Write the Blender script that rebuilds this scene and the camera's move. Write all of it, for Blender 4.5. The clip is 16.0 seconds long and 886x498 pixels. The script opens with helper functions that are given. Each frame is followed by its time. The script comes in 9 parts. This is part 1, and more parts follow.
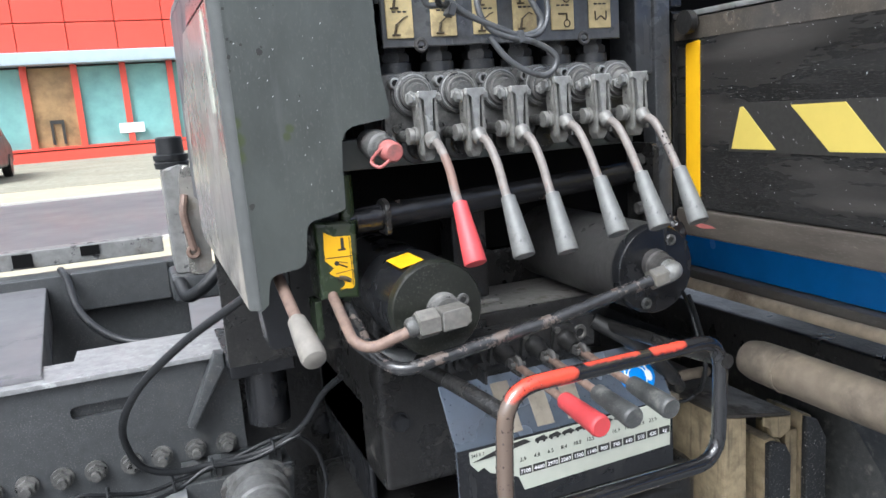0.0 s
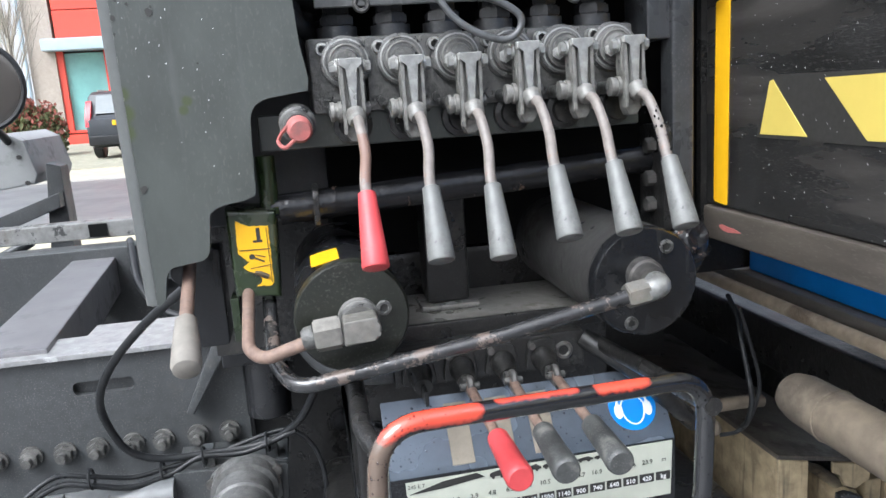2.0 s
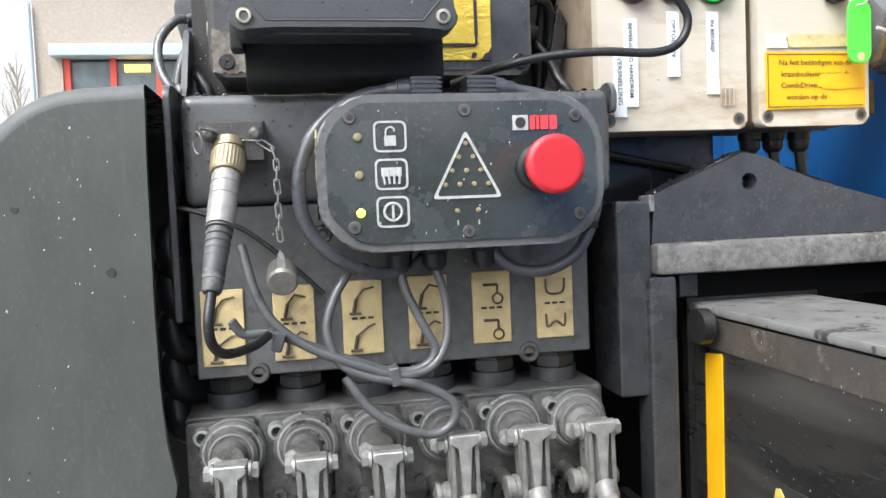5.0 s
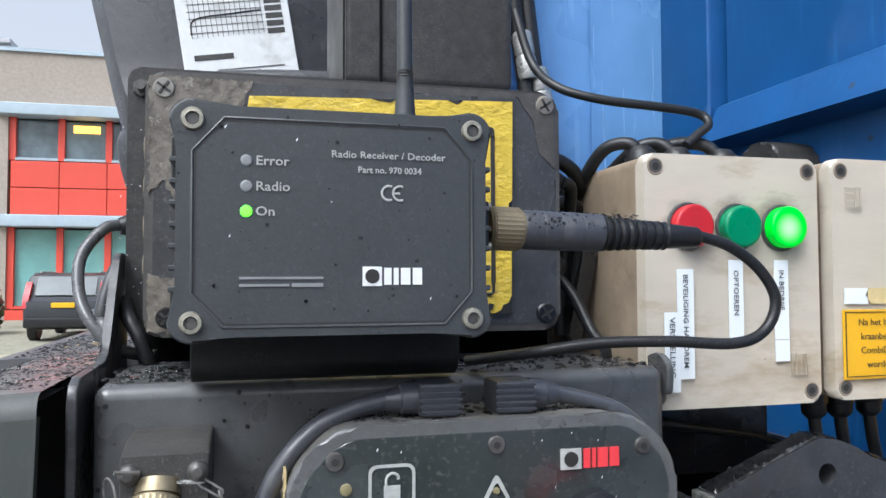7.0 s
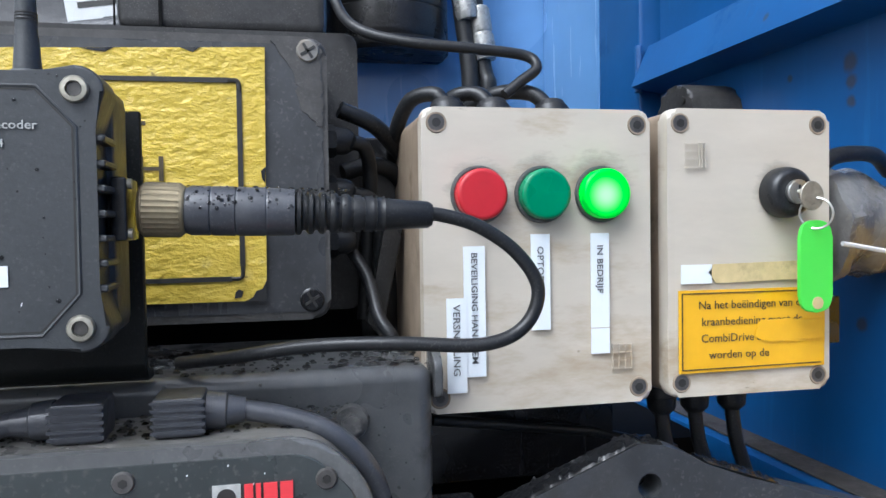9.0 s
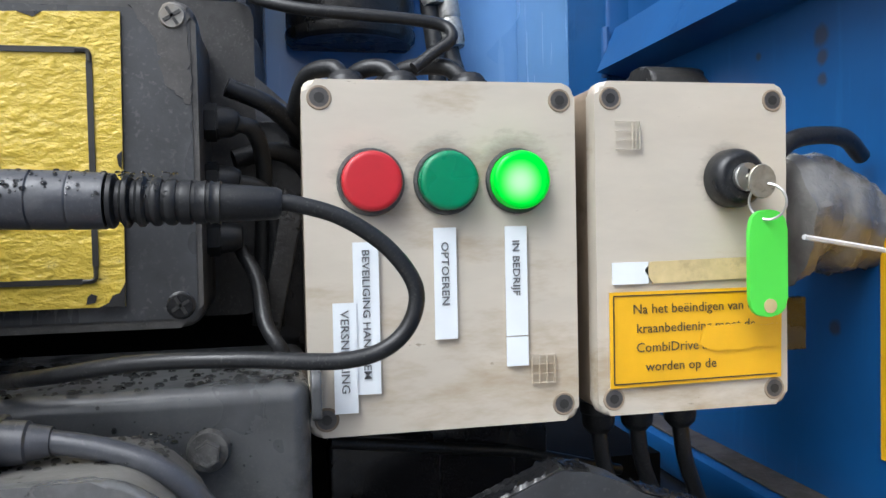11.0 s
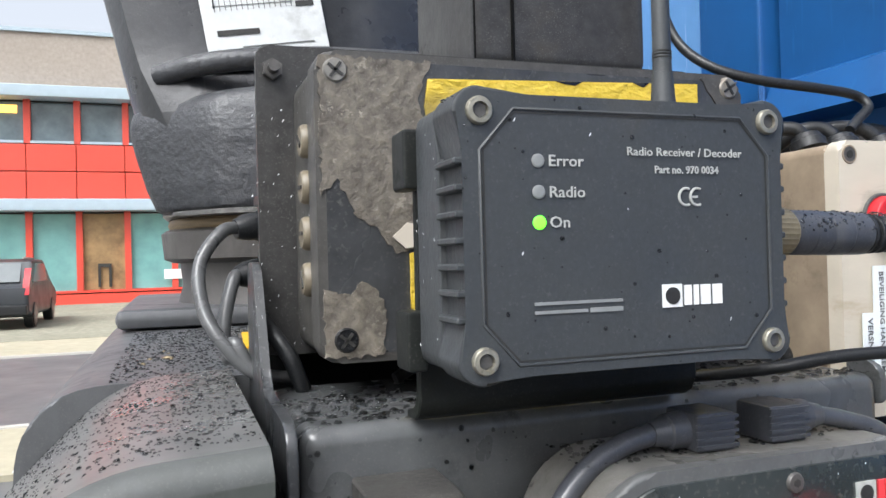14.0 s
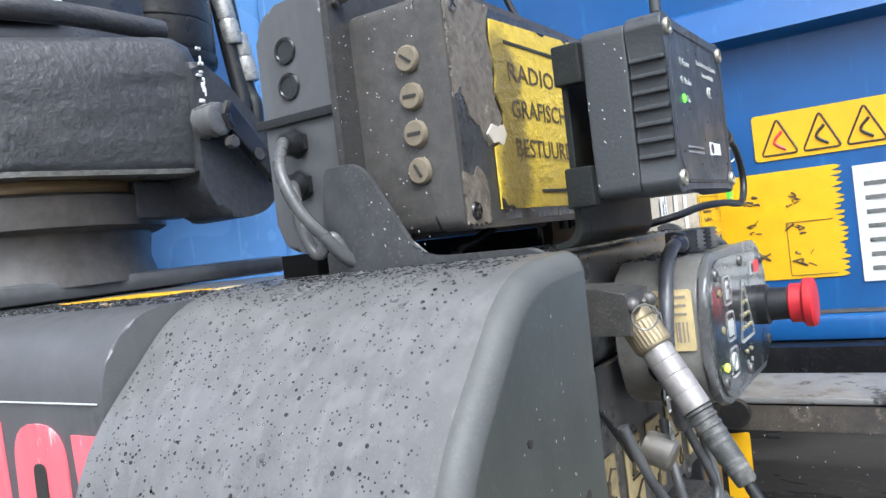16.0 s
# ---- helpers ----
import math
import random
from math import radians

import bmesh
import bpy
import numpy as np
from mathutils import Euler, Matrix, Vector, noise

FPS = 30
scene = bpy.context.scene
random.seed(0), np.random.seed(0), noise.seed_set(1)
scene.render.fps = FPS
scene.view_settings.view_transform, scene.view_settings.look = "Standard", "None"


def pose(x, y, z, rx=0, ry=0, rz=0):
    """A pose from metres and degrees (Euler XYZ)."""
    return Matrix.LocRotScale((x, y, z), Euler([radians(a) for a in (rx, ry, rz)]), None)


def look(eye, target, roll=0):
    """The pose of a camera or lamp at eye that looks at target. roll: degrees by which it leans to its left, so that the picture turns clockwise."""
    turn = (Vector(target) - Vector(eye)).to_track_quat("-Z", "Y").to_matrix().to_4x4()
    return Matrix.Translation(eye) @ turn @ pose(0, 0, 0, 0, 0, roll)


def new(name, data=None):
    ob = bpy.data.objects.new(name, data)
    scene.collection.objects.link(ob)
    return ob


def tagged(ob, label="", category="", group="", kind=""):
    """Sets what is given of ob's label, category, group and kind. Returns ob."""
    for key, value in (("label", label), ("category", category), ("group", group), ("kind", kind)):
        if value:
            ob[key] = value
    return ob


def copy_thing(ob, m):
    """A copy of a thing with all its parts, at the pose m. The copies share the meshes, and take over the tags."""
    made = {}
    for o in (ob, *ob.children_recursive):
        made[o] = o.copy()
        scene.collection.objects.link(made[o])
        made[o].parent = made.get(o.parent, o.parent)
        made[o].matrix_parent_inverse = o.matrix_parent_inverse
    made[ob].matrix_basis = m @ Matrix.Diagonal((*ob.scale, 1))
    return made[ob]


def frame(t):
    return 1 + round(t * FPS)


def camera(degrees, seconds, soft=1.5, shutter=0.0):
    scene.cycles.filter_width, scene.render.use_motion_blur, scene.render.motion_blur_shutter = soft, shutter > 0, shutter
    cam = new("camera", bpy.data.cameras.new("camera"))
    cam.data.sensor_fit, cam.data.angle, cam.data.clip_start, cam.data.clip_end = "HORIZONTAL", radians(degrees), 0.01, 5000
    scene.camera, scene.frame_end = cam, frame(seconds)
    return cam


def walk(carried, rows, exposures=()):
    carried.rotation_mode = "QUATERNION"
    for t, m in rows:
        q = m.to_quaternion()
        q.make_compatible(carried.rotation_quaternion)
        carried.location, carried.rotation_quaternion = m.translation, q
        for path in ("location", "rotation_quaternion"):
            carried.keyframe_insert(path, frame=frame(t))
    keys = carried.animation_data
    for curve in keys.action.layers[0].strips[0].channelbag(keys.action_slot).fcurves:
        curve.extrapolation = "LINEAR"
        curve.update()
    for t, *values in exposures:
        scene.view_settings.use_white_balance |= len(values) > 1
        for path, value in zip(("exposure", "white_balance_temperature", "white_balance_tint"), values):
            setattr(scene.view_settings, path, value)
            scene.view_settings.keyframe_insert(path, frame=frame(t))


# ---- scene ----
cam = camera(60.3, 16.0)
PATH = [
    (0, (0.157, 0.149, 1.347), (0.879, 1.976, 0.97), -4.2),
    (0.5, (0.284, 0.161, 1.302), (0.861, 2.025, 0.863), -3.8),
    (1, (0.348, 0.172, 1.286), (0.817, 2.061, 0.825), -4.1),
    (1.5, (0.362, 0.184, 1.283), (0.768, 2.088, 0.824), -4.0),
    (1.8, (0.361, 0.198, 1.314), (0.741, 2.112, 0.876), -3.9),
    (2, (0.371, 0.207, 1.329), (0.718, 2.134, 0.923), -3.8),
    (2.5, (0.382, 0.249, 1.364), (0.702, 2.188, 0.988), -4.1),
    (3, (0.379, 0.294, 1.402), (0.713, 2.245, 1.118), -3.9),
    (3.5, (0.383, 0.318, 1.44), (0.738, 2.274, 1.226), -3.2),
    (3.7, (0.399, 0.321, 1.455), (0.753, 2.279, 1.255), -3.0),
    (5.8, (0.4716, 0.3998, 1.5515), (0.8595, 2.3618, 1.5512), -0.75),
    (6, (0.4703, 0.4165, 1.5703), (0.8670, 2.3764, 1.6074), 0.07),
    (6.5, (0.4526, 0.4672, 1.6210), (0.9384, 2.4036, 1.7413), 0.38),
    (7, (0.4625, 0.4887, 1.6364), (0.9619, 2.4235, 1.7205), -0.22),
    (7.5, (0.4718, 0.4944, 1.6387), (0.9666, 2.4320, 1.6704), -0.25),
    (8, (0.5009, 0.5049, 1.6405), (0.9787, 2.4469, 1.6278), -0.23),
    (8.5, (0.5697, 0.5139, 1.6537), (1.0002, 2.4667, 1.6176), -0.44),
    (9, (0.6235, 0.5251, 1.6525), (1.0285, 2.4829, 1.5965), -0.87),
    (9.2, (0.6485, 0.5346, 1.6481), (1.0380, 2.4960, 1.6103), -1.04),
    (11.5, (0.6835, 0.5684, 1.6504), (1.0808, 2.5275, 1.5870), -1.20),
    (12, (0.5967, 0.5660, 1.6572), (0.9456, 2.5348, 1.6147), -0.30),
    (12.5, (0.5267, 0.5556, 1.6603), (0.7613, 2.5414, 1.6199), 0.91),
    (13, (0.4868, 0.5562, 1.6473), (0.6867, 2.5460, 1.6209), 2.16),
    (13.5, (0.4379, 0.5525, 1.6484), (0.8444, 2.5104, 1.6889), 0.95),
    (14, (0.3497, 0.5756, 1.6541), (1.0121, 2.4626, 1.6749), -1.52),
    (14.5, (0.2929, 0.5891, 1.6561), (1.1158, 2.4119, 1.6354), -2.11),
    (15, (0.2577, 0.6086, 1.6489), (1.2881, 2.3227, 1.6332), -4.48),
    (15.5, (0.1455, 0.6504, 1.6234), (1.5917, 2.0316, 1.5951), -6.92),
    (16, (0.0339, 0.6919, 1.6025), (1.7143, 1.7761, 1.5806), -6.76),
]
walk(cam, [(t, look(eye, target, roll)) for t, eye, target, roll in PATH],
     [(0, 1.37, 6050, 10), (1.5, 1.45, 6050, 10), (3.7, 1.58, 6150, 10), (5.8, 1.28, 6400, 10), (6.5, 0.92, 6150, 10), (7, 0.88, 6050, 10), (9, 0.86, 5800, 10), (11.5, 0.78, 6200, 10), (12.5, 0.95, 6250, 10), (13.5, 1.06, 6400, 10), (14.5, 1.08, 6250, 10), (15.0, 1.2, 6100, 10), (16, 1.30, 6000, 10)])

# ---- world and light: an overcast, wet day ----
world = bpy.data.worlds.new("overcast_sky")
scene.world = world
world.use_nodes = True
wn, wl = world.node_tree.nodes, world.node_tree.links
sky = wn.new("ShaderNodeTexSky")
sky.sky_type, sky.sun_disc = "NISHITA", False
sky.sun_elevation, sky.sun_rotation = radians(53), radians(228)
sky.air_density, sky.dust_density, sky.ozone_density = 1.0, 6.0, 1.0
grey = wn.new("ShaderNodeHueSaturation")
grey.inputs["Saturation"].default_value = 0.34
grey.inputs["Value"].default_value = 1.0
wl.new(sky.outputs[0], grey.inputs["Color"])
wl.new(grey.outputs[0], wn["Background"].inputs["Color"])
wn["Background"].inputs["Strength"].default_value = 0.15
sun_data = bpy.data.lights.new("sun", "SUN")
sun_data.energy, sun_data.angle, sun_data.color = 1.0, radians(35), (0.84, 0.945, 1.0)
sun = new("sun", sun_data)
sun.matrix_world = look((-4.4, -3.8, 9), (0.5, 0.8, 1.2))


# ---- materials ----
def mat(name, base, rough=0.5, metal=0.0, vary=0.25, scale=60.0, bump=0.15, wear=None, wear_at=0.62, wear_scale=25.0,
        dirt=None, dirt_at=0.55, dirt_scale=9.0, spots=None, spot_scale=700.0, spot_at=0.1, emit=None, emit_strength=0.0, coat=0.0, gloss=0.5, stretch=(1, 1, 1), wear_rough=None, dust=0.0, dust_scale=900.0, stains=(), stain=(0.2, 0.16, 0.12), streaks=None, streak_at=0.6, coat_rough=0.15):
    """A painted, metal or plastic surface: grain, large stains, worn patches, fine specks."""
    m = bpy.data.materials.new(name)
    m.use_nodes = True
    n, l = m.node_tree.nodes, m.node_tree.links
    b = n["Principled BSDF"]
    b.inputs["Metallic"].default_value = metal
    b.inputs["Coat Weight"].default_value = coat
    b.inputs["Specular IOR Level"].default_value = gloss
    b.inputs["Coat Roughness"].default_value = coat_rough
    tc = n.new("ShaderNodeTexCoord")
    mp = n.new("ShaderNodeMapping")
    mp.inputs["Scale"].default_value = stretch
    l.new(tc.outputs["Object"], mp.inputs["Vector"])

    def noise_node(s, detail=5.0, rough_=0.6):
        t = n.new("ShaderNodeTexNoise")
        t.inputs["Scale"].default_value, t.inputs["Detail"].default_value, t.inputs["Roughness"].default_value = s, detail, rough_
        l.new(mp.outputs[0], t.inputs["Vector"])
        return t

    def mixc(fac, a, c):
        x = n.new("ShaderNodeMix")
        x.data_type = "RGBA"
        for sock, v in ((x.inputs[0], fac), (x.inputs[6], a), (x.inputs[7], c)):
            if isinstance(v, tuple):
                sock.default_value = (*v, 1)
            elif isinstance(v, float):
                sock.default_value = (v, v, v, 1)
            else:
                l.new(v, sock)
        return x.outputs[2]

    def ramp(src, lo, hi, a=0.0, c=1.0):
        r = n.new("ShaderNodeMapRange")
        l.new(src, r.inputs[0])
        for i, v in enumerate((lo, hi, a, c)):
            r.inputs[i + 1].default_value = v
        return r.outputs[0]

    grain = noise_node(scale)
    large = noise_node(scale * 0.12, 4.0)
    lo = tuple(max(0.0, c * (1 - vary)) for c in base)
    hi = tuple(min(1.0, c * (1 + vary)) for c in base)
    col = mixc(ramp(grain.outputs[0], 0.3, 0.7), lo, hi)
    col = mixc(ramp(large.outputs[0], 0.35, 0.7, 0.0, 0.5), col, tuple(c * (1 - 0.6 * vary) for c in base))
    rg = ramp(large.outputs[0], 0.3, 0.7, max(0.03, rough - 0.1), min(1.0, rough + 0.12))
    if dirt:
        d = noise_node(dirt_scale, 6.0, 0.65)
        f = ramp(d.outputs[0], dirt_at, dirt_at + 0.13)
        col = mixc(f, col, dirt)
        rg = mixc(f, rg, 0.85)
    if wear:
        w = noise_node(wear_scale, 8.0, 0.7)
        f = ramp(w.outputs[0], wear_at, wear_at + 0.03)
        col = mixc(f, col, wear)
        rg = mixc(f, rg, wear_rough if wear_rough is not None else 0.55)
    if spots:
        v = n.new("ShaderNodeTexVoronoi")
        v.inputs["Scale"].default_value = spot_scale
        l.new(mp.outputs[0], v.inputs["Vector"])
        f = ramp(v.outputs["Distance"], spot_at, spot_at * 0.6)
        gate = noise_node(scale * 0.5, 3.0)
        g = n.new("ShaderNodeMath")
        g.operation = "MULTIPLY"
        l.new(f, g.inputs[0])
        l.new(ramp(gate.outputs[0], 0.45, 0.62), g.inputs[1])
        col = mixc(g.outputs[0], col, spots)
    if dust:
        fine = noise_node(dust_scale, 2.0)
        gate = noise_node(scale * 0.3 + 5, 3.0)
        g = n.new("ShaderNodeMath")
        g.operation = "MULTIPLY"
        l.new(ramp(fine.outputs[0], 0.56, 0.72), g.inputs[0])
        l.new(ramp(gate.outputs[0], 0.38, 0.66, 0.15, 1.0), g.inputs[1])
        lift = tuple(c * (1 - dust) + dust * d for c, d in zip(base, (0.30, 0.285, 0.26)))
        col = mixc(g.outputs[0], col, lift)
    if streaks:
        sm = n.new("ShaderNodeMapping")
        sm.inputs["Scale"].default_value = (90, 90, 9)
        l.new(tc.outputs["Object"], sm.inputs["Vector"])
        t = n.new("ShaderNodeTexNoise")
        t.inputs["Scale"].default_value, t.inputs["Detail"].default_value = 1.0, 6.0
        l.new(sm.outputs[0], t.inputs["Vector"])
        f = ramp(t.outputs[0], streak_at, streak_at + 0.16, 0.0, 0.75)
        col = mixc(f, col, streaks)
        rg = mixc(f, rg, min(1.0, rough + 0.1))
    for sx, sy, sz, sr, *tint in stains:
        d = n.new("ShaderNodeVectorMath")
        d.operation = "DISTANCE"
        l.new(tc.outputs["Object"], d.inputs[0])
        d.inputs[1].default_value = (sx, sy, sz)
        w = noise_node(120, 5.0, 0.7)
        a = n.new("ShaderNodeMath")
        a.operation = "MULTIPLY_ADD"
        l.new(w.outputs[0], a.inputs[0])
        a.inputs[1].default_value = sr * 0.9
        l.new(d.outputs["Value"], a.inputs[2])
        col = mixc(ramp(a.outputs[0], sr * 1.55, sr * 1.02, 0.0, 0.95 if tint else 0.75), col, tint[0] if tint else stain)
    l.new(col, b.inputs["Base Color"])
    l.new(rg, b.inputs["Roughness"])
    if bump:
        bp = n.new("ShaderNodeBump")
        bp.inputs["Strength"].default_value = bump
        bp.inputs["Distance"].default_value = 0.002
        l.new(grain.outputs[0], bp.inputs["Height"])
        l.new(bp.outputs[0], b.inputs["Normal"])
    if emit:
        b.inputs["Emission Color"].default_value = (*emit, 1)
        b.inputs["Emission Strength"].default_value = emit_strength
    return m


def glass(name, tint=(0.9, 0.95, 0.95), rough=0.02, clear=1.0):
    m = bpy.data.materials.new(name)
    m.use_nodes = True
    b = m.node_tree.nodes["Principled BSDF"]
    b.inputs["Base Color"].default_value = (*tint, 1)
    b.inputs["Roughness"].default_value = rough
    b.inputs["Transmission Weight"].default_value = clear
    b.inputs["IOR"].default_value = 1.33
    return m


def glow(name, at, near, far, core, edge, strong, weak):
    """A lens lit by the lamp behind it: whitest before the lamp, greener towards the rim."""
    m = bpy.data.materials.new(name)
    m.use_nodes = True
    n, l = m.node_tree.nodes, m.node_tree.links
    b = n["Principled BSDF"]
    b.inputs["Base Color"].default_value = (*edge, 1)
    b.inputs["Roughness"].default_value = 0.3
    tc, d, r, x = n.new("ShaderNodeTexCoord"), n.new("ShaderNodeVectorMath"), n.new("ShaderNodeMapRange"), n.new("ShaderNodeMix")
    d.operation, x.data_type, r.interpolation_type = "DISTANCE", "RGBA", "SMOOTHSTEP"
    l.new(tc.outputs["Object"], d.inputs[0])
    d.inputs[1].default_value = at
    l.new(d.outputs["Value"], r.inputs[0])
    r.inputs[1].default_value, r.inputs[2].default_value = near, far
    l.new(r.outputs[0], x.inputs[0])
    x.inputs[6].default_value, x.inputs[7].default_value = (*(c * strong for c in core), 1), (*(c * weak for c in edge), 1)
    l.new(x.outputs[2], b.inputs["Emission Color"])
    b.inputs["Emission Strength"].default_value = 1.0
    return m


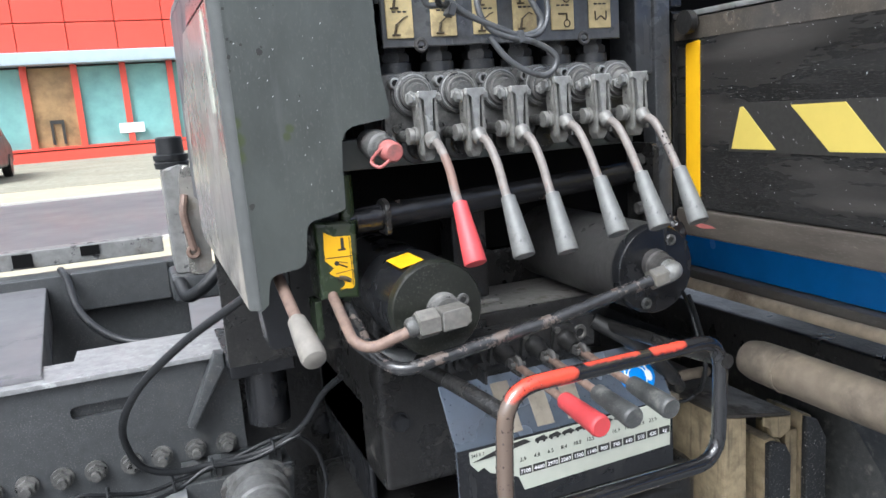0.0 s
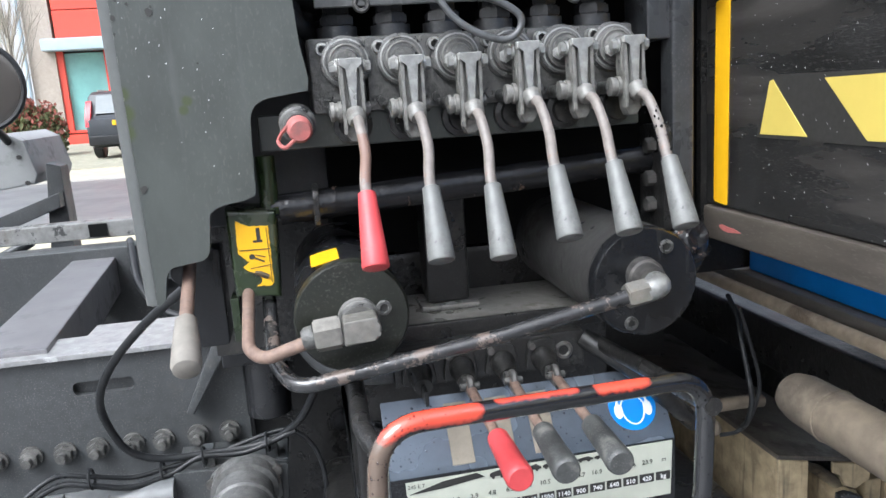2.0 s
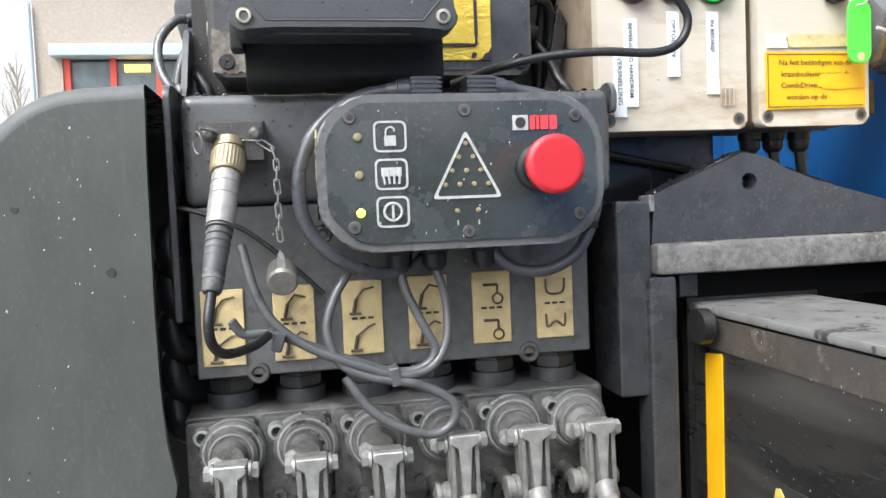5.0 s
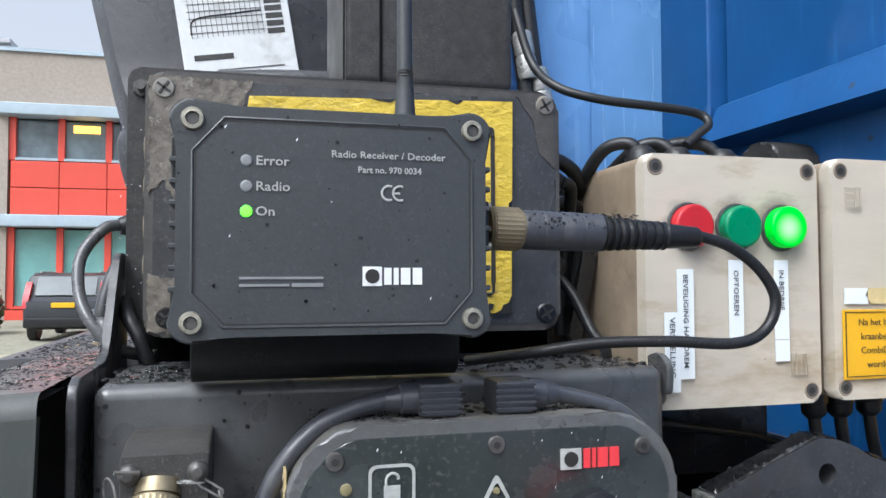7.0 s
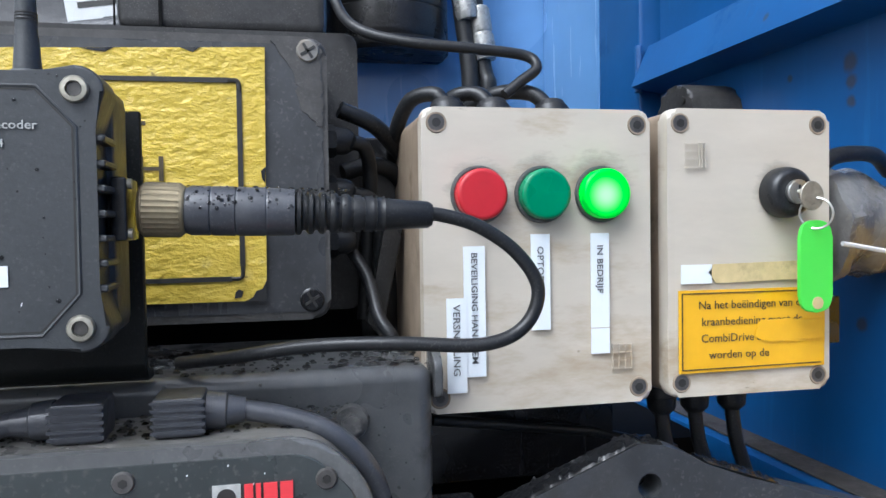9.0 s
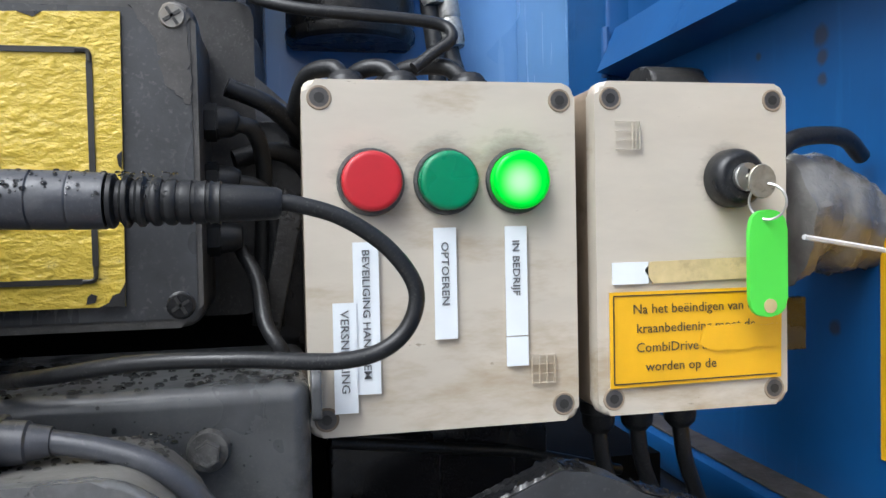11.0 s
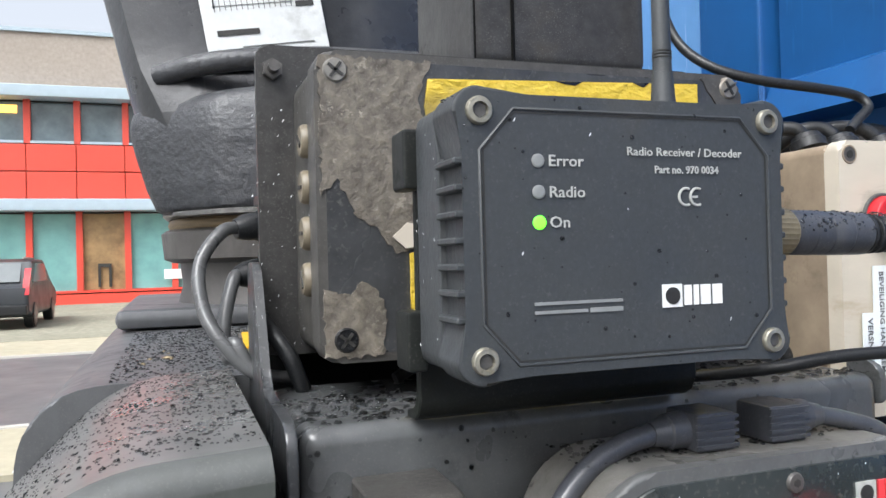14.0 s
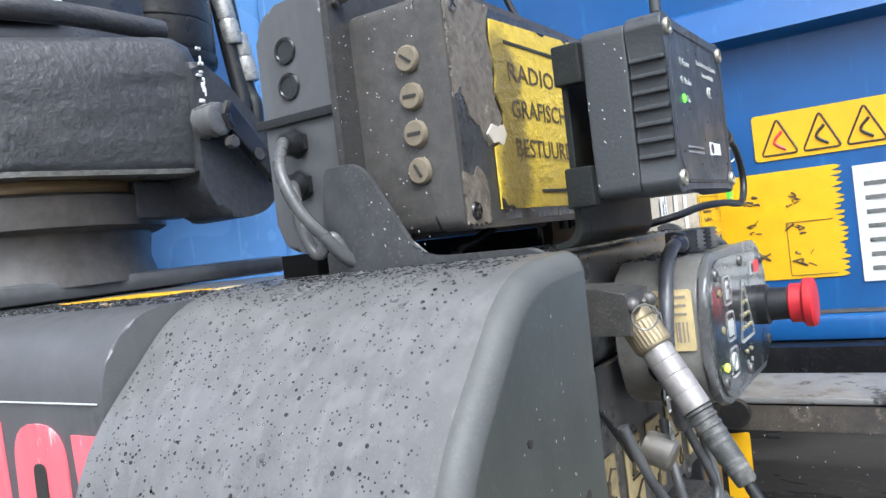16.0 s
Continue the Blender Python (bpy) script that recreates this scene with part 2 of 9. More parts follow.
M = dict(
    lamp_lens=glow("lit_green_lens", (0.7818, 0.884, 1.6678), 0.0005, 0.0105, (0.45, 1.0, 0.4), (0.0, 0.62, 0.02), 0.8, 0.24),
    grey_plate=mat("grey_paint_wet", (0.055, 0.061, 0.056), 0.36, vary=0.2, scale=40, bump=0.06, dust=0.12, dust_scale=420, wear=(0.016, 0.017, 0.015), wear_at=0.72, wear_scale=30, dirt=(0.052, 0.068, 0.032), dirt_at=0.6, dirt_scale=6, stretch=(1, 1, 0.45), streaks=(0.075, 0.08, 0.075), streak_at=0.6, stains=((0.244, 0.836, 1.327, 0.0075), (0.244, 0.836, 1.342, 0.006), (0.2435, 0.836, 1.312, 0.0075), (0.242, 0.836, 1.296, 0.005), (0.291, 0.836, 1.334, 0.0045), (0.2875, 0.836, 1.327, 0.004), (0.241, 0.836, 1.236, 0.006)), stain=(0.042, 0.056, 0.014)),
    black=mat("black_paint", (0.010, 0.0105, 0.012), 0.24, dust=0.10, vary=0.35, scale=70, bump=0.2, coat=0.1, dirt=(0.034, 0.033, 0.031), dirt_at=0.58, dirt_scale=14, streaks=(0.03, 0.03, 0.03), streak_at=0.6),
    black_dirty=mat("greasy_black_steel", (0.0145, 0.014, 0.0135), 0.3, dust=0.2, dust_scale=600, vary=0.4, scale=120, bump=0.5, dirt=(0.055, 0.05, 0.043), dirt_at=0.6, dirt_scale=22, spots=(0.26, 0.25, 0.23), spot_scale=500, spot_at=0.05),
    black_gloss=mat("wet_black_steel", (0.010, 0.010, 0.011), 0.15, vary=0.3, scale=150, bump=0.45, wear=(0.15, 0.095, 0.07), wear_at=0.62, wear_scale=38, wear_rough=0.5),
    # near-black with hardly any gloss: paints the shade of hollows and gaps
    void=mat("painted_dark_depth", (0.004, 0.004, 0.004), 0.75, gloss=0.1, scale=30),
    dusty=mat("dusty_cast_iron", (0.085, 0.084, 0.08), 0.42, 0.15, dust=0.4, dust_scale=700, vary=0.4, scale=160, bump=0.8, dirt=(0.155, 0.15, 0.142), dirt_at=0.52, dirt_scale=30, wear=(0.012, 0.012, 0.012), wear_at=0.6, wear_scale=45, wear_rough=0.25),
    fork=mat("wet_zinc", (0.33, 0.33, 0.315), 0.32, 0.55, dust=0.3, vary=0.3, scale=150, bump=0.35, dirt=(0.13, 0.122, 0.105), dirt_at=0.56, dirt_scale=45, wear=(0.03, 0.03, 0.028), wear_at=0.66, wear_scale=60),
    rod=mat("zinc_rod", (0.165, 0.145, 0.132), 0.55, 0.0, vary=0.22, scale=120, bump=0.25, wear=(0.17, 0.105, 0.082), wear_at=0.53, wear_scale=22, dirt=(0.20, 0.185, 0.16), dirt_at=0.6, dirt_scale=60),
    rust_rod=mat("rusty_rod", (0.185, 0.125, 0.098), 0.55, 0.1, vary=0.4, scale=120, bump=0.5, dirt=(0.09, 0.07, 0.058), dirt_at=0.58, dirt_scale=30, wear=(0.04, 0.036, 0.032), wear_at=0.7, wear_scale=50),
    knob_grey=mat("grey_plastic_grip", (0.122, 0.125, 0.120), 0.55, dust=0.3, vary=0.18, scale=70, bump=0.1, dirt=(0.075, 0.075, 0.07), dirt_at=0.53, dirt_scale=34, wear=(0.03, 0.03, 0.03), wear_at=0.585, wear_scale=48),
    knob_red=mat("red_plastic_grip", (0.50, 0.055, 0.06), 0.48, vary=0.15, scale=60, bump=0.1, dirt=(0.40, 0.10, 0.09), dirt_at=0.6, dirt_scale=40),
    knob_tan=mat("dusty_grip", (0.185, 0.17, 0.148), 0.65, vary=0.2, scale=90, bump=0.15),
    knob_black=mat("dark_grip", (0.055, 0.057, 0.056), 0.5, dust=0.4, vary=0.35, scale=90, bump=0.2, dirt=(0.16, 0.155, 0.14), dirt_at=0.56, dirt_scale=45),
    plastic=mat("black_plastic", (0.013, 0.014, 0.0155), 0.36, gloss=0.35, dust=0.15, vary=0.2, scale=220, bump=0.12, dirt=(0.035, 0.036, 0.035), dirt_at=0.6, dirt_scale=16),
    rr_plastic=mat("receiver_plastic", (0.041, 0.045, 0.048), 0.40, dust=0.1, vary=0.12, scale=420, bump=0.15, dirt=(0.045, 0.047, 0.049), dirt_at=0.6, dirt_scale=18),
    rubber=mat("black_rubber", (0.014, 0.015, 0.0165), 0.36, gloss=0.35, dust=0.18, vary=0.25, scale=150, bump=0.15, dirt=(0.045, 0.045, 0.044), dirt_at=0.6, dirt_scale=30),
    grey_cable=mat("grey_cable", (0.075, 0.077, 0.079), 0.34, vary=0.15, scale=100, bump=0.1, dirt=(0.035, 0.035, 0.035), dirt_at=0.55, dirt_scale=30),
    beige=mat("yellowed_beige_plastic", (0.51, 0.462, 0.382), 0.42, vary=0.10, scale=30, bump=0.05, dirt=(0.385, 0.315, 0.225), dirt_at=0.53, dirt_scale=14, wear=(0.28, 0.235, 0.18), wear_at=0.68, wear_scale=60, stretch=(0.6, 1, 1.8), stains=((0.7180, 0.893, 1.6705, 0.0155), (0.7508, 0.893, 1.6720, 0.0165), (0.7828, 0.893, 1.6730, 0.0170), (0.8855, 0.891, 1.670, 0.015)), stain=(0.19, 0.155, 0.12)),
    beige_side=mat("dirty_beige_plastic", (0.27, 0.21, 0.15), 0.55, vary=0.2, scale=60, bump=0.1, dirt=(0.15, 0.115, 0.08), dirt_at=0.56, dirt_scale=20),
    peel=mat("peeled_dusty_lid", (0.135, 0.117, 0.094), 0.5, vary=0.5, scale=190, bump=0.8, wear=(0.24, 0.215, 0.175), wear_at=0.60, wear_scale=70, dirt=(0.07, 0.061, 0.051), dirt_at=0.52, dirt_scale=55, dust=0.3, dust_scale=500),
    yellow=mat("yellow_foil", (0.64, 0.46, 0.05), 0.32, vary=0.10, scale=150, bump=1.0, wear=(0.30, 0.21, 0.04), wear_at=0.66, wear_scale=60, dirt=(0.70, 0.54, 0.14), dirt_at=0.6, dirt_scale=60, stretch=(1, 1, 1.6),
               stains=[(0.472 + 0.010 * (k % 2), 0.9105, 1.625 + 0.011 * k, 0.020, (0.20, 0.147, 0.03)) for k in range(9)]),
    yellow_flat=mat("yellow_film", (0.74, 0.405, 0.008), 0.36, vary=0.08, scale=40, bump=0.05, wear=(0.22, 0.15, 0.03), wear_at=0.74, wear_scale=60),
    yellow_pale=mat("pale_yellow_film", (0.47, 0.37, 0.085), 0.4, vary=0.06, scale=40, bump=0.05, wear=(0.03, 0.03, 0.03), wear_at=0.74, wear_scale=60),
    ochre=mat("faded_tan_label", (0.56, 0.445, 0.225), 0.45, dust=0.45, vary=0.18, scale=90, bump=0.12, dirt=(0.36, 0.28, 0.15), dirt_at=0.52, dirt_scale=40),
    print_grey=mat("faded_grey_print", (0.11, 0.115, 0.12), 0.5, vary=0.3, scale=300, bump=0.0),
    face_paint=mat("worn_face_sheet", (0.088, 0.089, 0.089), 0.33, dust=0.2, coat=0.2, vary=0.3, scale=110, bump=0.15, dirt=(0.08, 0.078, 0.074), dirt_at=0.57, dirt_scale=18, streaks=(0.075, 0.074, 0.072), streak_at=0.6),
    rb_side=mat("aged_brown_enclosure_side", (0.060, 0.057, 0.053), 0.4, dust=0.2, vary=0.3, scale=130, bump=0.18, dirt=(0.082, 0.073, 0.062), dirt_at=0.57, dirt_scale=18, wear=(0.036, 0.035, 0.034), wear_at=0.64, wear_scale=36),
    lip_grime=mat("dried_road_film", (0.058, 0.050, 0.042), 0.42, dust=0.2, dust_scale=500, vary=0.35, scale=40, bump=0.2, dirt=(0.075, 0.064, 0.052), dirt_at=0.55, dirt_scale=7, wear=(0.19, 0.165, 0.135), wear_at=0.68, wear_scale=24, stretch=(1, 0.3, 1.5)),
    # dusty black rail, base lifted to hold its pale sheen
    rail_sheen=mat("dusty_sheen_lifted_rail", (0.12, 0.113, 0.102), 0.4, dust=0.3, dust_scale=500, vary=0.35, scale=60, bump=0.2, dirt=(0.13, 0.115, 0.095), dirt_at=0.55, dirt_scale=8, stretch=(1, 0.3, 1)),
    faded_ink=mat("faded_brown_ink", (0.075, 0.055, 0.03), 0.5, vary=0.5, scale=200, bump=0.0, wear=(0.3, 0.2, 0.05), wear_at=0.66, wear_scale=120),
    ink=mat("black_ink", (0.025, 0.024, 0.022), 0.5, scale=200, bump=0.0),
    white=mat("white_print", (0.72, 0.73, 0.73), 0.5, vary=0.05, scale=200, bump=0.0),
    paper=mat("weathered_white_label", (0.60, 0.615, 0.61), 0.45, vary=0.08, scale=60, bump=0.05, dirt=(0.45, 0.46, 0.45), dirt_at=0.55, dirt_scale=20),
    tape=mat("label_tape", (0.74, 0.78, 0.80), 0.35, vary=0.05, scale=50, bump=0.0),
    red=mat("red_plastic", (0.46, 0.016, 0.024), 0.4, vary=0.08, scale=80, bump=0.06),
    logo_red=mat("red_print", (0.70, 0.05, 0.06), 0.45, vary=0.1, scale=90, bump=0.0),
    logo_pink=mat("worn_red_print", (0.62, 0.13, 0.16), 0.5, vary=0.2, scale=90, bump=0.0, wear=(0.5, 0.42, 0.42), wear_at=0.6, wear_scale=60, stretch=(1, 1, 0.2)),
    green=mat("green_plastic", (0.0, 0.20, 0.085), 0.32, vary=0.08, scale=60, bump=0.03),
    led_green=mat("lit_green_led", (0.06, 0.5, 0.05), 0.3, bump=0.0, emit=(0.11, 1.0, 0.015), emit_strength=1.9),
    led_yellow=mat("lit_yellow_led", (0.7, 0.8, 0.1), 0.3, bump=0.0, emit=(0.75, 1.0, 0.03), emit_strength=2.2),
    led_off=mat("unlit_led", (0.22, 0.23, 0.23), 0.35, bump=0.0),
    led_amber=mat("unlit_amber_led", (0.22, 0.19, 0.10), 0.35, bump=0.0),
    tag_green=mat("green_key_tag", (0.08, 0.62, 0.06), 0.35, vary=0.04, scale=50, bump=0.02),
    steel=mat("stainless_steel", (0.55, 0.55, 0.53), 0.33, 0.9, vary=0.15, scale=160, bump=0.1),
    dull_steel=mat("dull_zinc", (0.22, 0.21, 0.19), 0.4, 0.5, vary=0.25, scale=140, bump=0.25, dirt=(0.25, 0.22, 0.18), dirt_at=0.55, dirt_scale=40),
    brass=mat("olive_nickel", (0.26, 0.215, 0.135), 0.45, 0.6, vary=0.2, scale=150, bump=0.2),
    fuse=mat("yellowed_cap", (0.165, 0.138, 0.095), 0.42, vary=0.2, scale=120, bump=0.1, dirt=(0.11, 0.09, 0.06), dirt_at=0.55, dirt_scale=90),
    bolt=mat("oily_bolt", (0.10, 0.095, 0.09), 0.4, 0.4, vary=0.35, scale=140, bump=0.3),
    blue=mat("blue_container_paint", (0.008, 0.078, 0.245), 0.38, vary=0.14, coat=0.15, coat_rough=0.2, scale=14, bump=0.12, dirt=(0.016, 0.085, 0.24), dirt_at=0.6, dirt_scale=6, wear=(0.03, 0.045, 0.065), wear_at=0.72, wear_scale=20, streaks=(0.02, 0.12, 0.33), streak_at=0.6, stains=((1.02, 1.001, 1.766, 0.008), (1.02, 1.0, 1.752, 0.006), (1.02, 1.0, 1.738, 0.005), (1.02, 1.067, 1.767, 0.0035), (0.993, 1.058, 1.812, 0.004), (1.02, 0.93, 1.73, 0.004), (1.02, 1.12, 1.55, 0.012), (1.02, 0.99, 1.58, 0.006)), stain=(0.045, 0.035, 0.03)),
    blue_pale=mat("pale_blue_paint", (0.13, 0.29, 0.56), 0.28, vary=0.10, coat=0.5, coat_rough=0.12, scale=9, bump=0.04, dirt=(0.09, 0.23, 0.48), dirt_at=0.58, dirt_scale=4, streaks=(0.18, 0.34, 0.60), streak_at=0.6),
    blue_sign=mat("blue_sign_film", (0.0, 0.20, 0.62), 0.4, vary=0.05, scale=50, bump=0.02),
    beam_black=mat("black_beam_paint", (0.017, 0.0165, 0.016), 0.26, dust=0.1, dust_scale=500, vary=0.4, scale=18, bump=0.08, dirt=(0.034, 0.030, 0.026), dirt_at=0.56, dirt_scale=5, stretch=(1, 0.35, 2.2)),
    tan_dust=mat("road_dust_on_steel", (0.31, 0.245, 0.15), 0.7, dust=0.1, dust_scale=500, vary=0.4, scale=45, bump=0.35, dirt=(0.12, 0.097, 0.07), dirt_at=0.53, dirt_scale=7, wear=(0.36, 0.29, 0.19), wear_at=0.62, wear_scale=22, streaks=(0.06, 0.05, 0.04), streak_at=0.55),
    tan_pipe=mat("dusty_pipe", (0.14, 0.113, 0.083), 0.7, dust=0.12, vary=0.3, scale=50, bump=0.2, dirt=(0.075, 0.061, 0.047), dirt_at=0.5, dirt_scale=10, spots=(0.5, 0.46, 0.42), spot_scale=350, spot_at=0.05),
    chassis=mat("grey_chassis_paint", (0.047, 0.050, 0.052), 0.38, dust=0.4, dust_scale=420, wear=(0.10, 0.095, 0.088), wear_at=0.68, wear_scale=60, vary=0.2, scale=60, bump=0.1, dirt=(0.07, 0.068, 0.064), dirt_at=0.58, dirt_scale=11, streaks=(0.065, 0.067, 0.067), streak_at=0.62),
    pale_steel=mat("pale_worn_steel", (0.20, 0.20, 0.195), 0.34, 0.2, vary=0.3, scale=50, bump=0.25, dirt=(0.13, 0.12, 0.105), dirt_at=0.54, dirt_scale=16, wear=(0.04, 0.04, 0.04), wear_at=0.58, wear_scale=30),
    # pale bases of these two hold the sky's reflection on wet top faces
    sky_flange=mat("sky_sheen_bare_flange", (0.27, 0.27, 0.27), 0.36, 0.25, vary=0.3, scale=70, bump=0.3, dirt=(0.24, 0.24, 0.235), dirt_at=0.56, dirt_scale=18, wear=(0.42, 0.42, 0.42), wear_at=0.6, wear_scale=40),
    lilac=mat("sky_sheen_lilac_grey", (0.125, 0.122, 0.128), 0.36, vary=0.15, scale=50, bump=0.08, dust=0.15, dirt=(0.12, 0.118, 0.12), dirt_at=0.57, dirt_scale=9),
    alu=mat("ribbed_aluminium", (0.62, 0.62, 0.62), 0.4, 0.6, vary=0.1, scale=80, bump=0.1),
    bluemetal=mat("wet_sheet_metal", (0.15, 0.178, 0.215), 0.26, 0.55, vary=0.12, scale=50, bump=0.05, spots=(0.04, 0.05, 0.06), spot_scale=330, spot_at=0.14),
    ring_gold=mat("greased_ring", (0.19, 0.137, 0.075), 0.5, 0.3, vary=0.35, scale=70, bump=0.3, stretch=(0.3, 0.3, 3)),
    cast_black=mat("wet_rough_casting", (0.040, 0.042, 0.047), 0.38, vary=0.35, scale=125, bump=1.0, dust=0.12, dirt=(0.05, 0.05, 0.052), dirt_at=0.6, dirt_scale=12),
    column=mat("column_black_paint", (0.024, 0.0255, 0.029), 0.28, vary=0.2, scale=110, bump=0.3, coat=0.4, dust=0.12, dirt=(0.042, 0.043, 0.046), dirt_at=0.58, dirt_scale=9),
    # lighter than the front plate; pale streaks paint the sky's reflection on the hood
    cover_top=mat("sky_streaked_grey_cover", (0.118, 0.118, 0.118), 0.3, vary=0.22, scale=50, bump=0.05, coat=0.6, coat_rough=0.2, dust=0.2, streaks=(0.155, 0.153, 0.152), streak_at=0.5),
    green_box=mat("dark_green_paint", (0.020, 0.032, 0.013), 0.26, vary=0.25, scale=60, bump=0.15, coat=0.3, dirt=(0.05, 0.055, 0.035), dirt_at=0.58, dirt_scale=20, wear=(0.015, 0.015, 0.014), wear_at=0.66, wear_scale=50),
    lid_green=mat("mossy_black_lid", (0.014, 0.0155, 0.012), 0.28, dust=0.2, dust_scale=500, vary=0.35, scale=70, bump=0.12, dirt=(0.03, 0.055, 0.012), dirt_at=0.62, dirt_scale=24, streaks=(0.10, 0.10, 0.09), streak_at=0.62),
    grime=mat("wet_road_grime", (0.060, 0.051, 0.041), 0.42, dust=0.3, dust_scale=500, vary=0.4, scale=50, bump=0.4, dirt=(0.04, 0.036, 0.032), dirt_at=0.5, dirt_scale=9, wear=(0.12, 0.10, 0.08), wear_at=0.64, wear_scale=26),
    screw_steel=mat("worn_screw", (0.36, 0.34, 0.28), 0.42, 0.75, vary=0.3, scale=200, bump=0.3, dirt=(0.12, 0.11, 0.095), dirt_at=0.58, dirt_scale=140),
    dull_red=mat("faded_red_cap", (0.36, 0.105, 0.095), 0.45, dust=0.3, vary=0.2, scale=90, bump=0.15, dirt=(0.22, 0.10, 0.09), dirt_at=0.55, dirt_scale=60),
    tan_plate=mat("brown_grey_plate", (0.26, 0.225, 0.175), 0.42, dust=0.3, vary=0.2, scale=90, bump=0.12, dirt=(0.15, 0.13, 0.105), dirt_at=0.55, dirt_scale=40),
    load_white=mat("weathered_load_plate", (0.45, 0.47, 0.40), 0.38, vary=0.06, scale=60, bump=0.05, dirt=(0.44, 0.45, 0.37), dirt_at=0.58, dirt_scale=22),
    grey_white=mat("dull_grey_cover", (0.24, 0.245, 0.245), 0.45, vary=0.12, scale=20, bump=0.05, dirt=(0.16, 0.163, 0.16), dirt_at=0.55, dirt_scale=12),
    pipe_grey=mat("grey_air_pipe", (0.105, 0.11, 0.112), 0.5, vary=0.2, scale=60, bump=0.1, dirt=(0.08, 0.08, 0.078), dirt_at=0.56, dirt_scale=14),
    # scuffed surface, base also lifted to hold the sky sheen of wet tops
    scuffed=mat("scuffed_brown_grey_sheen", (0.155, 0.149, 0.137), 0.34, dust=0.25, vary=0.3, scale=100, bump=0.2, dirt=(0.14, 0.13, 0.112), dirt_at=0.56, dirt_scale=30, wear=(0.02, 0.02, 0.02), wear_at=0.64, wear_scale=60),
    wrap=mat("crumpled_grey_tape", (0.19, 0.185, 0.175), 0.24, vary=0.35, scale=45, bump=1.0, dirt=(0.09, 0.08, 0.066), dirt_at=0.55, dirt_scale=30, wear=(0.36, 0.35, 0.33), wear_at=0.66, wear_scale=50),
    # opaque near-white: paints the glint of each drizzle bead
    glint=mat("drizzle_glints", (0.85, 0.87, 0.88), 0.15, vary=0.05, scale=50, bump=0.0),
    wet_black=mat("wet_black_shell", (0.060, 0.056, 0.053), 0.4, dust=0.15, vary=0.3, scale=60, bump=0.12, streaks=(0.05, 0.047, 0.044), streak_at=0.55),
    rim_black=mat("worn_black_rim", (0.098, 0.100, 0.100), 0.26, dust=0.2, vary=0.25, scale=110, bump=0.2, coat=0.2, wear=(0.03, 0.03, 0.028), wear_at=0.62, wear_scale=50),
    symbol=mat("dulled_white_print", (0.40, 0.41, 0.39), 0.4, vary=0.2, scale=300, bump=0.0),
    sleeve_zinc=mat("worn_zinc_sleeve", (0.29, 0.275, 0.265), 0.36, 0.35, vary=0.25, scale=140, bump=0.2, dirt=(0.19, 0.175, 0.155), dirt_at=0.56, dirt_scale=70),
    plug_grey=mat("wet_grey_plug", (0.048, 0.051, 0.060), 0.32, dust=0.2, vary=0.2, scale=160, bump=0.15, coat=0.2, dirt=(0.075, 0.077, 0.083), dirt_at=0.58, dirt_scale=50),
    rb_black=mat("aged_black_enclosure", (0.038, 0.037, 0.036), 0.36, gloss=0.35, dust=0.2, vary=0.3, scale=130, bump=0.18, dirt=(0.05, 0.046, 0.041), dirt_at=0.57, dirt_scale=18, streaks=(0.05, 0.048, 0.045), streak_at=0.6),
    side_paint=mat("stained_side_paint", (0.42, 0.405, 0.375), 0.24, 0.75, vary=0.25, scale=30, bump=0.06, dirt=(0.34, 0.31, 0.27), dirt_at=0.52, dirt_scale=9, wear=(0.12, 0.115, 0.11), wear_at=0.66, wear_scale=22, streaks=(0.30, 0.285, 0.26), streak_at=0.52),
    flap_black=mat("grit_speckled_flap", (0.022, 0.024, 0.026), 0.5, dust=0.5, dust_scale=300, vary=0.3, scale=60, bump=0.3, spots=(0.55, 0.54, 0.5), spot_scale=130, spot_at=0.2, dirt=(0.12, 0.10, 0.075), dirt_at=0.62, dirt_scale=12),
    grit_grey=mat("grit_on_wet_steel", (0.15, 0.145, 0.138), 0.45, dust=0.7, dust_scale=420, vary=0.45, scale=170, bump=0.8, dirt=(0.05, 0.046, 0.043), dirt_at=0.52, dirt_scale=24, spots=(0.4, 0.39, 0.37), spot_scale=380, spot_at=0.12),
    gusset=mat("blue_black_plate", (0.042, 0.044, 0.047), 0.3, coat=0.2, dust=0.22, dust_scale=420, vary=0.35, scale=60, bump=0.25, dirt=(0.04, 0.04, 0.041), dirt_at=0.55, dirt_scale=18, streaks=(0.04, 0.039, 0.038), streak_at=0.58),
    mirror=mat("dim_mirror_glass", (0.14, 0.13, 0.12), 0.12, 0.8, vary=0.2, scale=8, bump=0.0),
    cast_zinc=mat("dusty_cast_zinc", (0.165, 0.16, 0.148), 0.45, 0.2, dust=0.3, vary=0.35, scale=150, bump=0.5, dirt=(0.10, 0.095, 0.082), dirt_at=0.54, dirt_scale=50, wear=(0.03, 0.03, 0.028), wear_at=0.64, wear_scale=60),
    pump_grey=mat("wet_grey_casting", (0.090, 0.090, 0.088), 0.36, vary=0.45, scale=120, bump=0.5, coat=0.2, dirt=(0.06, 0.058, 0.054), dirt_at=0.56, dirt_scale=26, dust=0.2),
    rail_paint=mat("wet_rail_paint", (0.011, 0.011, 0.012), 0.13, coat=1.0, coat_rough=0.08, vary=0.3, scale=150, bump=0.4, wear=(0.13, 0.085, 0.062), wear_at=0.66, wear_scale=42, wear_rough=0.5,
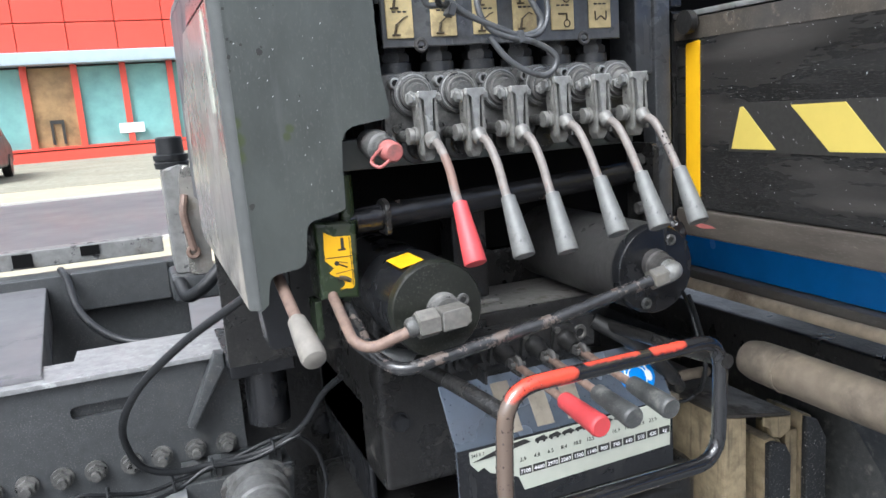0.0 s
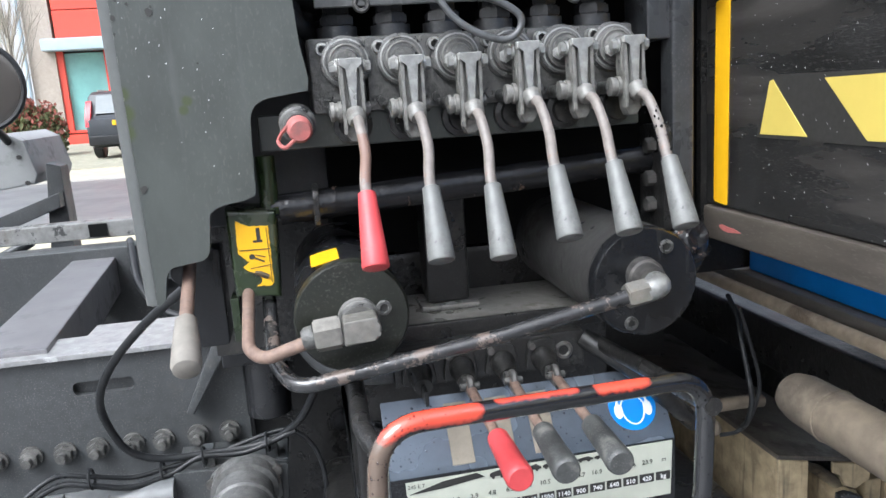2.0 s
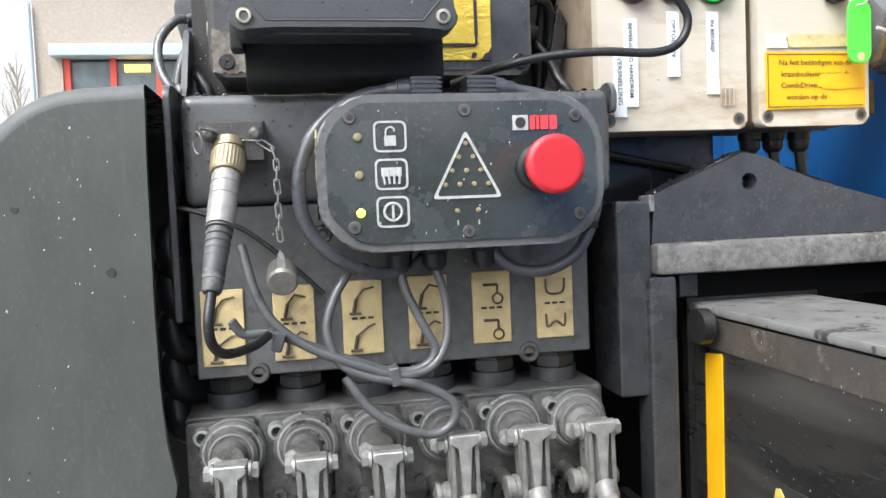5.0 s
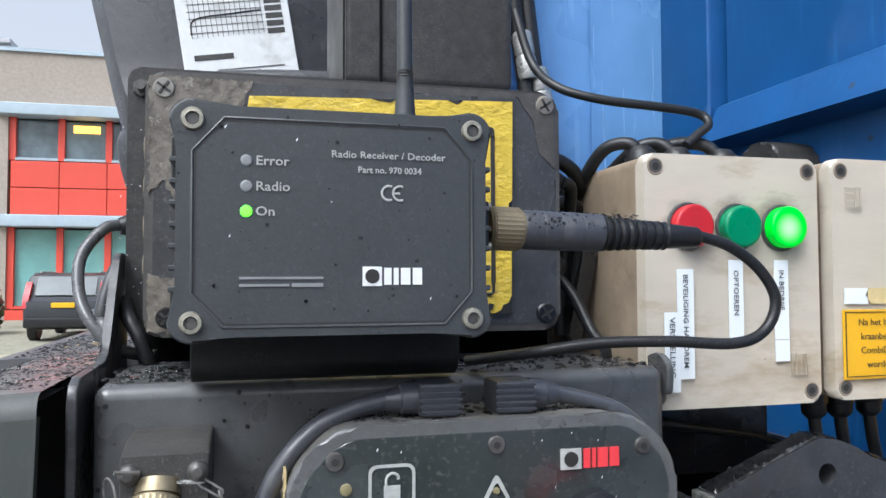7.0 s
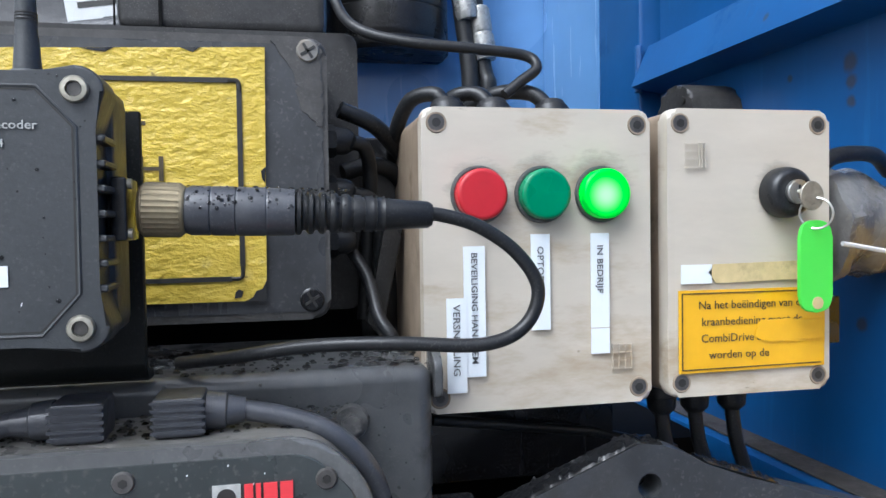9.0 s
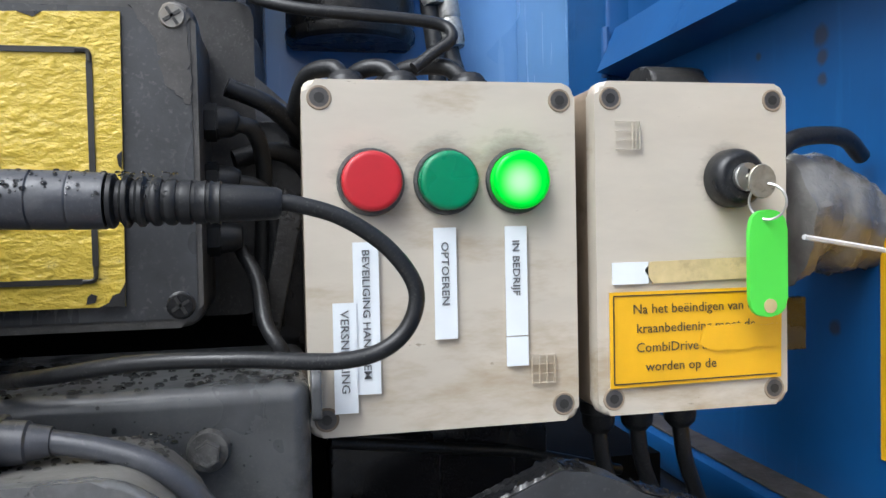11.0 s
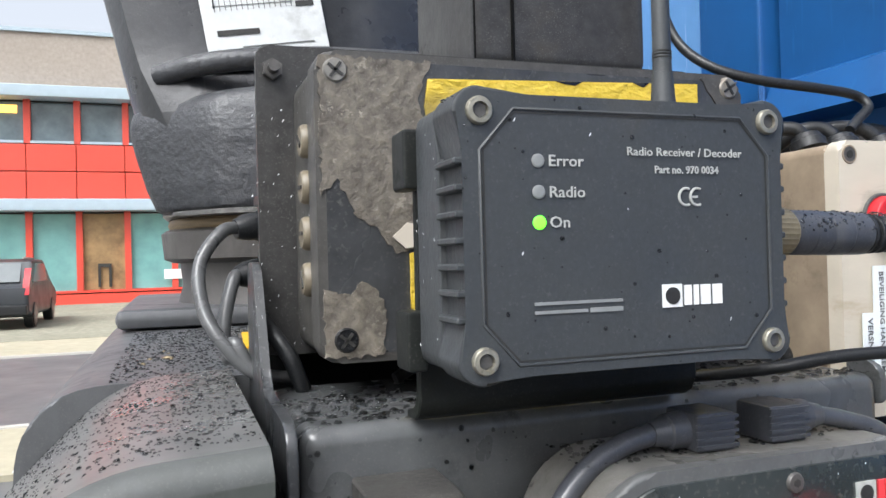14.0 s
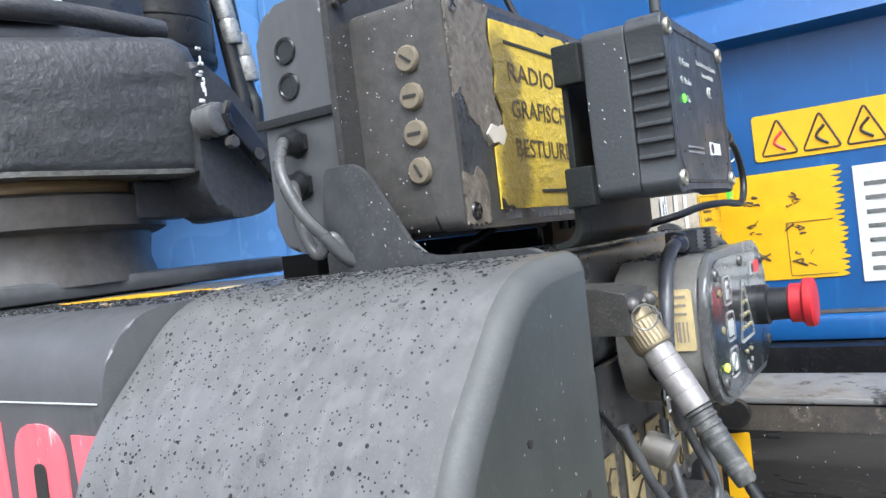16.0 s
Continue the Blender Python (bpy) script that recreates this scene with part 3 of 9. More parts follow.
                   stains=[(0.4005 - 0.0004 * k, 0.659, 1.105 - 0.0125 * k, 0.0165, (0.11, 0.078, 0.058)) for k in range(7)] + [(0.407 + 0.0046 * k, 0.6568 + 0.0008 * k, 1.1195 + 0.0022 * min(k, 3) - 0.0003 * k, 0.0080, (0.56, 0.062, 0.034)) for k in range(14)]
                   + [(0.487 + 0.005 * k, 0.6735 + 0.0008 * k, 1.1262 - 0.0003 * k, 0.0056, (0.56, 0.062, 0.034)) for k in range(12)] + [(0.564 + 0.0045 * k, 0.6855 + 0.0008 * k, 1.1195 - 0.0003 * k, 0.0078, (0.56, 0.062, 0.034)) for k in range(8)]),
    # brown wear is bare rust; the pale grey patches paint wet highlights
    pipe_worn=mat("worn_pipe_with_highlights", (0.035, 0.035, 0.036), 0.15, 0.2, vary=0.4, scale=120, bump=0.4, wear=(0.125, 0.098, 0.083), wear_at=0.55, wear_scale=30, wear_rough=0.4, coat=0.3, coat_rough=0.1, spots=(0.3, 0.28, 0.26), spot_scale=420, spot_at=0.1, dirt=(0.17, 0.16, 0.15), dirt_at=0.58, dirt_scale=26),
    panel_film=mat("dark_olive_film", (0.031, 0.038, 0.038), 0.18, vary=0.25, scale=60, bump=0.04, dust=0.2, dust_scale=300, coat=0.8, coat_rough=0.1, dirt=(0.034, 0.042, 0.042), dirt_at=0.54, dirt_scale=16),
    # base lifted above black to hold the sky sheen on the wet bar
    bar_sheen=mat("sheen_lifted_black_bar", (0.080, 0.083, 0.085), 0.28, dust=0.15, vary=0.3, scale=60, bump=0.12, coat=0.2, dirt=(0.035, 0.035, 0.036), dirt_at=0.55, dirt_scale=22, streaks=(0.066, 0.069, 0.072), streak_at=0.56),
    # container blue made brighter, in place of sky light blocked from the sill
    blue_lifted=mat("light_lifted_blue_paint", (0.012, 0.19, 0.58), 0.3, vary=0.12, scale=14, bump=0.08, dirt=(0.014, 0.10, 0.30), dirt_at=0.6, dirt_scale=6, wear=(0.03, 0.05, 0.08), wear_at=0.74, wear_scale=20),
    door_grey=mat("blue_grey_door", (0.20, 0.25, 0.30), 0.5, vary=0.08, scale=3),
    tan_line=mat("dusty_tan_line", (0.44, 0.36, 0.26), 0.7, dust=0.1, vary=0.25, scale=50, bump=0.15, dirt=(0.20, 0.155, 0.11), dirt_at=0.55, dirt_scale=10),
    # base and streaks lifted to grey in place of sky mirrored on black
    shell=mat("sky_lifted_dark_shell", (0.070, 0.072, 0.076), 0.42, coat=0.3, coat_rough=0.4, dust=0.15, vary=0.2, scale=60, bump=0.08, streaks=(0.08, 0.084, 0.089), streak_at=0.5, dirt=(0.05, 0.05, 0.052), dirt_at=0.58, dirt_scale=9),
    # cover paint darkened and dulled, so the roll falls off in tone
    edge_paint=mat("shaded_edge_paint", (0.078, 0.082, 0.080), 0.55, gloss=0.35, vary=0.15, scale=60, bump=0.05, dust=0.12, streaks=(0.09, 0.094, 0.094), streak_at=0.55),
    bracket_black=mat("wet_dark_bracket", (0.011, 0.0125, 0.0115), 0.45, gloss=0.25, vary=0.3, scale=90, bump=0.12, dust=0.12, dirt=(0.015, 0.020, 0.011), dirt_at=0.55, dirt_scale=14),
    block_grey=mat("dusty_black_block", (0.045, 0.043, 0.040), 0.42, dust=0.3, vary=0.3, scale=110, bump=0.25, dirt=(0.085, 0.08, 0.072), dirt_at=0.57, dirt_scale=30),
    # grey tint darkens the beads in place of the shade that refraction gives
    water=glass("water", (0.20, 0.205, 0.21), 0.0, 1.0),
    orange=mat("orange_cord", (0.8, 0.22, 0.02), 0.5, scale=60, bump=0.0),
    lichen=mat("lichen_crust", (0.22, 0.17, 0.10), 0.9, vary=0.4, scale=200, bump=0.6),
    asphalt=mat("wet_asphalt", (0.115, 0.117, 0.12), 0.4, vary=0.25, scale=4, bump=0.2),
    paving=mat("pale_clinker_paving", (0.38, 0.345, 0.25), 0.7, vary=0.15, scale=5, bump=0.1),
    grass=mat("damp_paved_forecourt", (0.26, 0.25, 0.19), 0.8, vary=0.35, scale=6, bump=0.5),
    kerb=mat("concrete_kerb", (0.42, 0.40, 0.36), 0.7, vary=0.1, scale=5),
    brick=mat("grey_brown_brick", (0.34, 0.295, 0.255), 0.85, vary=0.15, scale=7, bump=0.2),
    mortar=mat("mortar", (0.36, 0.34, 0.31), 0.9, vary=0.1, scale=9),
    bred=mat("red_facade_panel", (0.62, 0.07, 0.045), 0.4, vary=0.05, scale=2),
    bgrey=mat("blue_grey_lintel", (0.36, 0.44, 0.50), 0.5, vary=0.06, scale=3),
    teal=mat("tinted_window", (0.19, 0.40, 0.385), 0.12, vary=0.25, scale=0.9, bump=0.0),
    dwin=mat("dark_window", (0.13, 0.17, 0.19), 0.1, vary=0.4, scale=1.2, bump=0.0),
    room=mat("lit_room", (0.30, 0.19, 0.09), 0.4, vary=0.4, scale=2.0, bump=0.0),
    pale_wall=mat("pale_cladding", (0.42, 0.425, 0.445), 0.6, vary=0.04, scale=1.5),
    navy=mat("navy_panel", (0.05, 0.055, 0.20), 0.5, vary=0.05, scale=2),
    carpaint=mat("dark_car_paint", (0.03, 0.034, 0.04), 0.35, vary=0.1, scale=10),
    carglass=mat("car_glass", (0.12, 0.14, 0.15), 0.06, vary=0.1, scale=5, bump=0.0),
    tail=mat("tail_lamp", (0.5, 0.02, 0.03), 0.2, bump=0.0),
    bark=mat("pale_bark", (0.36, 0.33, 0.28), 0.9, scale=20),
    hedge=mat("red_tipped_hedge", (0.10, 0.11, 0.045), 0.7, vary=0.5, scale=6),
    hedge_red=mat("red_leaves", (0.24, 0.07, 0.05), 0.7, vary=0.4, scale=6),
    roomlamp=mat("warm_office_lamp", (0.8, 0.5, 0.1), 0.5, emit=(1.0, 0.55, 0.08), emit_strength=1.5),
)


# ---- mesh helpers ----
def thing(name, at, label, category, group="", kind=""):
    """An Empty at the thing's base, to which its parts are tied."""
    ob = new(name)
    ob.location = at
    ob.empty_display_size = 0.02
    ob["base"] = 1
    return tagged(ob, label, category, group, kind)


def smooth(me, angle=40):
    """Smooth shading; on meshes with large flat faces the corner normals follow the larger faces."""
    me.polygons.foreach_set("use_smooth", [True] * len(me.polygons))
    me.set_sharp_from_angle(angle=radians(angle))
    n = len(me.polygons)
    if not 6 < n < 1500:
        return
    area = [p.area for p in me.polygons]
    if max(area) < 8 * sorted(area)[n // 2]:
        return
    near = [[] for _ in me.vertices]
    for p in me.polygons:
        for v in p.vertices:
            near[v].append(p)
    lim, out = math.cos(radians(angle)), []
    for p in me.polygons:
        for v in p.vertices:
            s = Vector()
            for q in near[v]:
                if q.normal.dot(p.normal) > lim:
                    s += q.normal * q.area
            out.append(s.normalized() if s.length > 0 else p.normal.copy())
    me.normals_split_custom_set(out)


def part(name, bm, material, parent=None, label="", mesh=None):
    """Links a bmesh as one mesh object, under a thing or a part when given."""
    me = mesh
    if me is None:
        me = bpy.data.meshes.new(name)
        bmesh.ops.recalc_face_normals(bm, faces=bm.faces)
        bm.to_mesh(me)
        bm.free()
        me.materials.append(material)
        smooth(me)
    ob = new(name, me)
    if parent is not None:
        ob.parent = parent
        if parent.data is None:
            ob.matrix_parent_inverse = Matrix.Translation(-Vector(parent.location))
    if label:
        ob["label"] = label
    return ob


def solo(name, bm, material, label, category, group="", kind=""):
    return tagged(part(name, bm, material), label, category, group, kind)


def B(*makers):
    """A bmesh out of several makers."""
    bm = bmesh.new()
    for f in makers:
        f(bm)
    return bm


def box(x0, x1, y0, y1, z0, z1, r=0.0, seg=2, m=None):
    def f(bm):
        t = bmesh.new()
        bmesh.ops.create_cube(t, size=1.0)
        bmesh.ops.transform(t, verts=t.verts, matrix=Matrix.Translation(((x0 + x1) / 2, (y0 + y1) / 2, (z0 + z1) / 2)) @ Matrix.Diagonal((abs(x1 - x0), abs(y1 - y0), abs(z1 - z0), 1)))
        if r:
            bmesh.ops.bevel(t, geom=t.edges[:], offset=r, segments=seg, profile=0.5, affect="EDGES")
        add(bm, t, m)
    return f


def add(bm, t, m=None):
    if m is not None:
        bmesh.ops.transform(t, verts=t.verts, matrix=m)
    me = bpy.data.meshes.new("tmp")
    t.to_mesh(me)
    t.free()
    bm.from_mesh(me)
    bpy.data.meshes.remove(me)


def cyl(a, b, r, r2=None, n=20, cap=True, bev=0.0):
    """A cylinder or cone from a to b."""
    def f(bm):
        va, vb = Vector(a), Vector(b)
        d = vb - va
        q = d.to_track_quat("Z", "Y").to_matrix().to_4x4()
        t = bmesh.new()
        bmesh.ops.create_cone(t, cap_ends=cap, segments=n, radius1=r, radius2=r if r2 is None else r2, depth=d.length)
        if bev:
            bmesh.ops.bevel(t, geom=[e for e in t.edges if len(e.link_faces) == 2 and any(len(x.verts) > 4 for x in e.link_faces)], offset=bev, segments=2, affect="EDGES")
        add(bm, t, Matrix.Translation((va + vb) / 2) @ q)
    return f


def lathe(a, b, prof, n=24):
    """A body of revolution about the line a-b: prof holds (share of the length, radius)."""
    def f(bm):
        va, vb = Vector(a), Vector(b)
        d = vb - va
        q = d.to_track_quat("Z", "Y").to_matrix()
        rings = []
        for s, r in prof:
            c = va + d * s
            rings.append([bm.verts.new(c + q @ Vector((r * math.cos(2 * math.pi * k / n), r * math.sin(2 * math.pi * k / n), 0))) for k in range(n)])
        for p, u in zip(rings, rings[1:]):
            for k in range(n):
                bm.faces.new((p[k], p[(k + 1) % n], u[(k + 1) % n], u[k]))
        bm.faces.new(rings[0][::-1])
        bm.faces.new(rings[-1])
    return f


def prism(pts, axis, lo, hi, r=0.0, seg=2, m=None):
    """A polygon in the plane across axis ('x': (y,z), 'y': (x,z), 'z': (x,y)), thick from lo to hi."""
    def f(bm):
        t = bmesh.new()
        def v(p, d):
            return {"x": (d, p[0], p[1]), "y": (p[0], d, p[1]), "z": (p[0], p[1], d)}[axis]
        va = [t.verts.new(v(p, lo)) for p in pts]
        vb = [t.verts.new(v(p, hi)) for p in pts]
        fa, fb = t.faces.new(va), t.faces.new(vb[::-1])
        for i in range(len(pts)):
            j = (i + 1) % len(pts)
            t.faces.new((va[j], va[i], vb[i], vb[j]))
        if r:
            bmesh.ops.bevel(t, geom=list({*fa.edges, *fb.edges}), offset=r, segments=seg, profile=0.5, affect="EDGES")
        bmesh.ops.recalc_face_normals(t, faces=t.faces)
        add(bm, t, m)
    return f


def fillet(pts, r, n=5, closed=False):
    """A polyline in 2D or 3D with its corners rounded."""
    P = [Vector(p) for p in pts]
    out = []
    for i, p in enumerate(P):
        if not closed and i in (0, len(P) - 1):
            out.append(p)
            continue
        u, w = P[i - 1] - p, P[(i + 1) % len(P)] - p
        k = min(r, u.length * 0.48, w.length * 0.48)
        a, b = p + u.normalized() * k, p + w.normalized() * k
        for s in range(n + 1):
            x = s / n
            out.append(a * (1 - x) ** 2 + p * 2 * x * (1 - x) + b * x * x)
    return [tuple(o) for o in out]


def curve(pts, n=8):
    """A smooth line through points (Catmull-Rom)."""
    P = [Vector(p) for p in pts]
    P = [P[0] * 2 - P[1]] + P + [P[-1] * 2 - P[-2]]
    out = []
    for i in range(1, len(P) - 2):
        a, b, c, d = P[i - 1:i + 3]
        for s in range(n):
            x = s / n
            out.append(0.5 * ((2 * b) + (c - a) * x + (2 * a - 5 * b + 4 * c - d) * x * x + (3 * b - a - 3 * c + d) * x ** 3))
    out.append(P[-2])
    return [tuple(o) for o in out]


def tube(pts, r, n=10, closed=False, radii=None):
    """A round tube along a line."""
    def f(bm):
        P = [Vector(p) for p in pts]
        rings, up = [], None
        for i, p in enumerate(P):
            a = P[i - 1] if (i or closed) else p
            b = P[(i + 1) % len(P)] if (i < len(P) - 1 or closed) else p
            d = (b - a).normalized()
            if up is None:
                up = d.orthogonal().normalized()
            up = (up - d * up.dot(d)).normalized()
            s = d.cross(up)
            rr = radii[i] if radii else r
            rings.append([bm.verts.new(p + (up * math.cos(2 * math.pi * k / n) + s * math.sin(2 * math.pi * k / n)) * rr) for k in range(n)])
        pairs = list(zip(rings, rings[1:]))
        if not closed:
            bm.faces.new(rings[0][::-1])
            bm.faces.new(rings[-1])
        for p, u in pairs:
            for k in range(n):
                bm.faces.new((p[k], p[(k + 1) % n], u[(k + 1) % n], u[k]))
        if closed:
            p, u = rings[-1], rings[0]
            off = min(range(n), key=lambda o: sum((p[k].co - u[(k + o) % n].co).length for k in range(n)))
            for k in range(n):
                bm.faces.new((p[k], p[(k + 1) % n], u[(k + 1 + off) % n], u[(k + off) % n]))
    return f


def ring_round(c, axis, R, r, n=24, k=8):
    """A torus about an axis."""
    c, q = Vector(c), Vector(axis).to_track_quat("Z", "Y").to_matrix()
    return tube([c + q @ Vector((R * math.cos(2 * math.pi * i / n), R * math.sin(2 * math.pi * i / n), 0)) for i in range(n)], r, k, True)


def hexa(c, axis, size, length, hole=0.0):
    """A hexagon nut or bolt head across flats 'size', from c along axis."""
    c, d = Vector(c), Vector(axis).normalized()
    return cyl(c, c + d * length, size / 2 / math.cos(math.pi / 6), n=6, bev=size * 0.06)


def words(text, size, at, rx=90, ry=0, rz=0, align="LEFT", bold=0.0, wide=1.0):
    """Lettering as a thin mesh in the built-in font."""
    def f(bm):
        cu = bpy.data.curves.new("lettering", "FONT")
        cu.body, cu.size, cu.align_x, cu.extrude, cu.offset, cu.resolution_u = text, size, align, 0.00012, bold, 2
        ob = bpy.data.objects.new("lettering", cu)
        scene.collection.objects.link(ob)
        dg = bpy.context.evaluated_depsgraph_get()
        me = bpy.data.meshes.new_from_object(ob.evaluated_get(dg))
        me.transform(pose(*at, rx, ry, rz) @ Matrix.Diagonal((wide, 1, 1, 1)))
        bm.from_mesh(me)
        bpy.data.objects.remove(ob)
        bpy.data.curves.remove(cu)
        bpy.data.meshes.remove(me)
    return f


def ragged(pts, step=0.0022, jag=0.0011, seed=1):
    """An outline broken into short, uneven bites."""
    r, out = random.Random(seed), []
    for p, q in zip(pts, pts[1:] + pts[:1]):
        n = max(1, int(math.hypot(q[0] - p[0], q[1] - p[1]) / step))
        for k in range(n):
            u = k / n
            out.append((p[0] + (q[0] - p[0]) * u + (r.uniform(-jag, jag) if k else 0), p[1] + (q[1] - p[1]) * u + (r.uniform(-jag, jag) if k else 0)))
    return out


def rrect(x0, x1, z0, z1, r, n=4):
    return fillet([(x0, z0), (x1, z0), (x1, z1), (x0, z1)], r, n, True)


def frame_outline(outer, inner, y0, y1):
    """A flat ring between two outlines of the same count, in the plane across y."""
    def f(bm):
        for y, flip in ((y0, False), (y1, True)):
            a = [bm.verts.new((p[0], y, p[1])) for p in outer]
            b = [bm.verts.new((p[0], y, p[1])) for p in inner]
            for i in range(len(a)):
                j = (i + 1) % len(a)
                bm.faces.new((a[i], a[j], b[j], b[i]))
        bmesh.ops.remove_doubles(bm, verts=bm.verts, dist=1e-6)
    return f


# ---- surroundings ----
GZ = 0.15
solo("ground", B(box(-160, 160, -120, 160, GZ - 0.3, GZ - 0.05)), M["asphalt"], "wet grey asphalt yard reaching the horizon", "ground", kind="structure")
solo("road", B(box(-90, 90, 8.8, 15.2, GZ - 0.049, GZ - 0.02)), M["asphalt"], "wet grey asphalt road", "road", kind="structure")
solo("pavement", B(box(-90, 90, 6.9, 8.7, GZ - 0.049, GZ)), M["paving"], "pale clinker-paved pavement", "pavement", kind="structure")
solo("pavement_far", B(box(-90, 90, 15.3, 18.2, GZ - 0.049, GZ)), M["paving"], "pale yellow clinker-paved strip", "pavement", kind="structure")
solo("kerb", B(box(-90, 90, 8.7, 8.8, GZ - 0.05, GZ + 0.02, 0.01)), M["kerb"], "pale concrete kerb", "kerb", kind="structure")
solo("kerb_far", B(box(-90, 90, 15.2, 15.3, GZ - 0.05, GZ + 0.02, 0.01)), M["kerb"], "pale concrete kerb", "kerb", kind="structure")
solo("forecourt", B(box(-90, 90, 18.2, 34.0, GZ - 0.049, GZ + 0.01)), M["grass"], "damp olive-grey forecourt before the offices", "forecourt", kind="structure")

# added wall, never in view; its low top lets sky reach front faces
solo("wall_back", B(box(-70, 70, -15.5, -15.0, GZ - 0.05, 3.2)), M["brick"], "added brick wall behind the camera, unseen and kept low for sky light", "wall", kind="structure")

FY = 34.0
office = thing("office_building", (0, FY, GZ), "grey-brown brick office with red panels and tinted windows", "building")
# brickwork: piers, band over the windows, parapet
for x0, x1, y0, z0, z1 in ((-9.75, -8.75, FY, GZ, 10.9), (-8.75, 26, FY, 8.75, 10.9), (-8.75, 26, FY + 0.8, GZ, 8.75)):
    part("wall", B(box(x0, x1, y0, FY + 9, z0, z1)), M["brick"], office)
part("roof", B(box(-9.9, 26.2, FY - 0.1, FY + 9.2, 10.9, 11.05)), M["bgrey"], office)
for z0 in (3.85, 8.28):
    part("lintel", B(box(-9.1, 26, FY - 0.55, FY + 0.6, z0, z0 + 0.47, 0.05)), M["bgrey"], office)
part("plinth", B(box(-8.75, 26, FY - 0.05, FY + 0.7, GZ, 0.55)), M["bred"], office)
for i in range(19):
    x0 = -8.62 + 1.79 * i
    for z0, z1, zone in ((0.6, 3.85, 0), (6.55, 8.28, 1)):
        w = part("window", B(box(x0 + 0.12, x0 + 1.67, FY + 0.30, FY + 0.36, z0 + 0.1, z1 - 0.08)), M["room"] if (zone == 0 and i == 3) else M["dwin"] if zone else M["teal"], office)
        part("window_frame", B(box(x0 - 0.12, x0 + 0.12, FY + 0.1, FY + 0.5, z0, z1)), M["bred"], w)
        part("window_sill", B(box(x0 + 0.12, x0 + 1.67, FY + 0.05, FY + 0.5, z0, z0 + 0.1)), M["bred" if zone == 0 else "bgrey"], w)
    for k in range(2):
        part("panel", B(box(x0 - 0.03, x0 + 1.74, FY + 0.02, FY + 0.3, 4.36 + 1.09 * k, 5.42 + 1.09 * k, 0.02, 1)), M["bred"], office)
part("room_lamp", B(box(-6.4, -5.4, FY + 0.22, FY + 0.29, 7.75, 8.05)), M["roomlamp"], office, "lit warm ceiling lamp")
part("notice", B(box(-0.1, 0.85, FY + 0.05, FY + 0.09, 1.05, 1.45, 0.02)), M["white"], office, "small white sign in the window")
part("stool", B(box(-2.6, -2.1, FY + 0.2, FY + 0.28, 1.6, 1.75), box(-2.6, -2.5, FY + 0.2, FY + 0.28, 0.8, 1.6), box(-2.2, -2.1, FY + 0.2, FY + 0.28, 0.8, 1.6)), M["ink"], office, "dark table behind the glass")

hall = thing("warehouse", (-24, 40, GZ), "pale clad warehouse with navy panels", "building")
part("wall", B(box(-46, -9.8, 38, 60, GZ, 12.3)), M["pale_wall"], hall)
part("roof", B(box(-46.3, -9.77, 37.7, 60, 12.3, 12.5)), M["pale_wall"], hall)
for x0 in (-20.5, -27.5):
    gate = part("roller_door", B(box(x0, x0 + 4.95, 37.9, 38.0, 3.95, 8.35)), M["navy"], hall, "navy blue roller door")
    part("light_strip", B(box(x0, x0 + 4.95, 37.88, 38.0, 3.05, 3.95)), M["pale_wall"], gate)
    part("lower_panel", B(box(x0, x0 + 4.95, 37.9, 38.0, GZ, 3.05)), M["navy"], gate)
    for k in range(9):
        part("slat_line", B(box(x0, x0 + 4.95, 37.87, 37.9, 4.3 + 0.45 * k, 4.33 + 0.45 * k)), M["bgrey"], gate)
for k in range(11):
    part("cladding_rib", B(box(-46 + 3.3 * k, -45.9 + 3.3 * k, 37.94, 38.0, GZ, 12.3)), M["bgrey"], hall)
dd = part("door", B(box(-14.45, -12.95, 37.9, 38.0, GZ, 4.35)), M["door_grey"], hall, "blue-grey steel door")
part("door_frame", B(box(-14.62, -14.45, 37.85, 38.0, GZ, 4.5), box(-12.95, -12.78, 37.85, 38.0, GZ, 4.5), box(-14.62, -12.78, 37.85, 38.0, 4.35, 4.5)), M["bred"], dd)
part("handle", B(box(-13.2, -13.0, 37.84, 37.9, 2.0, 2.6, 0.03)), M["white"], dd)
solo("downpipe", B(cyl((-9.85, 33.85, GZ), (-9.85, 33.85, 10.4), 0.09, n=14)), M["bgrey"], "grey rainwater pipe at the office corner", "downpipe")
solo("bollard", B(lathe((-9.8, 24.0, GZ), (-9.8, 24.0, GZ + 1.0), [(0, 0.13), (0.9, 0.13), (0.97, 0.11), (1, 0.06)], 16)), M["white"], "white round bollard on the forecourt", "bollard")


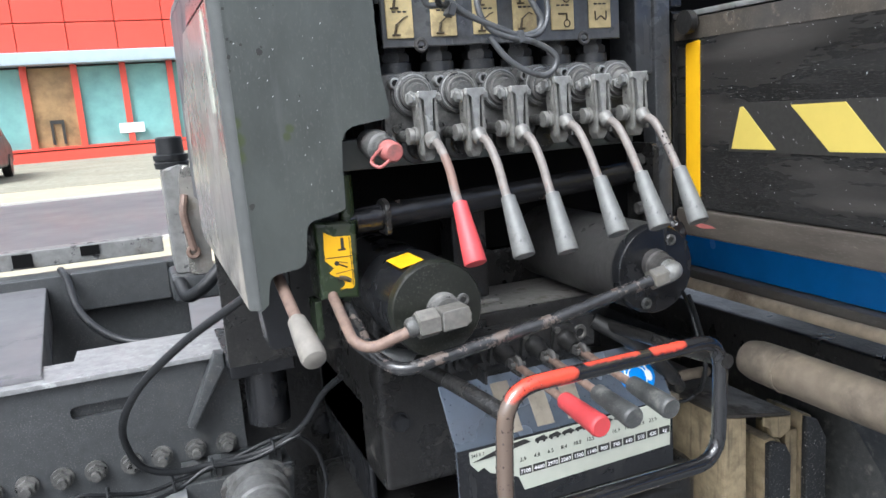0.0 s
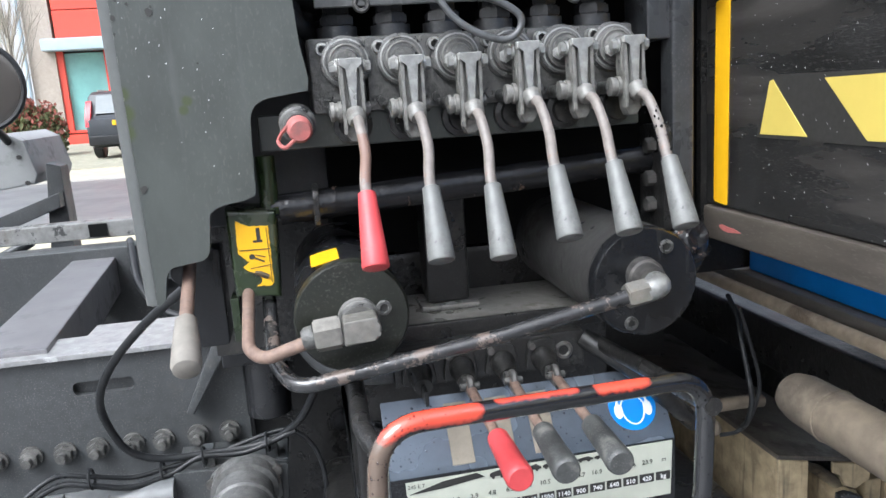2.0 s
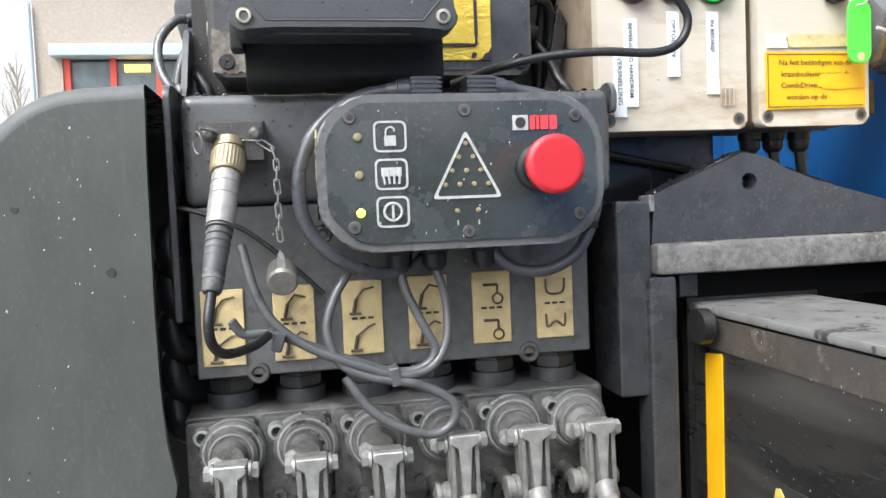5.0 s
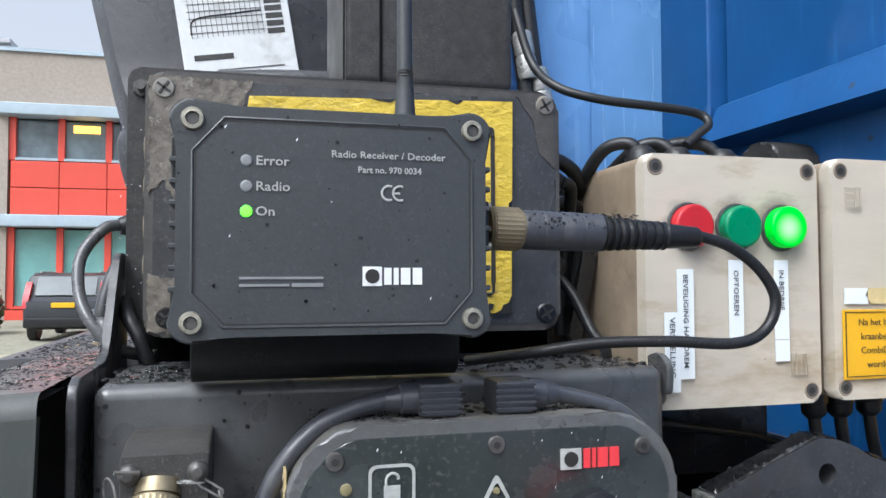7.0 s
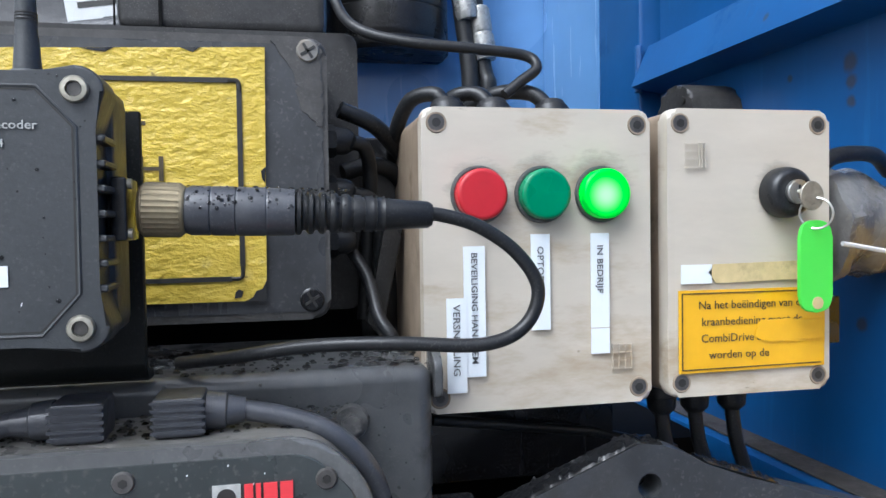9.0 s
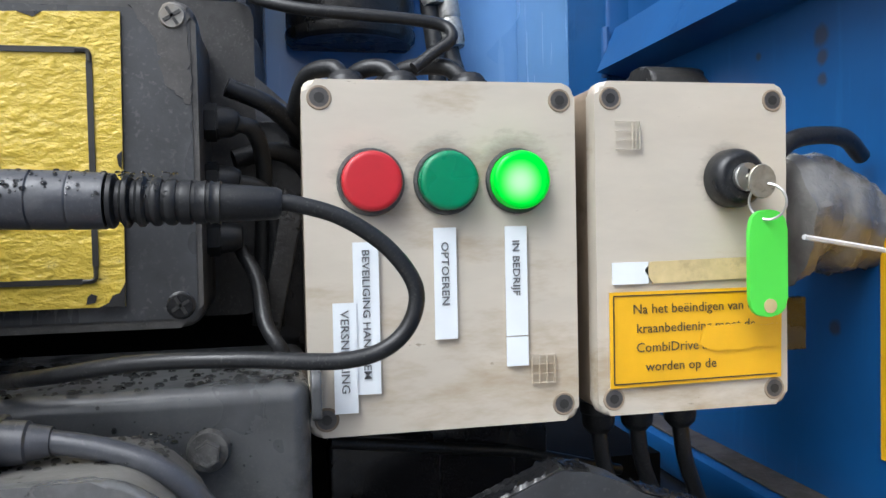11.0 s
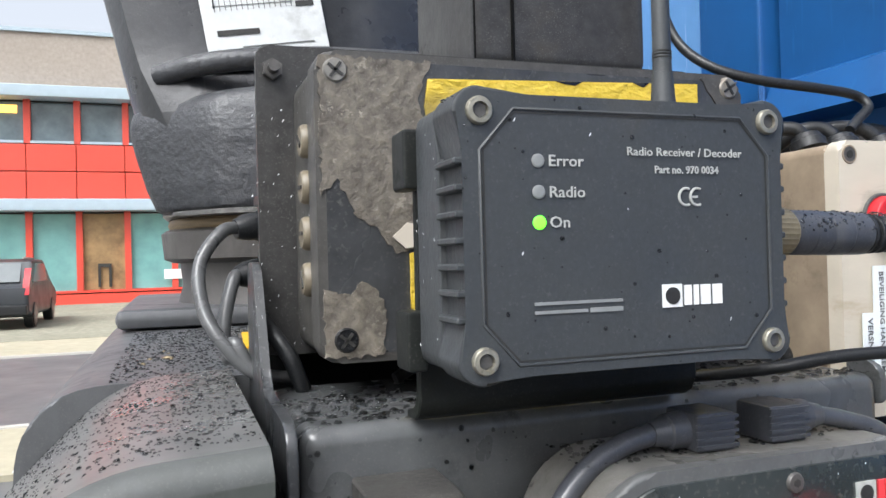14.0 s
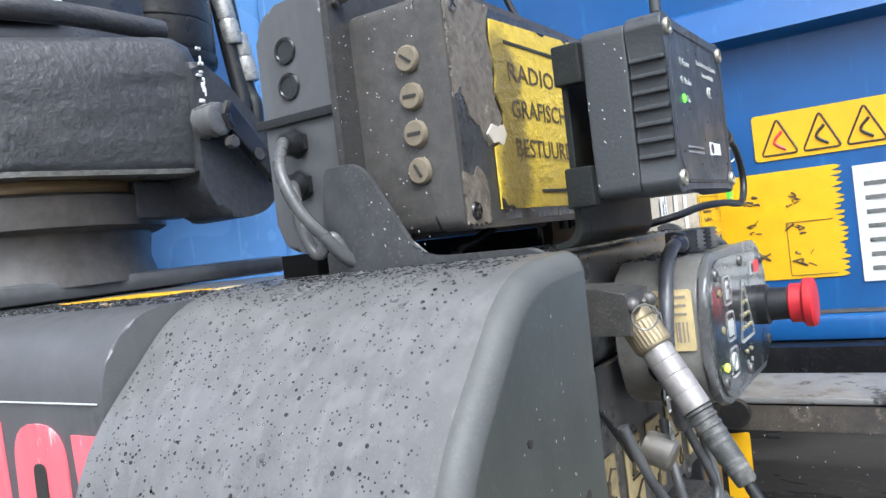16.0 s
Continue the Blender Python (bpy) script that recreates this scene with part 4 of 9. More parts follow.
def parked_car(x, y):
    """A dark estate car seen from behind."""
    c = thing("parked_car", (x, y, GZ), "dark grey estate car parked before the offices", "car")
    z = GZ
    side = [(0.05, 0.42), (0.0, 0.75), (0.05, 1.02), (0.28, 1.14), (0.62, 1.66), (0.95, 1.74), (2.4, 1.72), (3.25, 1.12), (4.4, 0.95), (4.62, 0.7), (4.6, 0.4), (4.2, 0.3), (0.4, 0.3)]
    part("body", B(prism([(y + a, z + b) for a, b in side], "x", x - 0.93, x + 0.93, 0.1, 3)), M["carpaint"], c)
    part("rear_window", B(prism([(y + 0.27, z + 1.16), (y + 0.60, z + 1.62), (y + 0.57, z + 1.63), (y + 0.24, z + 1.17)], "x", x - 0.7, x + 0.7)), M["carglass"], c)
    for s in (-1, 1):
        part("tail_lamp", B(prism([(y + 0.02, z + 0.85), (y + 0.08, z + 1.1), (y + 0.40, z + 1.5), (y + 0.48, z + 1.5), (y + 0.24, z + 0.95)], "x", x + s * 0.80, x + s * 0.938)), M["tail"], c)
        part("side_window", B(prism([(y + 0.75, z + 1.15), (y + 0.95, z + 1.62), (y + 2.35, z + 1.62), (y + 2.9, z + 1.15)], "x", x + s * 0.91, x + s * 0.94)), M["carglass"], c)
        for a in (0.85, 3.7):
            w = part("wheel", B(cyl((x + s * 0.72, y + a, z + 0.34), (x + s * 0.95, y + a, z + 0.34), 0.34, n=28, bev=0.03)), M["rubber"], c)
            part("rim", B(cyl((x + s * 0.94, y + a, z + 0.34), (x + s * 0.96, y + a, z + 0.34), 0.22, n=20)), M["dull_steel"], w)
        part("roof_rail", B(tube([(x + s * 0.7, y + 0.8, z + 1.76), (x + s * 0.7, y + 2.3, z + 1.76)], 0.02)), M["steel"], c)
    part("bumper", B(box(x - 0.9, x + 0.9, y - 0.06, y + 0.2, z + 0.36, z + 0.62, 0.05)), M["plastic"], c)
    part("number_plate", B(box(x - 0.27, x + 0.27, y - 0.03, y + 0.01, z + 0.86, z + 0.99, 0.01)), M["yellow_flat"], c, "yellow number plate")
    return c


parked_car(-3.95, 21.3)


def leaf_cloud(cx, cy, cz, sx, sy, sz, count, size, seed):
    rnd = random.Random(seed)
    def f(bm):
        for _ in range(count):
            while True:
                p = Vector((rnd.uniform(-1, 1), rnd.uniform(-1, 1), rnd.uniform(-1, 1)))
                if 0.35 < p.length < 1 + 0.2 * noise.noise(p * 3):
                    break
            c = Vector((cx + p.x * sx, cy + p.y * sy, cz + p.z * sz))
            q = Euler((rnd.uniform(0, 6), rnd.uniform(0, 6), rnd.uniform(0, 6))).to_matrix()
            s = size * rnd.uniform(0.6, 1.3)
            vs = [bm.verts.new(c + q @ Vector(v) * s) for v in ((-0.5, 0, 0), (0, -0.3, 0.08), (0.6, 0, 0), (0, 0.3, 0.08))]
            bm.faces.new(vs)
    return f


bush = thing("hedge", (-7.5, 25, GZ), "low clipped hedge with red-tipped leaves", "hedge")
part("leaves", B(leaf_cloud(-7.5, 25, GZ + 0.75, 1.2, 0.9, 0.85, 3000, 0.16, 3)), M["hedge"], bush)
part("red_leaves", B(leaf_cloud(-7.5, 25, GZ + 0.95, 1.2, 0.9, 0.8, 1800, 0.14, 4)), M["hedge_red"], bush)
part("stem", B(*[cyl((-7.5 + 0.3 * k, 25, GZ), (-7.5 + 0.33 * k, 25, GZ + 0.8), 0.04, 0.02, 6) for k in range(-3, 4)]), M["bark"], bush)


def bare_tree(x, y, h, seed):
    rnd = random.Random(seed)
    t = thing("bare_tree", (x, y, GZ), "slender leafless tree with upright branches", "tree")
    trunk = [Vector((x, y, GZ)), Vector((x + 0.1, y, GZ + h * 0.4)), Vector((x, y, GZ + h * 0.75)), Vector((x + 0.05, y, GZ + h))]
    part("trunk", B(tube(curve(trunk, 4), 0.1, 8, radii=[0.11 - 0.1 * k / 12 for k in range(13)])), M["bark"], t)
    def limbs(bm):
        for k in range(46):
            s = rnd.uniform(0.15, 0.9)
            a = rnd.uniform(0, 6.28)
            l = h * 0.5 * (1.05 - s)
            p = Vector((x + 0.05, y, GZ + h * s))
            d = Vector((math.cos(a) * 0.42, math.sin(a) * 0.42, 1)).normalized()
            cyl(p, p + d * l, 0.028, 0.006, 5)(bm)
            for j in range(5):
                u = p + d * l * rnd.uniform(0.3, 0.95)
                e = (d + Vector((rnd.uniform(-0.6, 0.6), rnd.uniform(-0.6, 0.6), 0.2))).normalized()
                cyl(u, u + e * l * 0.35, 0.011, 0.003, 4)(bm)
    part("branch_crown", B(limbs), M["bark"], t)


bare_tree(-8.4, 27.5, 7.0, 5)


# ---- truck: blue container, hazard beam, lower rails ----
cont = thing("blue_container", (1.9, 0.8, 1.46), "blue painted steel container on the truck", "container")
CX = 1.02
part("side_wall", B(box(CX, CX + 0.04, -0.7, 1.28, 1.44, 2.5)), M["blue"], cont)
part("front_panel", B(box(0.62, 3.2, 1.66, 1.70, 1.40, 2.5)), M["blue_pale"], cont, "pale blue front panel")
part("post", B(box(CX - 0.02, CX + 0.10, 1.29, 1.40, 1.43, 2.5, 0.006)), M["blue"], cont)
part("post", B(box(CX + 0.0, CX + 0.06, 1.405, 1.658, 1.43, 2.5, 0.006)), M["blue_pale"], cont)
part("rail", B(prism([(CX - 0.034, 1.798), (CX + 0.0, 1.792), (CX + 0.0, 1.848), (CX - 0.014, 1.842)], "y", -0.7, 1.285, 0.004)), M["blue"], cont)
part("rail", B(box(CX - 0.035, CX, -0.7, 1.285, 1.438, 1.468, 0.008)), M["blue"], cont)
part("grit_line", B(box(CX - 0.026, CX - 0.001, -0.7, 1.285, 1.4683, 1.470, 0.0005, 1)), M["grime"], cont, "dirt along the rail's top")
# added black block: its colour gives the shadow gap below the lower rail
part("shade_block", B(box(0.955, CX + 0.3, -0.7, 1.28, 1.165, 1.4375)), M["black"], cont, "black block in place of the shade under the container")
part("weld", B(*[cyl((CX - 0.022, 1.287, 1.794 + 0.0045 * k), (CX - 0.022, 1.287, 1.7985 + 0.0045 * k), 0.0045, n=8) for k in range(11)]), M["blue"], cont)
part("side_wall", B(box(3.16, 3.2, -0.66, 1.655, 1.43, 2.5)), M["blue"], cont)
part("rear_wall", B(box(CX + 0.041, 3.2, -0.7, -0.662, 1.4705, 2.5)), M["blue"], cont)
part("floor_pan", B(box(CX + 0.041, 3.2, -0.7, 1.28, 1.44, 1.47)), M["blue"], cont)

# warning stickers on the container's side
st = thing("warning_sticker", (CX, 0.75, 1.68), "yellow strip with three warning triangles on the container", "sticker")
part("film", B(prism(fillet([(0.866, 1.651), (0.63, 1.651), (0.63, 1.706), (0.866, 1.706)], 0.004, 3, True), "x", CX - 0.0015, CX - 0.0003)), M["yellow_flat"], st)
for k in range(5):
    cy = 0.838 - 0.0455 * k
    part("triangle", B(tube(fillet([(CX - 0.0018, cy - 0.0205, 1.657), (CX - 0.0018, cy + 0.0205, 1.657), (CX - 0.0018, cy, 1.700)], 0.005, 3, True), 0.0012, 6, True)), M["ink"], st)
    part("mark", B(tube(curve([(CX - 0.002, cy - 0.007, 1.662), (CX - 0.002, cy + 0.005, 1.672), (CX - 0.002, cy - 0.004, 1.684)], 5), 0.0018, 6)), M["logo_red" if k == 0 else "ink"], st)
st = thing("instruction_sticker", (CX, 0.70, 1.56), "torn yellow instruction sticker with black drawings", "sticker")
rnd = random.Random(11)
edge = [(0.780 + (rnd.uniform(-0.005, 0.001) if k % 3 else rnd.uniform(0.002, 0.010)), 1.508 + 0.00215 * k) for k in range(61)]
part("film", B(prism([(0.95, 1.508), *edge, (0.95, 1.637)], "x", CX - 0.0015, CX - 0.0003)), M["yellow_flat"], st)
part("frame_line", B(*[tube([(CX - 0.0018, a, b), (CX - 0.0018, c, d)], 0.0006, 4) for a, b, c, d in ((0.84, 1.512, 0.84, 1.575), (0.79, 1.575, 0.84, 1.575), (0.79, 1.512, 0.84, 1.512))]), M["faded_ink"], st)
for k in range(9):
    y0, z0 = 0.925 - 0.048 * (k % 3) + rnd.uniform(-0.006, 0.006), 1.530 + 0.036 * (k // 3) + rnd.uniform(-0.004, 0.004)
    lines = []
    for _ in range(5):
        a, b = y0 + rnd.uniform(-0.010, 0.010), z0 + rnd.uniform(-0.008, 0.008)
        lines.append(tube(curve([(CX - 0.0018, a, b), (CX - 0.0018, a + rnd.uniform(-0.007, 0.007), b + rnd.uniform(-0.005, 0.005)), (CX - 0.0018, a + rnd.uniform(-0.010, 0.010), b + rnd.uniform(-0.006, 0.006))], 4), rnd.uniform(0.0005, 0.0011), 5))
    part("drawing", B(*lines), M["faded_ink"], st)
st = thing("white_label", (CX, 0.60, 1.6), "white printed label on the container", "label")
part("film", B(box(CX - 0.0015, CX - 0.0003, 0.56, 0.765, 1.500, 1.632)), M["paper"], st)
for k in range(7):
    part("bar", B(box(CX - 0.0021, CX - 0.0016, 0.58, 0.755, 1.512 + 0.016 * k, 1.517 + 0.016 * k)), M["knob_grey"], st)

dome = thing("marker_lamp", (CX, 1.22, 1.745), "dark rubber marker lamp on the blue post", "lamp")
part("housing", B(prism(fillet([(1.128, 1.742), (1.136, 1.768), (1.154, 1.778), (1.182, 1.776), (1.193, 1.765), (1.198, 1.742), (1.185, 1.715), (1.14, 1.715)], 0.006, 3, True), "x", 0.972, 1.02, 0.004, 2)), M["rb_black"], dome)
for y, z in ((1.147, 1.762), (1.18, 1.748)):
    part("screw", B(cyl((0.9722, y, z), (0.9705, y, z), 0.0035, n=12)), M["ink"], dome)

beam = thing("hazard_beam", (0.85, 0.3, 1.17), "black painted box beam with yellow hazard markings", "beam")
part("web", B(box(0.761, 0.872, -0.7, 0.895, 1.203, 1.421, 0.004)), M["beam_black"], beam)
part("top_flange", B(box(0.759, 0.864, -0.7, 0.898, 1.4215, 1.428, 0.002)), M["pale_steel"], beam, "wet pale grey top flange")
part("grit_band", B(box(0.7604, 0.7609, -0.7, 0.895, 1.397, 1.420)), M["grime"], beam, "dirty band under the top flange")
part("lower_flange", B(box(0.757, 0.88, -0.7, 0.893, 1.170, 1.2025, 0.004)), M["lip_grime"], beam)
part("end_plate", B(box(0.757, 0.87, 0.8955, 0.904, 1.175, 1.431)), M["black_dirty"], beam)
part("yellow_strip", B(prism(fillet([(0.877, 1.208), (0.854, 1.206), (0.852, 1.395), (0.875, 1.392)], 0.003, 3, True), "x", 0.7600, 0.7609)), M["yellow_flat"], beam, "scuffed yellow tape")
part("hazard_backing", B(prism([(0.808, 1.272), (0.42, 1.272), (0.42, 1.324), (0.792, 1.324), (0.800, 1.316)], "x", 0.7602, 0.7609)), M["ink"], beam)
part("hazard_stripe", B(prism([(0.8025, 1.275), (0.741, 1.2755), (0.786, 1.320), (0.790, 1.319)], "x", 0.7595, 0.7602)), M["yellow_pale"], beam, "pale yellow reflective stripe")
for k in range(4):
    y0 = 0.676 - 0.124 * k
    part("hazard_stripe", B(prism([(y0, 1.2755), (y0 - 0.058, 1.2765), (y0 - 0.016, 1.3215), (y0 + 0.0465, 1.320)], "x", 0.7595, 0.7602)), M["yellow_pale"], beam, "pale yellow reflective stripe")
part("paint_mark", B(prism(fillet([(0.862, 1.186), (0.855, 1.183), (0.845, 1.182), (0.832, 1.1838), (0.822, 1.1845), (0.834, 1.187), (0.848, 1.1875), (0.857, 1.1885)], 0.004, 3, True), "x", 0.7566, 0.7571)), M["dull_red"], beam, "red spray smear")

blue_sill = solo("blue_sill", B(box(0.95, 1.25, -0.7, 1.115, 1.066, 1.16, 0.004)), M["blue_lifted"], "blue sill rail under the container, paint lifted for missing sky light", "rail")
solo("hose_guard", B(box(0.775, 1.25, 1.122, 1.13, 1.067, 1.168, 0.002)), M["black_dirty"], "dark plate behind the hazard beam", "plate")
solo("black_rail", B(box(0.935, 0.99, -0.7, 1.42, 1.042, 1.0655, 0.004)), M["rail_sheen"], "black steel guide rail", "rail")
solo("hydraulic_line", B(tube([(0.925, -0.7, 1.047), (0.925, 1.30, 1.047)], 0.0085, 12)), M["tan_line"], "dusty tan steel line along the rail", "pipe")
solo("lower_beam", B(box(0.97, 1.2, -0.7, 1.5, 0.93, 1.0, 0.006), box(0.86, 1.45, 1.505, 1.52, 0.30, 1.06, 0.004)), M["black_dirty"], "dark lower chassis beam", "beam")
solo("drain_hose", B(tube(curve([(0.872, 1.035, 1.060), (0.866, 1.005, 1.042), (0.86, 0.986, 1.019), (0.86, 0.970, 0.980), (0.86, 0.962, 0.953), (0.862, 0.973, 0.922), (0.87, 0.995, 0.905)]), 0.0032, 8)), M["rubber"], "thin black hose under the rail", "hose")
solo("supply_cable", B(tube(curve([(0.872, 1.01, 1.05), (0.876, 1.0, 1.022), (0.893, 0.998, 0.957), (0.882, 0.998, 0.913), (0.866, 1.0, 0.896), (0.845, 1.005, 0.892)]), 0.0026, 8)), M["rubber"], "black cable loop hanging below the beam", "cable")
solo("branch_pipe", B(tube(curve([(0.80, 1.01, 0.925), (0.83, 1.006, 0.930), (0.87, 1.005, 0.931), (0.905, 1.012, 0.926)]), 0.008, 12), lathe((0.818, 1.004, 0.906), (0.842, 1.0, 0.904), [(0, 0.009), (0.3, 0.011), (0.5, 0.0085), (0.8, 0.010), (1, 0.006)], 14)), M["tan_pipe"], "dusty brown pipe with a fitting", "pipe")
pipe = thing("exhaust_tube", (0.84, 0.2, 0.98), "dusty brown capped steel tube", "tube")
part("barrel", B(lathe((0.842, -0.7, 1.004), (0.842, 0.868, 1.004), [(0, 0.026), (0.97, 0.026), (0.985, 0.0255), (0.995, 0.022), (0.999, 0.012), (1, 0.004)], 28)), M["tan_pipe"], pipe)
part("hanger", B(ring_round((0.842, 0.3, 1.004), (0, 1, 0), 0.0268, 0.004, 24, 6), box(0.838, 0.846, 0.29, 0.31, 1.03, 1.1705, 0.001)), M["black_dirty"], pipe)
part("weld", B(ring_round((0.842, 0.80, 1.004), (0, 1, 0), 0.0262, 0.0012, 28, 6)), M["tan_pipe"], pipe)

fender = thing("dusty_fender_box", (0.97, 1.25, GZ + 0.2), "road-dusted steel fender box beside the wheel", "fender")
part("top_plate", B(prism([(0.906, 0.8625), (1.0365, 0.8380), (1.0365, 0.8435), (0.906, 0.8685)], "y", 0.977, 1.72, 0.001, 1)), M["grime"], fender, "sooty top plate")
part("side_panel", B(box(0.909, 0.915, 0.9835, 1.72, 0.30, 0.861, 0.001, 1)), M["tan_dust"], fender)
part("front_flange", B(prism([(0.909, 0.30), (0.9495, 0.30), (0.9495, 0.8535), (0.909, 0.8610)], "y", 0.978, 0.983, 0.001, 1)), M["tan_dust"], fender)
part("inner_panel", B(box(0.9155, 0.993, 1.045, 1.05, 0.30, 0.845)), M["tan_dust"], fender)
part("corner_flange", B(prism([(0.982, 0.8472), (1.0355, 0.8375), (1.0350, 0.8160), (1.0160, 0.8065), (0.9990, 0.8120), (0.9930, 0.8290), (0.982, 0.8330)], "y", 0.976, 0.981, 0.001, 1)), M["tan_dust"], fender, "rusty bent corner")
for outline_ in ([(0.9945, 0.32), (1.0365, 0.32), (1.0380, 0.772), (1.0270, 0.7925), (1.0060, 0.8010), (0.9945, 0.7990)], [(1.0680, 0.32), (1.1140, 0.32), (1.1115, 0.784), (1.0920, 0.8190), (1.0700, 0.8275)]):
    flap = part("flap", B(prism(outline_, "y", 0.976, 0.988, 0.003)), M["flap_black"], fender, "black flap speckled with road grit")
    part("backing", B(prism([(0.98 * p + 0.0208, q + 0.003) for p, q in outline_], "y", 0.9885, 1.06, 0.002)), M["tan_dust"], flap, "rust-brown backing plate")
part("edge_bar", B(box(1.0405, 1.0655, 0.990, 1.055, 0.30, 0.806, 0.004)), M["tan_dust"], fender)
solo("step_edge", B(*[box(0.66 + 0.0, 0.80, 0.93 + 0.008 * k, 0.936 + 0.008 * k, 0.735, 0.742, 0.001, 1) for k in range(6)], box(0.66, 0.80, 0.928, 0.976, 0.70, 0.7355, 0.003)), M["alu"], "ribbed aluminium step nosing", "step")
solo("wheel_arch", B(lathe((1.15, 1.2, 0.55), (1.5, 1.2, 0.55), [(0, 0.28), (0.05, 0.33), (0.95, 0.33), (1, 0.28)], 32)), M["knob_black"], "black truck tyre in the dark", "tyre")

# ---- truck chassis at lower level ----
ch = thing("chassis_rail", (0.0, 1.33, 0.8), "dark grey chassis rail with slot and bolts", "chassis")
slot = fillet([(0.028, 0.942), (0.110, 0.942), (0.110, 0.962), (0.028, 0.962)], 0.0099, 5, True)
def slotted(bm):
    outer = [(-1.6, 0.62), (0.262, 0.62), (0.262, 0.905), (0.262, 0.998), (-1.6, 0.998)]
    t = bmesh.new()
    vo = [t.verts.new((p[0], 1.30, p[1])) for p in outer]
    vi = [t.verts.new((p[0], 1.30, p[1])) for p in slot]
    es = [t.edges.new((v[i], v[(i + 1) % len(v)])) for v in (vo, vi) for i in range(len(v))]
    bmesh.ops.triangle_fill(t, use_beauty=True, edges=es)
    ret = bmesh.ops.extrude_face_region(t, geom=t.faces[:])
    bmesh.ops.translate(t, verts=[g for g in ret["geom"] if isinstance(g, bmesh.types.BMVert)], vec=(0, 0.012, 0))
    add(bm, t)
part("web", B(slotted, box(-1.6, 0.262, 1.3135, 1.33, 0.9, 0.99)), M["chassis"], ch)
part("top_flange", B(prism([(-1.6, 1.290), (0.255, 1.290), (0.255, 1.435), (0.037, 1.435), (0.037, 1.378), (-1.6, 1.372)], "z", 0.9985, 1.006, 0.001)), M["sky_flange"], ch, "bare top flange with pale sky sheen in its colour")
part("gusset", B(prism([(0.180, 0.908), (0.190, 0.904), (0.243, 0.99), (0.242, 1.010), (0.230, 1.011)], "y", 1.268, 1.295, 0.003)), M["chassis"], ch)
part("cap_plate", B(box(0.2435, 0.335, 1.21, 1.42, 0.986, 1.009, 0.003)), M["black"], ch)
part("strut", B(lathe((0.296, 1.25, 0.90), (0.296, 1.25, 0.985), [(0, 0.026), (0.04, 0.031), (1, 0.031)], 24)), M["black"], ch)
part("back_web", B(box(0.262, 0.95, 1.36, 1.38, 0.3, 0.99)), M["black_dirty"], ch)
for x in (-0.13, -0.085, -0.04, 0.005, 0.049, 0.097, 0.139, 0.187, 0.232):
    b = part("bolt", B(cyl((x, 1.299, 0.862), (x, 1.294, 0.862), 0.0155, n=20), hexa((x, 1.294, 0.862), (0, -1, 0), 0.022, 0.012)), M["dusty"], ch)
    part("stud", B(cyl((x, 1.283, 0.862), (x, 1.272, 0.862), 0.0065, n=12)), M["dusty"], b)
for x, z in ((0.395, 0.83), (0.43, 0.70)):
    part("bolt", B(cyl((x, 1.36, z), (x, 1.352, z), 0.017, n=20), hexa((x, 1.353, z), (0, -1, 0), 0.024, 0.012)), M["black"], ch)

sf = thing("subframe", (-0.1, 1.7, 0.9), "dark grey crane subframe beams with a pale rail", "frame")
part("cross_member", B(prism([(0.0, 1.312), (-0.058, 2.07), (-0.150, 2.07), (-0.105, 1.312)], "z", 0.93, 1.0135, 0.005)), M["lilac"], sf, "cross member with lilac-grey sky sheen in its colour")
part("side_beam", B(box(-2.2, 0.235, 1.985, 2.06, 0.62, 1.036, 0.005)), M["chassis"], sf)
part("beam_cap", B(box(0.0, 0.20, 1.955, 1.984, 0.955, 1.041, 0.004)), M["chassis"], sf)
part("pale_rail", B(box(-2.2, 0.20, 2.07, 2.12, 1.045, 1.085, 0.004)), M["pale_steel"], sf, "worn pale top rail")
# black patches paint the shade of the rail's gaps; black sheet fills the depth
part("rail_gap", B(box(-0.12, -0.08, 2.066, 2.0695, 1.05, 1.08)), M["void"], sf)
part("rail_gap", B(box(0.02, 0.06, 2.066, 2.0695, 1.06, 1.082)), M["void"], sf)
part("dark_filler_sheet", B(box(-2.2, 0.3, 1.40, 2.0, 0.70, 0.72)), M["void"], sf)
part("hose", B(tube(curve([(-0.02, 2.0, 1.045), (-0.005, 1.94, 1.03), (0.02, 1.85, 0.97), (0.09, 1.75, 0.93), (0.2, 1.7, 0.92)]), 0.008, 10)), M["rubber"], sf)
part("hose", B(tube(curve([(-0.3, 1.55, 0.90), (-0.05, 1.52, 0.91), (0.02, 1.5, 0.915), (0.05, 1.46, 0.89)]), 0.014, 10)), M["rubber"], sf)

tb = thing("pale_tool_box", (-0.45, 2.35, 1.1), "pale grey winch cover on a dark steel frame", "box")
part("cover", B(prism([(-0.9, 1.10), (-0.285, 1.165), (-0.275, 1.19), (-0.295, 1.275), (-0.33, 1.295), (-0.9, 1.27)], "y", 2.28, 2.6, 0.006)), M["grey_white"], tb)
part("frame_post", B(prism([(-0.278, 0.985), (-0.22, 0.98), (-0.222, 1.205), (-0.255, 1.215)], "y", 2.29, 2.36, 0.003)), M["chassis"], tb)
part("frame_bar", B(prism([(-0.9, 0.86), (-0.225, 1.105), (-0.225, 1.142), (-0.9, 0.91)], "y", 2.25, 2.289, 0.003)), M["chassis"], tb)
part("pipe", B(tube([(-0.9, 2.2, 0.72), (-0.41, 2.2, 0.975), (-0.29, 2.2, 1.034)], 0.014, 12)), M["chassis"], tb)
part("screw", B(cyl((-0.31, 2.281, 1.235), (-0.31, 2.276, 1.235), 0.006, n=10)), M["ink"], tb)
